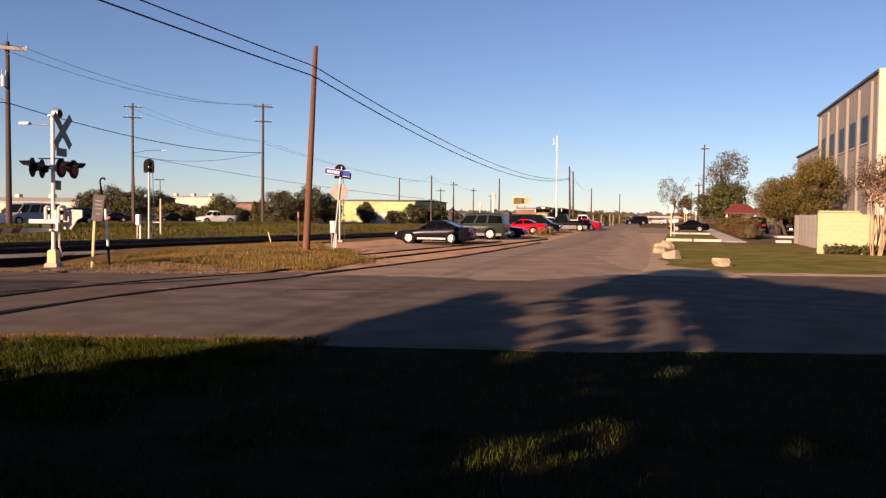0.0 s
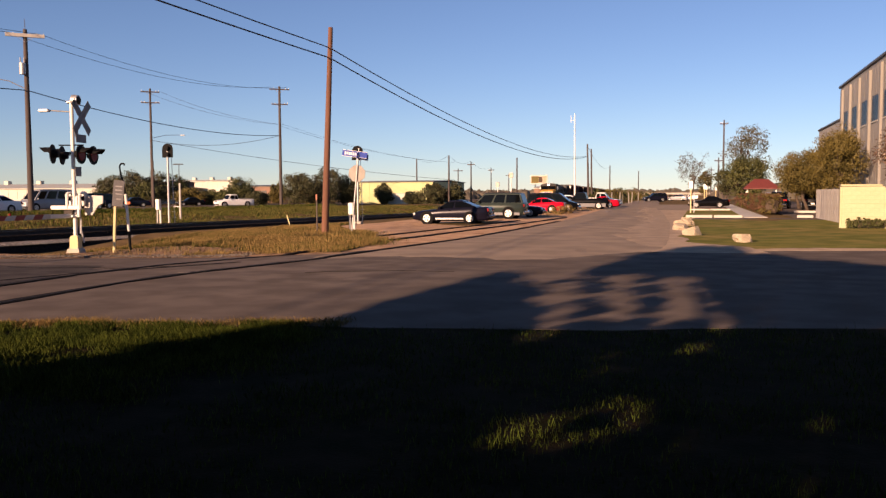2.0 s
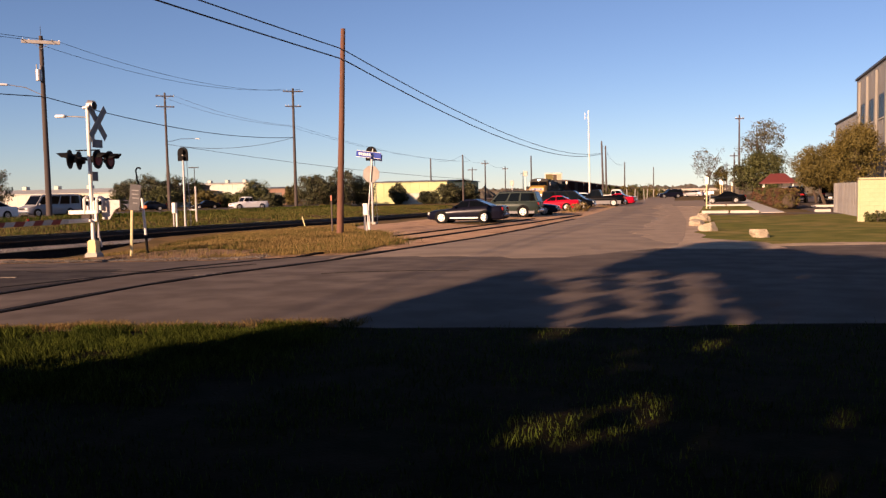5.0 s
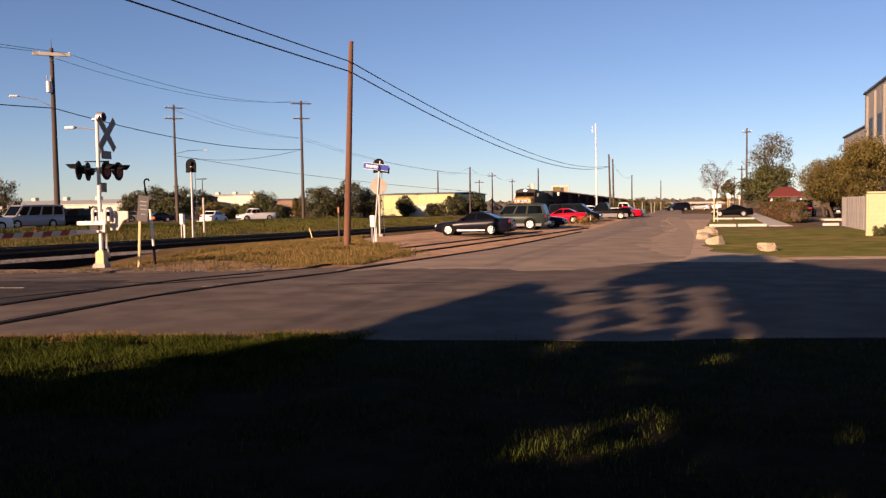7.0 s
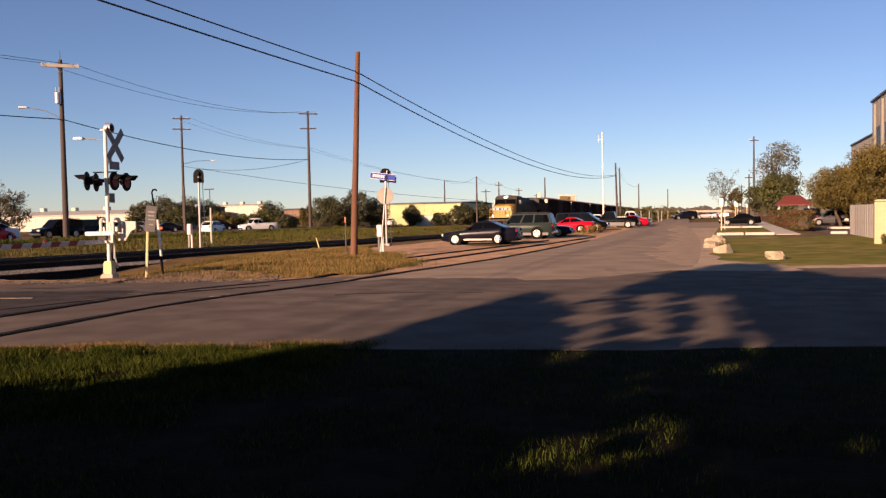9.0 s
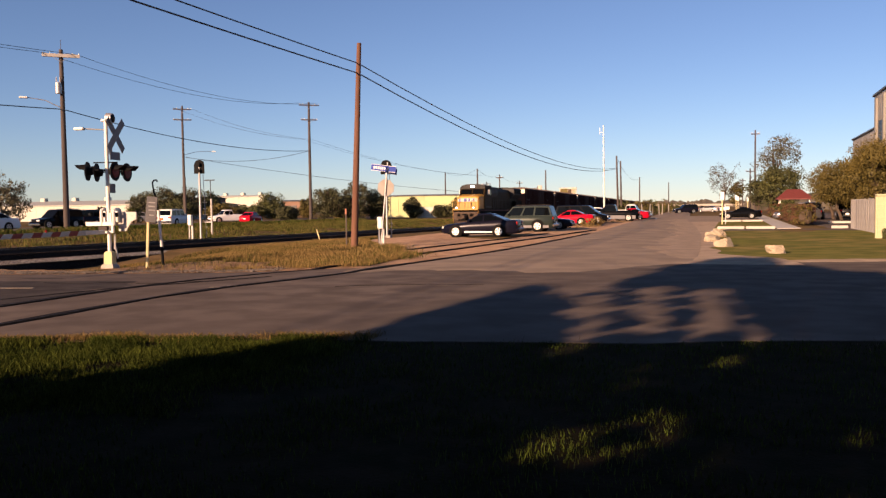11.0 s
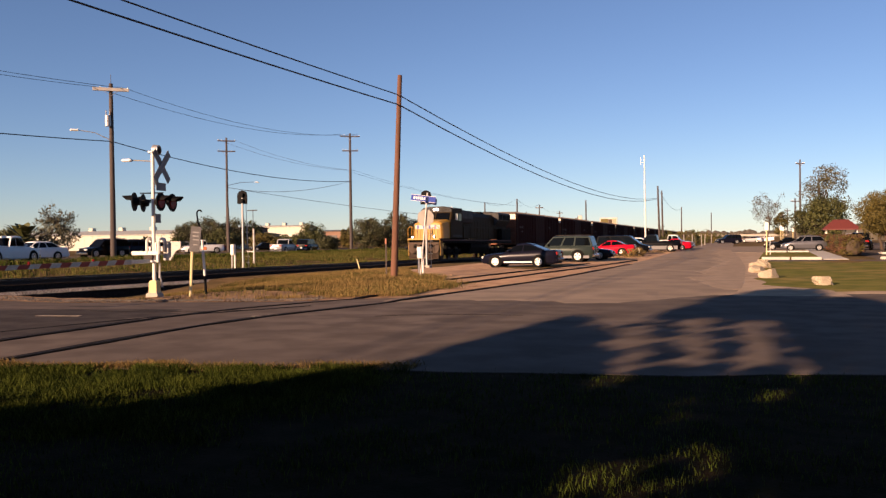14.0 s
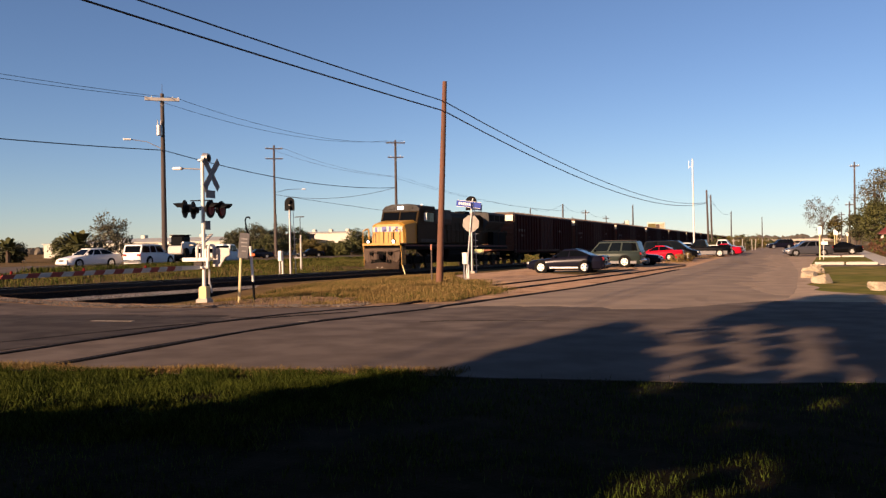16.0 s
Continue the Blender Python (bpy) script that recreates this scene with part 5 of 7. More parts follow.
# vehicles that drive; their ways are keyed at the end
SILVER_CAR = vehicle("hatch", "hatchback", P_TITAN, "grey-silver hatchback driving out of the car park", pose(5.5, 92, 0.06, 0, 0, 180))
N_SUV = vehicle("suv", "station_wagon", P_WHITE, "white sport utility vehicle driving along the highway", pose(-62, 40, 0.04, 0, 0, 90))
N_RED = vehicle("sedan", "car", P_RED, "red saloon driving along the highway", pose(-62, 60, 0.04, 0, 0, 90))
N_SILVER = vehicle("pickup", "pickup", P_SILVER, "silver pickup driving along the highway", pose(-62, 10, 0.04, 0, 0, 90))
N_TRUCK = vehicle("pickup", "pickup", P_WHITE, "white flatbed pickup carrying dark machinery", pose(-62, -20, 0.04, 0, 0, 90))
bed = part("trailer", box(B(), (-6.9, 0, 0.72), (6.6, 2.2, 0.22), 0.03), M_BLACK, N_TRUCK, "low dark equipment trailer behind the pickup")
part("drawbar", box(B(), (-3.2, 0, 0.62), (1.2, 0.14, 0.14)), M_BLACK, bed)
for u in (-7.6, -8.5):
    for v in (-1.0, 1.0):
        part("trailer_wheel", rod(B(), (u, v - 0.12, 0.38), (u, v + 0.12, 0.38), 0.38, 0.38, 16), M_RUBBER, bed)
loader = part("loader", box(B(), (-7.2, 0, 1.35), (2.5, 1.5, 0.75), 0.12), M_GATE_WHITE, N_TRUCK, "compact loader carried on the trailer")
part("cab", box(B(), (-7.5, 0, 2.15), (1.2, 1.3, 0.95), 0.12), M_GLASS_DARK, loader, "glazed loader cab")
part("cab_roof", box(B(), (-7.5, 0, 2.66), (1.3, 1.4, 0.09), 0.03), M_BLACK, loader)
part("panel", box(B(), (-8.0, -0.78, 1.7), (1.2, 0.05, 0.5), 0.02), M_STEEL_WHITE, loader, "white engine cover")
part("bucket", prism(B(), [(-5.6, 0.9), (-5.0, 0.9), (-4.7, 1.5), (-5.6, 1.6)], -0.85, 0.85, "y", 0.03), M_BLACK, loader)
for v in (-0.72, 0.72):
    part("lift_arm", tube(B(), [(-8.3, v, 2.0), (-6.4, v, 1.9), (-5.4, v, 1.3)], 0.10), M_STEEL_WHITE, loader, "pale lift arm")
    for u in (-6.5, -7.9):
        part("loader_wheel", rod(B(), (u, v * 1.1 - 0.1, 1.18), (u, v * 1.1 + 0.1, 1.18), 0.36, 0.36, 14), M_RUBBER, loader)
part("ramp", box(B(), (-2.5, 0.75, 1.95), (3.6, 0.34, 0.12), 0.02, Euler((0, -0.50, 0)).to_matrix().to_4x4()), M_GATE_WHITE, bed, "raised pale loading ramp")
for k in range(9):
    part("rung", box(B(), (-3.9 + 0.35 * k, 0.75, 1.26 + 0.19 * k), (0.07, 0.40, 0.05)), M_BLACK, bed)
part("implement", prism(B(), [(-5.0, 0.85), (-2.2, 0.85), (-2.6, 1.45), (-3.6, 1.75), (-4.6, 1.55)], -0.8, 0.8, "y", 0.08), M_BLACK, bed, "dark machinery chained to the trailer")
for u, z0, r0 in ((-4.4, 1.15, 0.45), (-3.1, 1.05, 0.35)):
    part("roller", rod(B(), (u, -0.95, z0), (u, 0.95, z0), r0, r0, 14), M_RUBBER, bed)
N_LAST = vehicle("suv", "station_wagon", P_WHITE, "white sport utility vehicle following a loaded pickup", pose(-62, -40, 0.04, 0, 0, 90))
S_SEDAN = vehicle("sedan", "car", P_WHITE, "white saloon waiting to turn off the highway", pose(-68, 90, 0.04, 0, 0, -90))
S_PICKUP = vehicle("pickup", "pickup", P_WHITE, "white pickup waiting on the far highway lane", pose(-74, 123, 0.04, 0, 0, -90))
S_WAIT = vehicle("suv", "station_wagon", P_BLUE, "dark blue sport utility vehicle waiting in the queue", pose(-72, 95, 0.04, 0, 0, -90))
N_DARK = vehicle("suv", "station_wagon", P_BLACK, "black sport utility vehicle driving fast along the highway", pose(-62, 0, 0.04, 0, 0, 90))
N_HATCH = vehicle("hatch", "hatchback", P_WHITE, "white hatchback driving along the highway", pose(-62, 0, 0.04, 0, 0, 90))
N_SALOON = vehicle("sedan", "car", P_WHITE, "white saloon driving along the highway", pose(-62, 0, 0.04, 0, 0, 90))
S_VAN = vehicle("coach", "minivan", P_SILVER, "silver van rolling slowly along the highway", pose(-70, 78, 0.04, 0, 0, -90))
S_DARK = vehicle("suv", "station_wagon", P_BLACK, "black sport utility vehicle rolling along the highway", pose(-72, 110, 0.04, 0, 0, -90))

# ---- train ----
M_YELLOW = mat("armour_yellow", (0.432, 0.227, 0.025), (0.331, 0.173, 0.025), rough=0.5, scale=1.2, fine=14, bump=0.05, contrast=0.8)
# Same yellow again, with the shade of the train's east side in the colour.
M_YELLOW_SHADED = mat("shaded_yellow", (0.034, 0.020, 0.007), (0.013, 0.009, 0.005), rough=0.6, scale=0.8, fine=10, bump=0.05, contrast=0.8, spec=0.06)
# Grey lowered too, so that the shaded side reads dark.
M_LOCO_GREY = mat("harbour_mist_grey", (0.070, 0.068, 0.066), (0.032, 0.031, 0.030), rough=0.6, scale=1.5, fine=12, spec=0.06)
M_GRIME = mat("brake_dust", (0.094, 0.061, 0.043), (0.050, 0.036, 0.027), rough=0.9, scale=2, fine=18, bump=0.3, contrast=0.8)
M_UNDER = mat("underframe_black", (0.004, 0.0037, 0.0035), rough=0.85, fine=20, spec=0.1)
# Boxcar brown with the shade of the train's east side in it.
M_BOX_SHADED = mat("shaded_boxcar_brown", (0.046, 0.011, 0.009), (0.024, 0.0065, 0.006), rough=0.75, scale=1.2, fine=10, bump=0.1, contrast=0.9, stretch=(1, 1, 0.4), spec=0.06)
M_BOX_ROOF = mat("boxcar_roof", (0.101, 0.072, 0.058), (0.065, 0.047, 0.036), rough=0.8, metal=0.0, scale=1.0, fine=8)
# Lighter copy of that brown for the ends that face the sun.
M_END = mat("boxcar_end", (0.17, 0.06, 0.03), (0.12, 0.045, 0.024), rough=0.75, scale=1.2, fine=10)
M_PANEL = mat("pale_end_panel", (0.78, 0.72, 0.58), (0.66, 0.60, 0.47), rough=0.7)
M_GRAFFITI = mat("graffiti_pale", (0.10, 0.075, 0.07), (0.06, 0.04, 0.038), rough=0.7)
M_LAMP_ON = glow("lit_headlamp", (1.0, 0.93, 0.78), 3.0)
M_EMBLEM_BLUE = mat("emblem_blue", (0.06, 0.07, 0.30), rough=0.4, bump=0)
M_EMBLEM_WHITE = mat("emblem_white", (0.46, 0.42, 0.38), rough=0.4, bump=0)


def truck(parent, y, axles, spread_, r, wheels):
    """A wheel truck under a rail vehicle."""
    bm = B()
    ln = spread_ * (axles - 1) + 1.5
    for s in (-1, 1):
        prism(bm, [(y - ln / 2, r + 0.05), (y - ln / 2 + 0.3, r + 0.36), (y + ln / 2 - 0.3, r + 0.36), (y + ln / 2, r + 0.05), (y + ln / 2 - 0.5, r - 0.12), (y - ln / 2 + 0.5, r - 0.12)], s * 1.02 - 0.08, s * 1.02 + 0.08, "x", 0.02)
        for k in range(axles):
            yy = y + (k - (axles - 1) / 2) * spread_
            rod(bm, (s * 1.08, yy, r), (s * 1.22, yy, r), 0.17, 0.15, 10)
            rod(bm, (s * 1.1, yy + 0.45, r - 0.05), (s * 1.1, yy + 0.45, r + 0.35), 0.1, 0.1, 8)
    box(bm, (0, y, r + 0.12), (2.0, 0.5, 0.3))
    part("truck_frame", bm, M_UNDER, parent, "black cast truck frame")
    for k in range(axles):
        yy = y + (k - (axles - 1) / 2) * spread_
        bm = B()
        for s in (-1, 1):
            rod(bm, (s * 0.70, 0, 0), (s * 0.84, 0, 0), r, r, 20)
            rod(bm, (s * 0.66, 0, 0), (s * 0.70, 0, 0), r + 0.03, r + 0.03, 20)
            for a in (0.4, 1.97, 3.54, 5.11):
                box(bm, (s * 0.86, 0.24 * math.cos(a), 0.24 * math.sin(a)), (0.04, 0.12, 0.12))
        rod(bm, (-0.85, 0, 0), (0.85, 0, 0), 0.09, 0.09, 10)
        w = part("wheelset", bm, M_RAIL, parent, "steel wheelset", m=pose(0, yy, r))
        if wheels is not None:
            wheels.append((w, yy, r))


LOCO_WHEELS = []
# Stripe red darkened: the side's shade is put into the colour.
M_SHADED_RED = mat("shaded_red", (0.08, 0.015, 0.012), (0.04, 0.012, 0.01), rough=0.7)


def locomotive():
    """Front at y = 0, looking to -y; z = 0 on the rails."""
    t = thing("locomotive", "yellow and grey diesel freight locomotive hauling boxcars", "locomotive")
    part("frame", box(B(), (0, 11.2, 1.52), (2.98, 20.4, 0.34), 0.03), M_UNDER, t, "black underframe sill")
    part("sill_stripe", box(B(), (1.495, 11.2, 1.6), (0.012, 20.0, 0.10)), M_SHADED_RED, t, "red frame stripe, darkened for the shaded side")
    part("sill_stripe", box(B(), (-1.495, 11.2, 1.6), (0.012, 20.0, 0.10)), M_SHADED_RED, t, "red frame stripe, darkened for the shaded side")
    # pilot, plough, steps, coupler
    bm = B()
    prism(bm, [(-1.0, 0.30), (1.0, 0.30), (1.38, 0.75), (1.45, 1.42), (-1.45, 1.42), (-1.38, 0.75)], 0.72, 0.9, "y", 0.03)
    part("pilot", bm, M_GRIME, t, "grimy brown pilot plate")
    bm = B()
    loft(bm, [[(u, yy - 0.35 * (1 - (u / 1.35) ** 2) * k, zz) for u in (-1.35, -0.9, -0.45, 0, 0.45, 0.9, 1.35)] for yy, zz, k in ((0.75, 0.08, 1.0), (0.72, 0.25, 0.75), (0.74, 0.45, 0.5), (0.80, 0.62, 0.35))] , caps=False, closed=False)
    bmesh.ops.solidify(bm, geom=bm.faces[:], thickness=0.04)
    part("plough", bm, M_GRIME, t, "curved grimy snow plough")
    c = part("coupler", box(B(), (0, 0.35, 0.9), (0.34, 0.8, 0.32), 0.06), M_GRIME, t, "steel knuckle coupler")
    part("knuckle", rod(B(), (0, 0.02, 0.74), (0, 0.02, 1.06), 0.2, 0.2, 10), M_GRIME, c)
    part("coupler_pocket", box(B(), (0, 0.7, 0.95), (0.7, 0.1, 0.55), 0.03), M_UNDER, t)
    for s in (-1, 1):
        for k in range(4):
            part("step", box(B(), (s * 1.28, 1.15 + 0.02 * k, 0.42 + 0.3 * k), (0.42, 0.5, 0.05), 0.008), M_GRIME, t, "corner step")
        part("step_side", box(B(), (s * 1.47, 1.15, 0.95), (0.04, 0.6, 1.2), 0.01), M_YELLOW, t, "yellow step stringer")
        for k in range(3):
            part("hose", tube(B(), [(s * (0.5 + 0.22 * k), 0.68, 1.2), (s * (0.5 + 0.22 * k), 0.5, 0.8), (s * (0.48 + 0.2 * k), 0.55, 0.55)], 0.02), M_GRIME, t, "hanging air hose")
        part("ditch_light", rod(B(), (s * 0.98, 0.75, 1.86), (s * 0.98, 0.6, 1.86), 0.13, 0.14, 14), M_BLACK, t, "ditch light")
        part("ditch_lens", rod(B(), (s * 0.98, 0.6, 1.86), (s * 0.98, 0.585, 1.86), 0.085, 0.085, 14), M_LAMP_ON, t, "lit lens")
    part("platform", box(B(), (0, 1.15, 1.72), (2.9, 1.0, 0.08), 0.01), M_YELLOW, t, "yellow front platform")
    part("platform_edge", box(B(), (0, 0.66, 1.68), (2.9, 0.06, 0.14), 0.01), M_YELLOW, t)
    # nose
    bm = B()
    loft(bm, [[(-1.22, 1.62, 1.75), (1.22, 1.62, 1.75), (1.18, 1.62, 2.85), (0.86, 1.66, 3.02), (-0.86, 1.66, 3.02), (-1.18, 1.62, 2.85)],
              [(-1.31, 1.72, 1.75), (1.31, 1.72, 1.75), (1.27, 1.75, 2.95), (0.95, 1.9, 3.14), (-0.95, 1.9, 3.14), (-1.27, 1.75, 2.95)],
              [(-1.42, 3.3, 1.75), (1.42, 3.3, 1.75), (1.40, 3.3, 3.15), (1.2, 3.5, 3.34), (-1.2, 3.5, 3.34), (-1.40, 3.3, 3.15)]])
    nose = part("nose", bm, M_YELLOW, t, "yellow sloped nose", smooth=False)
    part("nose_door", box(B(), (-0.62, 1.60, 2.10), (0.56, 0.03, 0.70), 0.01), M_YELLOW, nose)
    part("door_seam", box(B(), (0.05, 1.61, 2.3), (0.03, 0.02, 1.0)), M_GRIME, nose)
    for k in range(13):
        u = -1.08 + 0.18 * k
        part("emblem", box(B(), (u, 1.612, 2.66 + 0.03 * math.cos(1.2 * u)), (0.17, 0.03, 0.30 + 0.05 * math.cos(1.4 * u))), M_EMBLEM_BLUE if k % 3 == 1 or k in (5, 6, 7) and k != 6 else M_EMBLEM_WHITE, nose, "blue and white winged emblem shape")
    for u in (-0.95, -0.32, 0.32, 0.95):
        part("nose_seam", box(B(), (u, 1.61, 2.12), (0.035, 0.03, 0.70)), M_GRIME, nose)
    part("nose_latch", box(B(), (0.45, 1.60, 2.25), (0.10, 0.04, 0.34), 0.01), M_UNDER, nose)
    for u in (-0.3, 0.45):
        part("grab_iron", tube(B(), [(u, 1.58, 1.9), (u, 1.55, 2.6), (u + 0.25, 1.55, 2.65)], 0.018), M_GRIME, nose)
    # cab
    bm = B()
    side = [(3.25, 1.75), (3.25, 3.12), (3.62, 4.02), (4.1, 4.27), (6.1, 4.33), (6.25, 4.2), (6.25, 1.75)]
    prism(bm, side, -1.5, 1.5, "x", 0.04)
    cab = part("cab", bm, M_YELLOW_SHADED, t, "yellow crew cab, darkened as on its shaded side")
    # Sunlit front keeps the full yellow; the sides use the shaded copy.
    part("cab_front", box(B(), (0, 3.23, 2.45), (2.9, 0.03, 1.35), 0.01), M_YELLOW, cab, "yellow cab front")
    bm = B()
    prism(bm, [(-1.52, 4.06), (-1.3, 4.28), (-0.7, 4.42), (0.7, 4.42), (1.3, 4.28), (1.52, 4.06)], 3.62, 6.5, "y", 0.03)
    part("cab_roof", bm, M_LOCO_GREY, t, "grey rounded cab roof")
    for u0, u1 in ((-1.32, -0.07), (0.07, 1.32)):
        tilt = lambda z: 3.25 + (z - 3.12) * 0.411
        bm = B()
        lo = [bm.verts.new((u, tilt(z) - 0.012, z)) for u, z in ((u0, 3.24), (u1, 3.24), (u1, 3.86), (u0, 3.86))]
        hi = [bm.verts.new((v.co.x, v.co.y - 0.03, v.co.z)) for v in lo]
        bm.faces.new(lo), bm.faces.new(hi)
        for i in range(4):
            bm.faces.new((lo[i], lo[(i + 1) % 4], hi[(i + 1) % 4], hi[i]))
        part("windscreen", bm, M_CAR_GLASS, cab, "dark windscreen pane")
    part("brow", box(B(), (0, 3.62, 4.0), (2.96, 0.12, 0.16), 0.03), M_LOCO_GREY, t, "grey brow above the windscreen")
    part("headlight", box(B(), (0, 3.56, 4.16), (0.42, 0.14, 0.2), 0.03), M_LAMP_ON, t, "lit twin headlight")
    for s in (-1, 1):
        part("number_board", box(B(), (s * 0.72, 3.6, 4.15), (0.52, 0.1, 0.15), 0.02), M_LOCO_GREY, t, "dull grey number board")
        for u0, u1 in ((4.3, 5.05), (5.15, 5.9)):
            part("side_window", box(B(), (s * 1.505, (u0 + u1) / 2, 3.55), (0.03, u1 - u0, 0.62), 0.008), M_CAR_GLASS, cab)
        part("awning", box(B(), (s * 1.62, 5.1, 3.95), (0.24, 1.8, 0.04), 0.008), M_LOCO_GREY, cab)
        part("mirror", box(B(), (s * 1.68, 4.2, 3.55), (0.22, 0.05, 0.5), 0.01), M_STEEL_WHITE, cab, "pale cab mirror")
        part("grey_band", box(B(), (s * 1.503, 5.0, 1.95), (0.012, 2.4, 0.2)), M_LOCO_GREY, cab)
    # hoods
    bm = B()
    prism(bm, [(-0.95, 1.75), (-0.95, 3.75), (-0.75, 4.02), (0.75, 4.02), (0.95, 3.75), (0.95, 1.75)], 6.25, 21.2, "y", 0.03)
    hood = part("hood", bm, M_YELLOW_SHADED, t, "long yellow engine hood")
    part("hood_top", box(B(), (0, 13.6, 4.05), (1.4, 14.6, 0.08), 0.02), M_LOCO_GREY, t, "grey hood top")
    k = 6.9
    while k < 16.6:
        for s in (-1, 1):
            part("hood_door", box(B(), (s * 0.957, k + 0.4, 2.6), (0.025, 0.74, 1.5), 0.006), M_YELLOW_SHADED, hood)
        k += 0.82
    bm = B()
    prism(bm, [(-1.25, 3.15), (-1.35, 3.5), (-1.25, 4.2), (1.25, 4.2), (1.35, 3.5), (1.25, 3.15)], 6.6, 9.6, "y", 0.03)
    part("blower_housing", bm, M_LOCO_GREY, t, "grey blower housing")
    bm = B()
    prism(bm, [(-1.0, 3.0), (-1.48, 3.55), (-1.48, 4.2), (-1.3, 4.32), (1.3, 4.32), (1.48, 4.2), (1.48, 3.55), (1.0, 3.0)], 16.9, 20.9, "y", 0.03)
    rad = part("radiator", bm, M_LOCO_GREY, t, "flared grey radiator housing")
    for s in (-1, 1):
        for q in range(3):
            part("grille", box(B(), (s * 1.482, 17.6 + 1.25 * q, 3.88), (0.02, 1.1, 0.5)), M_UNDER, rad)
    for q, y in enumerate((10.6, 11.8, 13.0, 17.8, 19.0, 20.2)):
        part("roof_fan", rod(B(), (0, y, 4.05 + 0.24 * (q > 2)), (0, y, 4.2 + 0.24 * (q > 2)), 0.52, 0.5, 18), M_LOCO_GREY, t, "round roof fan")
    part("exhaust", box(B(), (0, 14.6, 4.2), (0.9, 1.0, 0.26), 0.04), M_UNDER, t, "sooty exhaust stack")
    part("horn", rod(B(), (0.3, 6.9, 4.3), (0.3, 6.4, 4.42), 0.06, 0.12, 10), M_GALV, t)
    # handrails
    for s in (-1, 1):
        part("handrail", tube(B(), [(s * 1.46, 6.4, 2.75), (s * 1.46, 21.2, 2.75)], 0.022), M_YELLOW_SHADED, t, "walkway handrail in the shade-darkened yellow")
        for y in np.arange(6.6, 21.3, 1.8):
            part("stanchion", rod(B(), (s * 1.46, float(y), 1.7), (s * 1.46, float(y), 2.75), 0.02, n=6), M_YELLOW_SHADED, t)
        part("front_rail", tube(B(), [(s * 1.46, 0.78, 1.2), (s * 1.46, 0.72, 2.55), (s * 1.2, 0.72, 2.72), (s * 0.98, 0.74, 2.6), (s * 0.98, 0.8, 1.75)], 0.026), M_YELLOW, t, "yellow front grab rail")
        part("front_rail", tube(B(), [(s * 1.46, 1.55, 1.75), (s * 1.46, 1.5, 2.75), (s * 1.46, 0.8, 2.55)], 0.022), M_YELLOW, t)
    bm = B()
    prism(bm, [(-1.4, 0.95), (-1.1, 0.4), (1.1, 0.4), (1.4, 0.95), (1.4, 1.36), (-1.4, 1.36)], 8.7, 13.9, "y", 0.05)
    part("fuel_tank", bm, M_UNDER, t, "black fuel tank")
    for s in (-1, 1):
        # Dark boxes added to cover the bright boxcar end behind.
        part("rear_filler", box(B(), (s * 1.2, 19.6, 2.25), (0.5, 3.2, 1.1), 0.03), M_UNDER, t, "black filler box on the walkway, hiding the sunlit boxcar end")
        part("pilot_bracket", box(B(), (s * 0.72, 0.62, 1.12), (0.24, 0.2, 0.3), 0.03), M_UNDER, t)
        part("uncoupling_lever", tube(B(), [(s * 1.4, 0.6, 1.3), (s * 0.9, 0.52, 1.22), (s * 0.3, 0.42, 1.18)], 0.022), M_GRIME, t)
        part("plough_lip", box(B(), (s * 0.7, 0.62, 0.16), (1.2, 0.06, 0.14), 0.02, Euler((0, 0, s * 0.28)).to_matrix().to_4x4()), M_CONCRETE, t, "worn bright plough edge")
    # Black block added for the dark shade low on the pilot.
    part("pilot_shadow_box", box(B(), (0, 0.66, 0.55), (1.6, 0.1, 0.28), 0.03), M_UNDER, t)
    truck(t, 4.6, 3, 1.78, 0.52, LOCO_WHEELS)
    truck(t, 17.8, 3, 1.78, 0.52, LOCO_WHEELS)
    return t


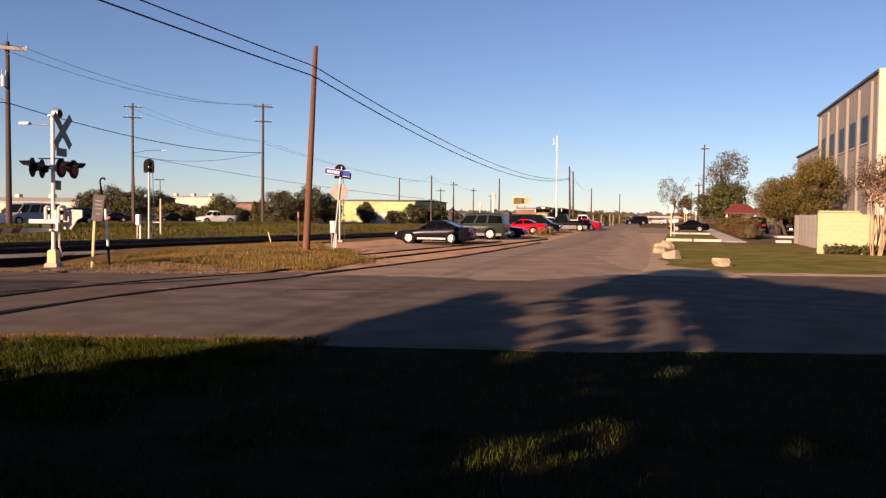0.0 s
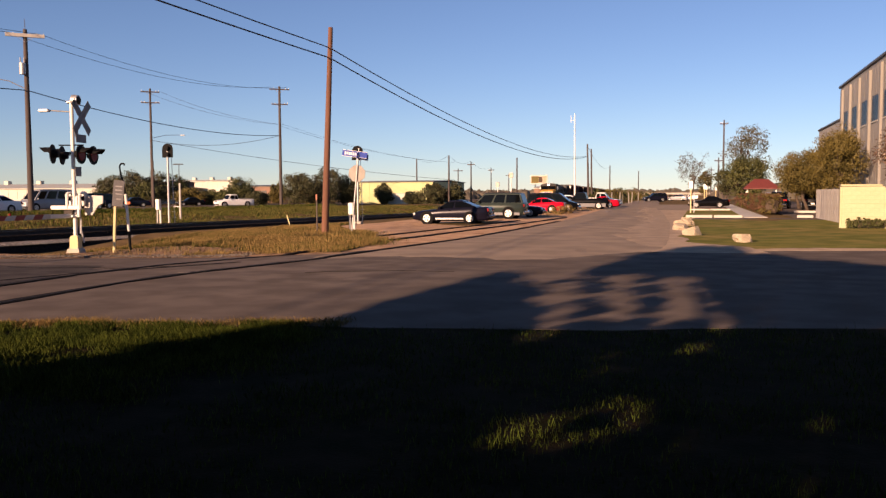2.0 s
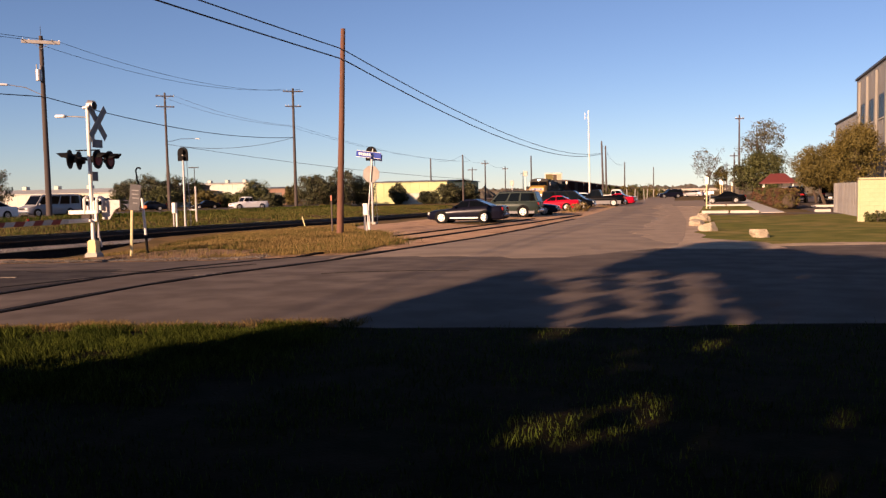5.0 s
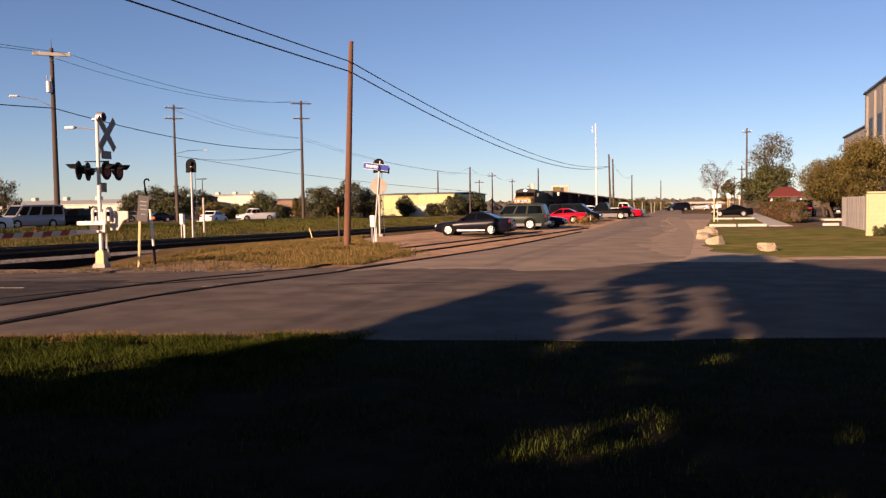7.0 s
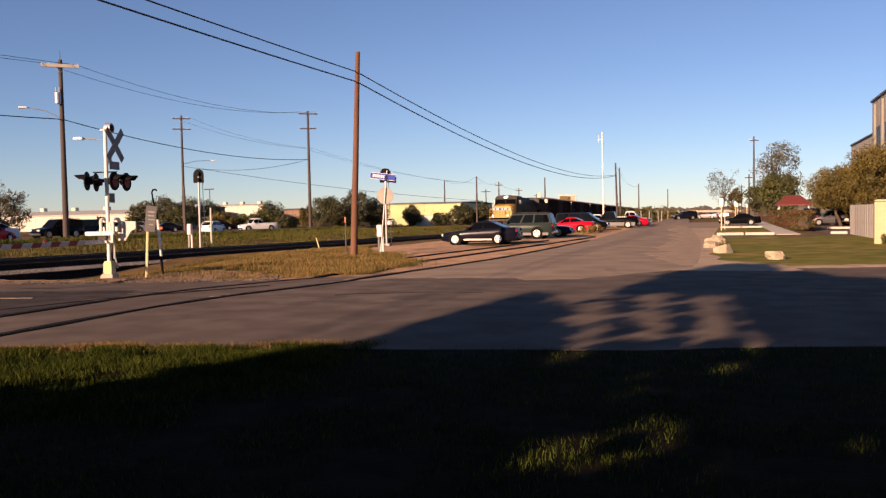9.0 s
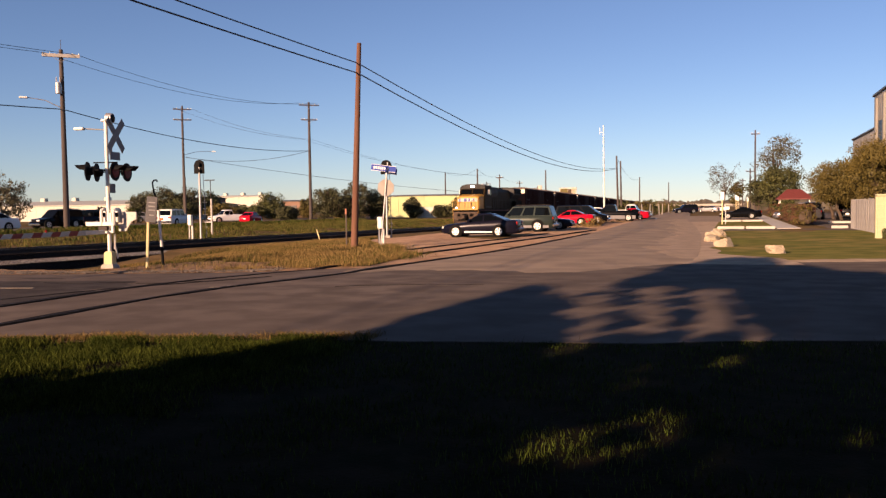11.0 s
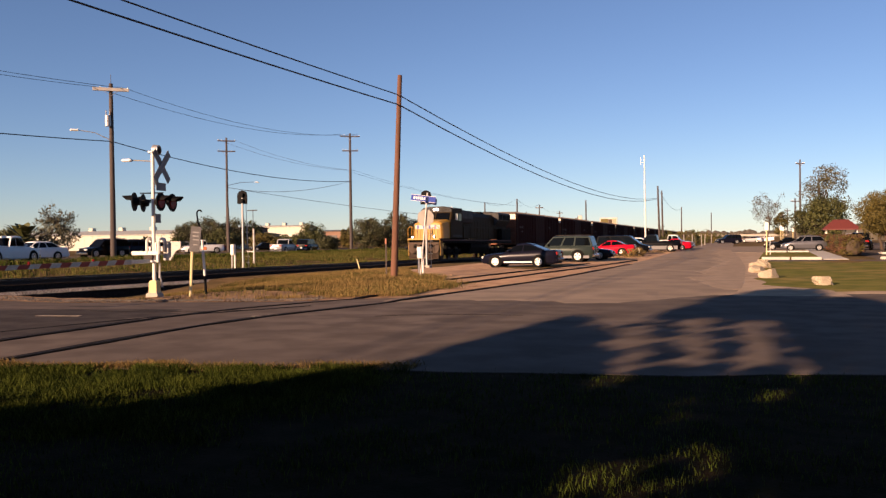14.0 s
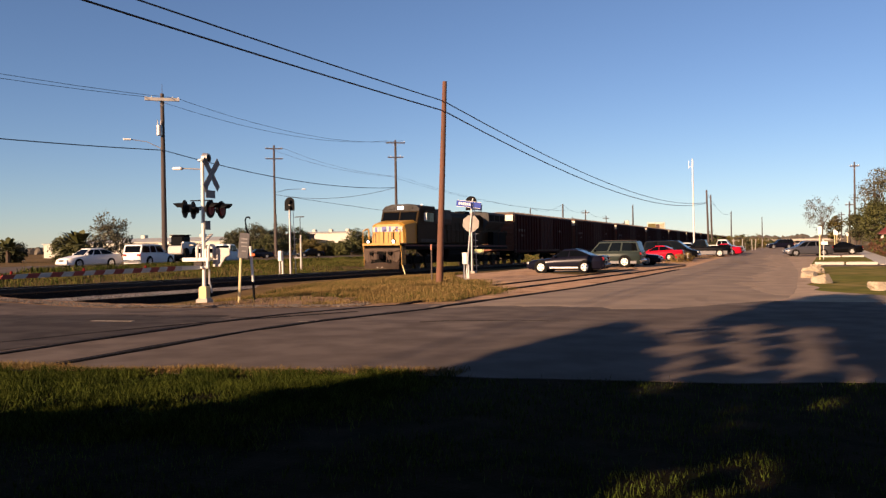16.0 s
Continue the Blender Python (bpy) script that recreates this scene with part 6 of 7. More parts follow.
def boxcar():
    t = thing("boxcar", "rust-brown ribbed freight boxcar with pale end panels", "boxcar", "boxcars of the train")
    bm = B()
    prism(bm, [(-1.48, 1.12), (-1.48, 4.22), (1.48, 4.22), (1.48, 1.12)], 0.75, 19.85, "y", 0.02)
    body = part("body", bm, M_BOX_SHADED, t)
    bm = B()
    prism(bm, [(-1.52, 4.2), (-1.45, 4.3), (0, 4.43), (1.45, 4.3), (1.52, 4.2)], 0.7, 19.9, "y", 0.01)
    roof = part("roof", bm, M_BOX_ROOF, t, "weathered pale metal roof")
    for k in range(14):
        part("roof_seam", box(B(), (0, 1.4 + 1.37 * k, 4.37), (2.7, 0.07, 0.14), 0.01), M_BOX_ROOF, roof)
    rib = mesh_of("rib", box(B(), (0, 0, 2.68), (0.09, 0.11, 3.0), 0.012), M_BOX_SHADED)
    for s in (-1, 1):
        for k in range(24):
            y = 1.0 + 0.807 * k
            if not 8.2 < y < 12.4:
                shared("rib", rib, body, pose(s * 1.51, y, 0))
        door = part("door", box(B(), (s * 1.53, 10.3, 2.65), (0.08, 3.9, 2.9), 0.015), M_BOX_SHADED, t, "brown sliding plug door")
        for y in (8.9, 9.8, 10.8, 11.7):
            part("lock_rod", rod(B(), (s * 1.59, y, 1.25), (s * 1.59, y, 4.05), 0.025, n=6), M_GRIME, door)
        part("door_rail", box(B(), (s * 1.55, 11.0, 1.16), (0.12, 7.4, 0.1), 0.01), M_GRIME, t)
        part("side_sill", box(B(), (s * 1.49, 10.3, 1.08), (0.1, 19.0, 0.22), 0.015), M_BOX_SHADED, t)
        for y0 in (0.95, 19.6):
            part("ladder_rail", rod(B(), (s * 1.6, y0 - 0.2, 0.7), (s * 1.6, y0 - 0.2, 4.2), 0.02, n=6), M_GRIME, t)
            part("ladder_rail", rod(B(), (s * 1.6, y0 + 0.2, 0.7), (s * 1.6, y0 + 0.2, 4.2), 0.02, n=6), M_GRIME, t)
            for k in range(8):
                part("rung", rod(B(), (s * 1.6, y0 - 0.2, 0.8 + 0.42 * k), (s * 1.6, y0 + 0.2, 0.8 + 0.42 * k), 0.016, n=6), M_GRIME, t)
        # faded lettering and tags, not legible
        for y, z, w, h in ((3.0, 2.9, 1.6, 0.22), (3.2, 2.45, 1.0, 0.16), (15.2, 3.0, 1.2, 0.2)):
            part("letter_bar", box(B(), (s * 1.486, y, z), (0.012, w, h)), M_GRAFFITI, body)
    for y, s in ((0.74, -1), (19.86, 1)):
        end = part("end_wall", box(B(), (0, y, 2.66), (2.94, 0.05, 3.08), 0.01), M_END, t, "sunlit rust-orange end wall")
        for k in range(6):
            part("corrugation", rod(B(), (-1.3, y + s * 0.03, 1.5 + 0.38 * k), (1.3, y + s * 0.03, 1.5 + 0.38 * k), 0.07, 0.07, 8), M_END, end)
        part("end_panel", box(B(), (0, y + s * 0.05, 3.92), (2.9, 0.06, 0.5), 0.01), M_PANEL, end, "pale upper end panel")
        part("brake_wheel", rod(B(), (0.7, y + s * 0.2, 2.6), (0.7, y + s * 0.25, 2.6), 0.26, 0.26, 14), M_GRIME, end)
        part("coupler", box(B(), (0, y + s * 0.4, 0.9), (0.3, 0.8, 0.3), 0.04), M_GRIME, t)
    part("centre_sill", box(B(), (0, 10.3, 0.98), (0.5, 19.2, 0.34), 0.02), M_UNDER, t)
    part("brake_gear", rod(B(), (0.6, 8.0, 0.9), (0.6, 9.2, 0.9), 0.2), M_UNDER, t)
    truck(t, 3.2, 2, 1.75, 0.46, None)
    truck(t, 17.4, 2, 1.75, 0.46, None)
    return t


LOCO = locomotive()
LOCO.scale = (1, 1, 1.055)
BOXCARS = [boxcar()]
BOXCARS[0].scale = (1, 1, 1.085)
for _ in range(8):
    BOXCARS.append(copy_thing(BOXCARS[0], Matrix()))

# ---- office building, wall, fence, hedge on the east side ----
def office():
    x0, y0, y1, h = 13.0, 64.2, 90.4, 11.9
    t = thing("office_building", "tan metal-clad office building with dark upper windows", "building", kind="")
    wall = part("wall", box(B(), (x0 + 11, (y0 + y1) / 2, h / 2), (22, y1 - y0, h), 0.03), M_SIDING, t, "tan vertical metal siding")
    wing = part("wing", box(B(), (x0 + 11.1, (y1 + 106) / 2, 4.4), (22, 106 - y1, 8.8), 0.03), M_SIDING, t, "lower tan wing")
    part("parapet", box(B(), (x0 + 11, (y0 + y1) / 2, h + 0.06), (22.3, y1 - y0 + 0.3, 0.22), 0.03), M_LOCO_TRIM, t, "dark roof edge flashing")
    part("parapet", box(B(), (x0 + 11.1, (y1 + 106) / 2, 8.88), (22.3, 106 - y1, 0.18), 0.03), M_LOCO_TRIM, t, "dark roof edge flashing")
    seam = mesh_of("siding_rib", box(B(), (0, 0, h / 2 - 0.1), (0.05, 0.06, h - 0.3)), M_SIDING)
    seam_low = mesh_of("siding_rib", box(B(), (0, 0, 4.3), (0.05, 0.07, 8.6)), M_SIDING)
    k = y0 + 0.35
    while k < y1 - 0.1:
        shared("siding_rib", seam, wall, pose(x0 + 0.012, k, 0))
        k += 0.62
    k = y1 + 0.4
    while k < 105.8:
        shared("siding_rib", seam_low, wing, pose(x0 + 0.112, k, 0))
        k += 0.6
    for yc in (66.0, 70.5, 75.0, 79.7, 84.3, 88.6):
        part("pilaster", box(B(), (x0 - 0.08, yc, h / 2 - 0.2), (0.22, 0.62, h - 0.4), 0.03), M_PILASTER, t, "pale vertical pilaster")
    for yc in (68.2, 72.8, 77.3, 82.0, 86.5):
        win = part("window", box(B(), (x0 - 0.005, yc, 8.3), (0.05, 2.7, 2.05), 0.01), M_LOCO_TRIM, t, "dark framed upper window")
        for q in (-0.86, 0, 0.86):
            part("pane", box(B(), (x0 - 0.03, yc + q, 8.3), (0.014, 0.76, 1.85)), M_GLASS_DARK, win)
        part("sill", box(B(), (x0 - 0.04, yc, 7.24), (0.1, 2.8, 0.08)), M_SIDING_EDGE, win)
    # sunlit south front
    part("corner_column", box(B(), (x0 + 0.24, y0 - 0.18, h / 2 + 0.1), (0.55, 0.42, h + 0.2), 0.03), M_CREAM, t, "cream corner column")
    for z in (3.6, 9.8):
        part("band", box(B(), (x0 + 11.5, y0 - 0.12, z), (20.8, 0.26, 0.5), 0.03), M_LOCO_TRIM, t)
    part("south_front", box(B(), (x0 + 11.6, y0 - 0.06, h / 2), (20.7, 0.16, h - 0.2), 0.02), M_SIDING, t, "tan south front")
    for yc, z in ((67.4, 4.4),):
        lamp = part("wall_lamp", box(B(), (x0 - 0.3, yc, z), (0.5, 0.2, 0.22), 0.04), M_WHITE_SIGN, t, "white wall lamp")
        part("arm", box(B(), (x0 - 0.06, yc, z - 0.1), (0.12, 0.12, 0.3)), M_WHITE_SIGN, lamp)


M_LOCO_TRIM = mat("dark_bronze_trim", (0.06, 0.055, 0.05), rough=0.5, bump=0.0)
M_PILASTER = mat("pale_pilaster", (0.225, 0.212, 0.19), (0.18, 0.17, 0.152), scale=0.5, fine=10, rough=0.6, bump=0.05)
M_CREAM = mat("cream_render", (0.504, 0.475, 0.403), (0.432, 0.403, 0.338), scale=0.6, fine=12)
office()

# wooden fence
fence = thing("fence", "weathered grey board fence running from the yellow wall", "fence")
for s in (0.5, 1.6):
    part("fence_rail", box(B(), (7.46, 52.1, s), (0.05, 16.9, 0.09)), M_FENCE, fence)
for k in range(8):
    part("fence_post", box(B(), (7.5, 43.8 + 2.38 * k, 0.95), (0.1, 0.1, 1.95), 0.01), M_FENCE, fence)
board_me = mesh_of("fence_board", box(B(), (0, 0, 0.98), (0.022, 0.142, 1.88), 0.004), M_FENCE)
y = 43.75
while y < 60.5:
    shared("fence_board", board_me, fence, pose(7.42 + random.uniform(-0.008, 0.008), y, random.uniform(-0.03, 0.03), random.uniform(-0.7, 0.7)))
    y += 0.155

# yellow block wall, block by block
yard_wall = thing("wall_yard", "pale yellow painted block wall with a taller end pier", "wall", kind="structure")
part("core", box(B(), (12.2, 43.45, 0.93), (11.5, 0.222, 1.86)), M_WALL_YELLOW, yard_wall)
part("core", box(B(), (7.26, 43.46, 1.0), (1.66, 0.244, 2.0)), M_WALL_YELLOW, yard_wall)
part("cap", box(B(), (7.26, 43.5, 2.06), (1.78, 0.36, 0.09), 0.015), M_WALL_YELLOW, yard_wall, "projecting cap stone")
part("cap", box(B(), (13.1, 43.5, 1.9), (9.9, 0.32, 0.07), 0.015), M_WALL_YELLOW, yard_wall, "projecting cap stone")
blk = mesh_of("block", box(B(), (0, 0, 0), (0.396, 0.10, 0.197), 0.004), M_WALL_YELLOW)
blk_half = mesh_of("block", box(B(), (0, 0, 0), (0.196, 0.10, 0.197), 0.004), M_WALL_YELLOW)
for row in range(10):
    z = 0.1 + 0.2 * row
    x = 6.44
    first = row % 2
    while x < 14.6 and not (row == 9 and x > 8.0):
        w = 0.2 if first else 0.4
        shared("block", blk_half if first else blk, yard_wall, pose(x + w / 2, 43.385 - random.uniform(0, 0.006), z))
        x += w
        first = 0
for row in range(10):
    shared("block", blk_half, yard_wall, pose(6.40, 43.5, 0.1 + 0.2 * row, 0, 0, 90))


def boulder(x, y, s, label, seed):
    bm = B()
    bmesh.ops.create_icosphere(bm, subdivisions=4, radius=1.0)
    for v in bm.verts:
        p = v.co.copy()
        k = 1 + 0.34 * noise.noise(p * 1.1 + Vector((seed, 0, 0))) + 0.20 * noise.noise(p * 2.6 + Vector((0, seed, 0))) + 0.09 * noise.noise(p * 7 + Vector((0, 0, seed)))
        q = p * k
        # broken faces
        for n, d in ((Vector((0.3, -0.9, 0.3)), 0.72), (Vector((-0.8, -0.3, 0.5)), 0.7), (Vector((0.1, 0.1, 1)), 0.6), (Vector((0.85, -0.4, 0.2)), 0.78)):
            n = (n + Vector((0.3 * math.sin(seed * 3), 0.2 * math.cos(seed * 5), 0))).normalized()
            over = q.dot(n) - d
            if over > 0:
                q -= n * over * 0.95
        v.co = Vector((q.x * s[0], q.y * s[1], q.z * s[2]))
    solid("boulder", bm, M_STONE, label, "boulder", "limestone boulders", m=pose(x, y, s[2] * 0.42 + 0.03, 0, 0, seed * 40), smooth=False)


boulder(-0.25, 34.9, (0.36, 0.33, 0.32), "pale limestone boulder at the lawn's corner", 1.3)
boulder(1.45, 30.3, (0.35, 0.32, 0.28), "rounded tan limestone boulder on the lawn", 2.1)
boulder(-0.8, 39.6, (0.38, 0.33, 0.28), "pale limestone boulder beside the road", 3.7)
boulder(-0.75, 45.4, (0.48, 0.4, 0.32), "flat pale limestone boulder beside the road", 4.4)
boulder(-0.75, 51.5, (0.4, 0.35, 0.26), "small pale limestone boulder beside the road", 5.9)


# ---- plants ----
M_LEAF_GREY = mat("sparse_grey_green_leaves", (0.090, 0.084, 0.046), (0.058, 0.056, 0.030), island=0.4, bump=0, rough=0.8)


def leaf_cloud(name, parent, clumps, per, leaf, material, label="", seed=1, flat=0.0, kind=""):
    """Small bent leaf pairs scattered round clump centres (x, y, z, radius)."""
    rng = np.random.default_rng(seed)
    c = np.repeat(np.array(clumps, float), per, axis=0)
    n = len(c)
    d = rng.normal(size=(n, 3))
    d /= np.linalg.norm(d, axis=1)[:, None]
    p = c[:, :3] + d * c[:, 3:4] * rng.uniform(0.35, 1.0, (n, 1)) ** 0.6 * np.array([1, 1, 0.8])
    u = rng.normal(size=(n, 3))
    u /= np.linalg.norm(u, axis=1)[:, None]
    w = np.cross(u, d)
    w /= np.linalg.norm(w, axis=1)[:, None] + 1e-9
    s = leaf * rng.uniform(0.6, 1.4, (n, 1))
    quad = np.stack([p - u * s, p + w * s * 0.45, p + u * s, p - w * s * 0.45], 1).reshape(-1, 3)
    ids = np.arange(n * 4).reshape(-1, 4)
    me = bpy.data.meshes.new(name)
    me.from_pydata(quad.tolist(), [], ids.tolist())
    me.materials.append(material)
    ob = new(name, me)
    ob.parent = parent
    return tagged(ob, label, kind=kind)


def branch(bm, a, b, r0, r1, rng, bend=0.12, n=3):
    pts = [Vector(a)]
    d = Vector(b) - Vector(a)
    for k in range(1, n):
        pts.append(Vector(a) + d * k / n + Vector(rng.normal(size=3)) * bend * d.length / n)
    pts.append(Vector(b))
    for k in range(n):
        rod(bm, pts[k], pts[k + 1], r0 + (r1 - r0) * k / n, r0 + (r1 - r0) * (k + 1) / n, 7, caps=False)
    return pts


def tree(x, y, h, w, material, label, seed, base=0.3, clumps=60, per=40, leaf=0.13, trunk=0.16, stems=1, bark=None, depth=None, z=0.0, name="tree", sparse=0.0, shape=None):
    rng = np.random.default_rng(seed)
    t = thing(name, label, "tree" if name == "tree" else "shrub", m=pose(x, y, z))
    depth = depth or w
    bm, cl = B(), []
    lo = h * base
    while len(cl) < clumps:
        q = rng.uniform(-1, 1, 3)
        if q @ q > 1 or (q @ q < 0.25 and rng.uniform() < 0.7):
            continue
        lump = 0.78 + 0.32 * noise.noise((q[0] * 1.7 + seed, q[1] * 1.7, q[2] * 1.7))
        px_, py_, pz_ = q[0] * w / 2 * lump, q[1] * depth / 2 * lump, lo + (h - lo) * (0.5 + 0.5 * q[2] * (lump + 0.12))
        if shape and not shape(px_, pz_):
            continue
        cl.append((px_, py_, pz_, 0.09 * (w + h) * rng.uniform(0.5, 1.1) * (1 - 0.4 * sparse)))
    fork = h * max(base, 0.18)
    for s in range(stems):
        off = Vector((rng.uniform(-1, 1), rng.uniform(-1, 1), 0)) * (0.25 * trunk if stems == 1 else 0.2)
        top = Vector((off.x * 2.2 + rng.uniform(-0.1, 0.1) * w, off.y * 2.2, fork + 0.15 * h))
        branch(bm, off, top, trunk, trunk * 0.6, rng, 0.08, 4)
        for c in cl[s::stems][:: max(1, len(cl) // (14 * stems))]:
            branch(bm, top * rng.uniform(0.85, 1.0), c[:3], trunk * 0.42, 0.02, rng)
    part("trunk", bm, bark or M_BARK, t, smooth=True)
    if sparse > 0:
        tw = B()
        for c in cl:
            for _ in range(11 if sparse > 0.9 else 5):
                e = Vector(c[:3]) + Vector(rng.normal(size=3)) * c[3] * 1.1
                if (e - Vector(c[:3])).length < 1.6 * c[3]:
                    rod(tw, c[:3], e, 0.022, 0.008, 4, caps=False)
        tagged(part("twig_spray", tw, M_TWIG, t), "bare grey twigs", kind="stuff")
    if per:
        leaf_cloud("crown", t, cl, per, leaf, material, seed=seed)
    return t


# trees by the office, golden and russet in autumn
tree(10.6, 73.0, 6.6, 4.3, M_LEAF_GOLD, "golden-green young oak beside the office building", 11, clumps=100, per=170, leaf=0.08, base=0.3)
tree(10.0, 88.0, 5.7, 7.0, M_LEAF_GOLD, "golden broad-crowned tree over parked cars", 12, clumps=160, per=170, leaf=0.085, base=0.30)
tree(12.6, 84.0, 5.8, 4.6, M_LEAF_GOLD, "golden broad-crowned tree over parked cars", 13, clumps=80, per=160, leaf=0.085, base=0.42)
tree(6.9, 139.0, 7.6, 8.4, M_LEAF_GREEN, "olive green tree behind the red-roofed shelter", 14, clumps=130, per=70, leaf=0.17, base=0.12)
tree(7.6, 150.0, 13.2, 8.8, M_LEAF_GREY, "tall airy grey-green tree against the sky", 15, clumps=80, per=34, leaf=0.19, base=0.3, trunk=0.3, sparse=0.7)
tree(10.2, 97.0, 4.2, 4.2, M_LEAF_GOLD, "low golden tree over the clipped hedge", 20, clumps=60, per=70, leaf=0.13, base=0.4)
tree(3.9, 141.0, 5.6, 4.4, M_LEAF_DARK, "dark green tree in front of a taller one", 16, clumps=55, per=45, leaf=0.18, base=0.2)
tree(-1.6, 170.0, 10.0, 8.5, M_LEAF_GREY, "nearly bare grey tree beside the far road", 17, clumps=70, per=10, leaf=0.16, base=0.3, sparse=1.0)
tree(0.9, 172.0, 6.3, 3.2, M_LEAF_GOLD, "small brown-leaved tree beside the far road", 18, clumps=36, per=36, leaf=0.2, base=0.2)
tree(8.7, 42.4, 4.6, 2.9, M_LEAF_RED, "russet crape myrtle with several pale trunks", 19, clumps=46, per=36, leaf=0.06, base=0.45, trunk=0.038, stems=8, bark=M_PALE_BARK, sparse=0.4)
for k, (x, w) in enumerate(((6.75, 0.6), (7.1, 0.75), (7.5, 0.65), (7.85, 0.8), (8.25, 0.7), (8.6, 0.75), (9.0, 0.6))):
    tree(x, 42.9, 0.5, w, M_LEAF_GREEN, "low dark green shrub at the foot of the wall", 30 + k, clumps=20, per=60, leaf=0.035, base=0.05, trunk=0.02, name="shrub", depth=0.5, z=0.04)
# clipped hedge in sections
for k in range(9):
    y = 68.5 + 5.6 * k
    t = thing("hedge", "clipped russet and green hedge beside the footpath", "hedge", "hedge sections", m=pose(5.3, y, 0.05))
    rng = np.random.default_rng(60 + k)
    part("stems", box(B(), (0, 2.7, 0.65), (0.9, 4.8, 1.1), 0.2), M_BARK, t)
    cl = [(rng.uniform(-0.75, 0.75), rng.uniform(0, 5.5), rng.uniform(0.2, 1.5), 0.26) for _ in range(230 if k < 3 else 80)]
    cut = 0.7 + 1.6 * (k % 2)
    for q, (mt, side) in enumerate((((M_LEAF_GOLD, M_LEAF_GREEN)[k % 2], [c for c in cl if c[1] < cut]), (M_HEDGE, [c for c in cl if c[1] >= cut]))):
        leaf_cloud("foliage", t, side, 36 if k < 3 else 26, 0.055 if k < 3 else 0.1, mt, "clipped russet leaves" if q else "clipped olive leaves", seed=70 + k)

# red-roofed shelter
t = thing("shelter", "open shelter with a faded red hipped metal roof", "shelter", m=pose(8.5, 130, 0) @ Matrix.Diagonal((0.8, 0.9, 0.97, 1)))
for u in (-2.4, 2.4):
    for v in (-1.6, 1.6):
        part("post", box(B(), (u, v, 1.2), (0.2, 0.2, 2.4)), M_STEEL_WHITE, t)
bm = B()
loft(bm, [[(-3.0, -2.2, 2.35), (3.0, -2.2, 2.35), (3.0, 2.2, 2.35), (-3.0, 2.2, 2.35)], [(-3.0, -2.2, 2.5), (3.0, -2.2, 2.5), (3.0, 2.2, 2.5), (-3.0, 2.2, 2.5)], [(-1.2, -0.2, 3.85), (1.2, -0.2, 3.85), (1.2, 0.2, 3.85), (-1.2, 0.2, 3.85)]])
part("roof", bm, M_RED_ROOF, t, "faded red roof")

# ---- west side beyond the highway ----
M_METAL_WHITE = mat("white_metal", (0.47, 0.46, 0.39), (0.40, 0.39, 0.33), scale=0.15, fine=2, rough=0.6, bump=0)
M_YELLOW_METAL = mat("yellow_metal_cladding", (0.40, 0.42, 0.20), (0.34, 0.355, 0.165), scale=0.2, fine=3, rough=0.6, bump=0)
M_BRICK_FAR = mat("far_brick", (0.215, 0.125, 0.088), (0.165, 0.095, 0.066), scale=0.3, fine=3, bump=0)


def shed(name, c, s, wall_m, roof_m, label, pitch=0.8, vents=0, doors=0, turn=0.0):
    """A long low industrial building; s: width, depth, eaves height."""
    t = thing(name, label, "building", m=pose(c[0], c[1], -0.3, 0, 0, turn))
    w, d, h = s
    wall = part("wall", box(B(), (0, 0, h / 2), (w, d, h)), wall_m, t)
    k = -w / 2 + 1.5
    while k < w / 2:
        part("cladding_seam", box(B(), (k, -d / 2 - 0.02, h / 2), (0.08, 0.06, h - 0.1)), wall_m, wall)
        k += max(2.0, w / 24)
    bm = B()
    prism(bm, [(-d / 2 - 0.3, h), (0, h + pitch), (d / 2 + 0.3, h), (d / 2 + 0.3, h + 0.15), (0, h + pitch + 0.15), (-d / 2 - 0.3, h + 0.15)], -w / 2 - 0.3, w / 2 + 0.3, "x")
    roof = part("roof", bm, roof_m, t)
    for q in range(vents):
        u = -w / 2 + w * (q + 0.5) / vents
        part("vent", box(B(), (u, 0, h + pitch + 0.5), (1.4, 1.4, 1.0), 0.1), M_METAL_WHITE, roof, "white roof vent")
    for q in range(doors):
        u = -w / 2 + w * (q + 0.5) / doors
        part("door", box(B(), (u, -d / 2 - 0.06, 1.6), (3.0, 0.1, 3.2)), M_LOCO_TRIM, t)
    return t


shed("warehouse", (-157, 176), (62, 40, 3.6), M_METAL_WHITE, M_METAL_WHITE, "long low white warehouse with roof vents", 1.3, vents=6)
shed("warehouse", (-170, 268), (22, 8, 6.9), M_METAL_WHITE, M_METAL_WHITE, "tall white industrial hall with three roof vents", 0.6, vents=3)
shed("brick_building", (-113, 205), (6, 6, 4.3), M_BRICK_FAR, M_LOCO_TRIM, "small red brick building with a pale awning", 0.3, doors=1)
shed("brick_building", (-139, 200), (9, 6, 5.4), M_BRICK_FAR, M_BRICK_FAR, "orange brick building among trees", 0.3)
shed("yellow_warehouse", (-61.5, 177), (17.6, 24, 4.6), M_YELLOW_METAL, M_LOCO_TRIM, "yellow metal warehouse with a dark roof edge", 0.35)
t = thing("storage_tank", "small white storage bin in front of the yellow warehouse", "container", m=pose(-58.4, 160, -0.3))
part("bin", box(B(), (0, 0, 1.1), (4.2, 2.4, 2.2), 0.1), M_METAL_WHITE, t)
part("lid", box(B(), (0, 0, 2.25), (4.3, 2.5, 0.12), 0.03), M_METAL_WHITE, t)
shed("workshop", (-38.5, 230), (9, 10, 3.4), M_BRICK_FAR, M_METAL_WHITE, "small red and white workshop far beyond the track", 0.6)

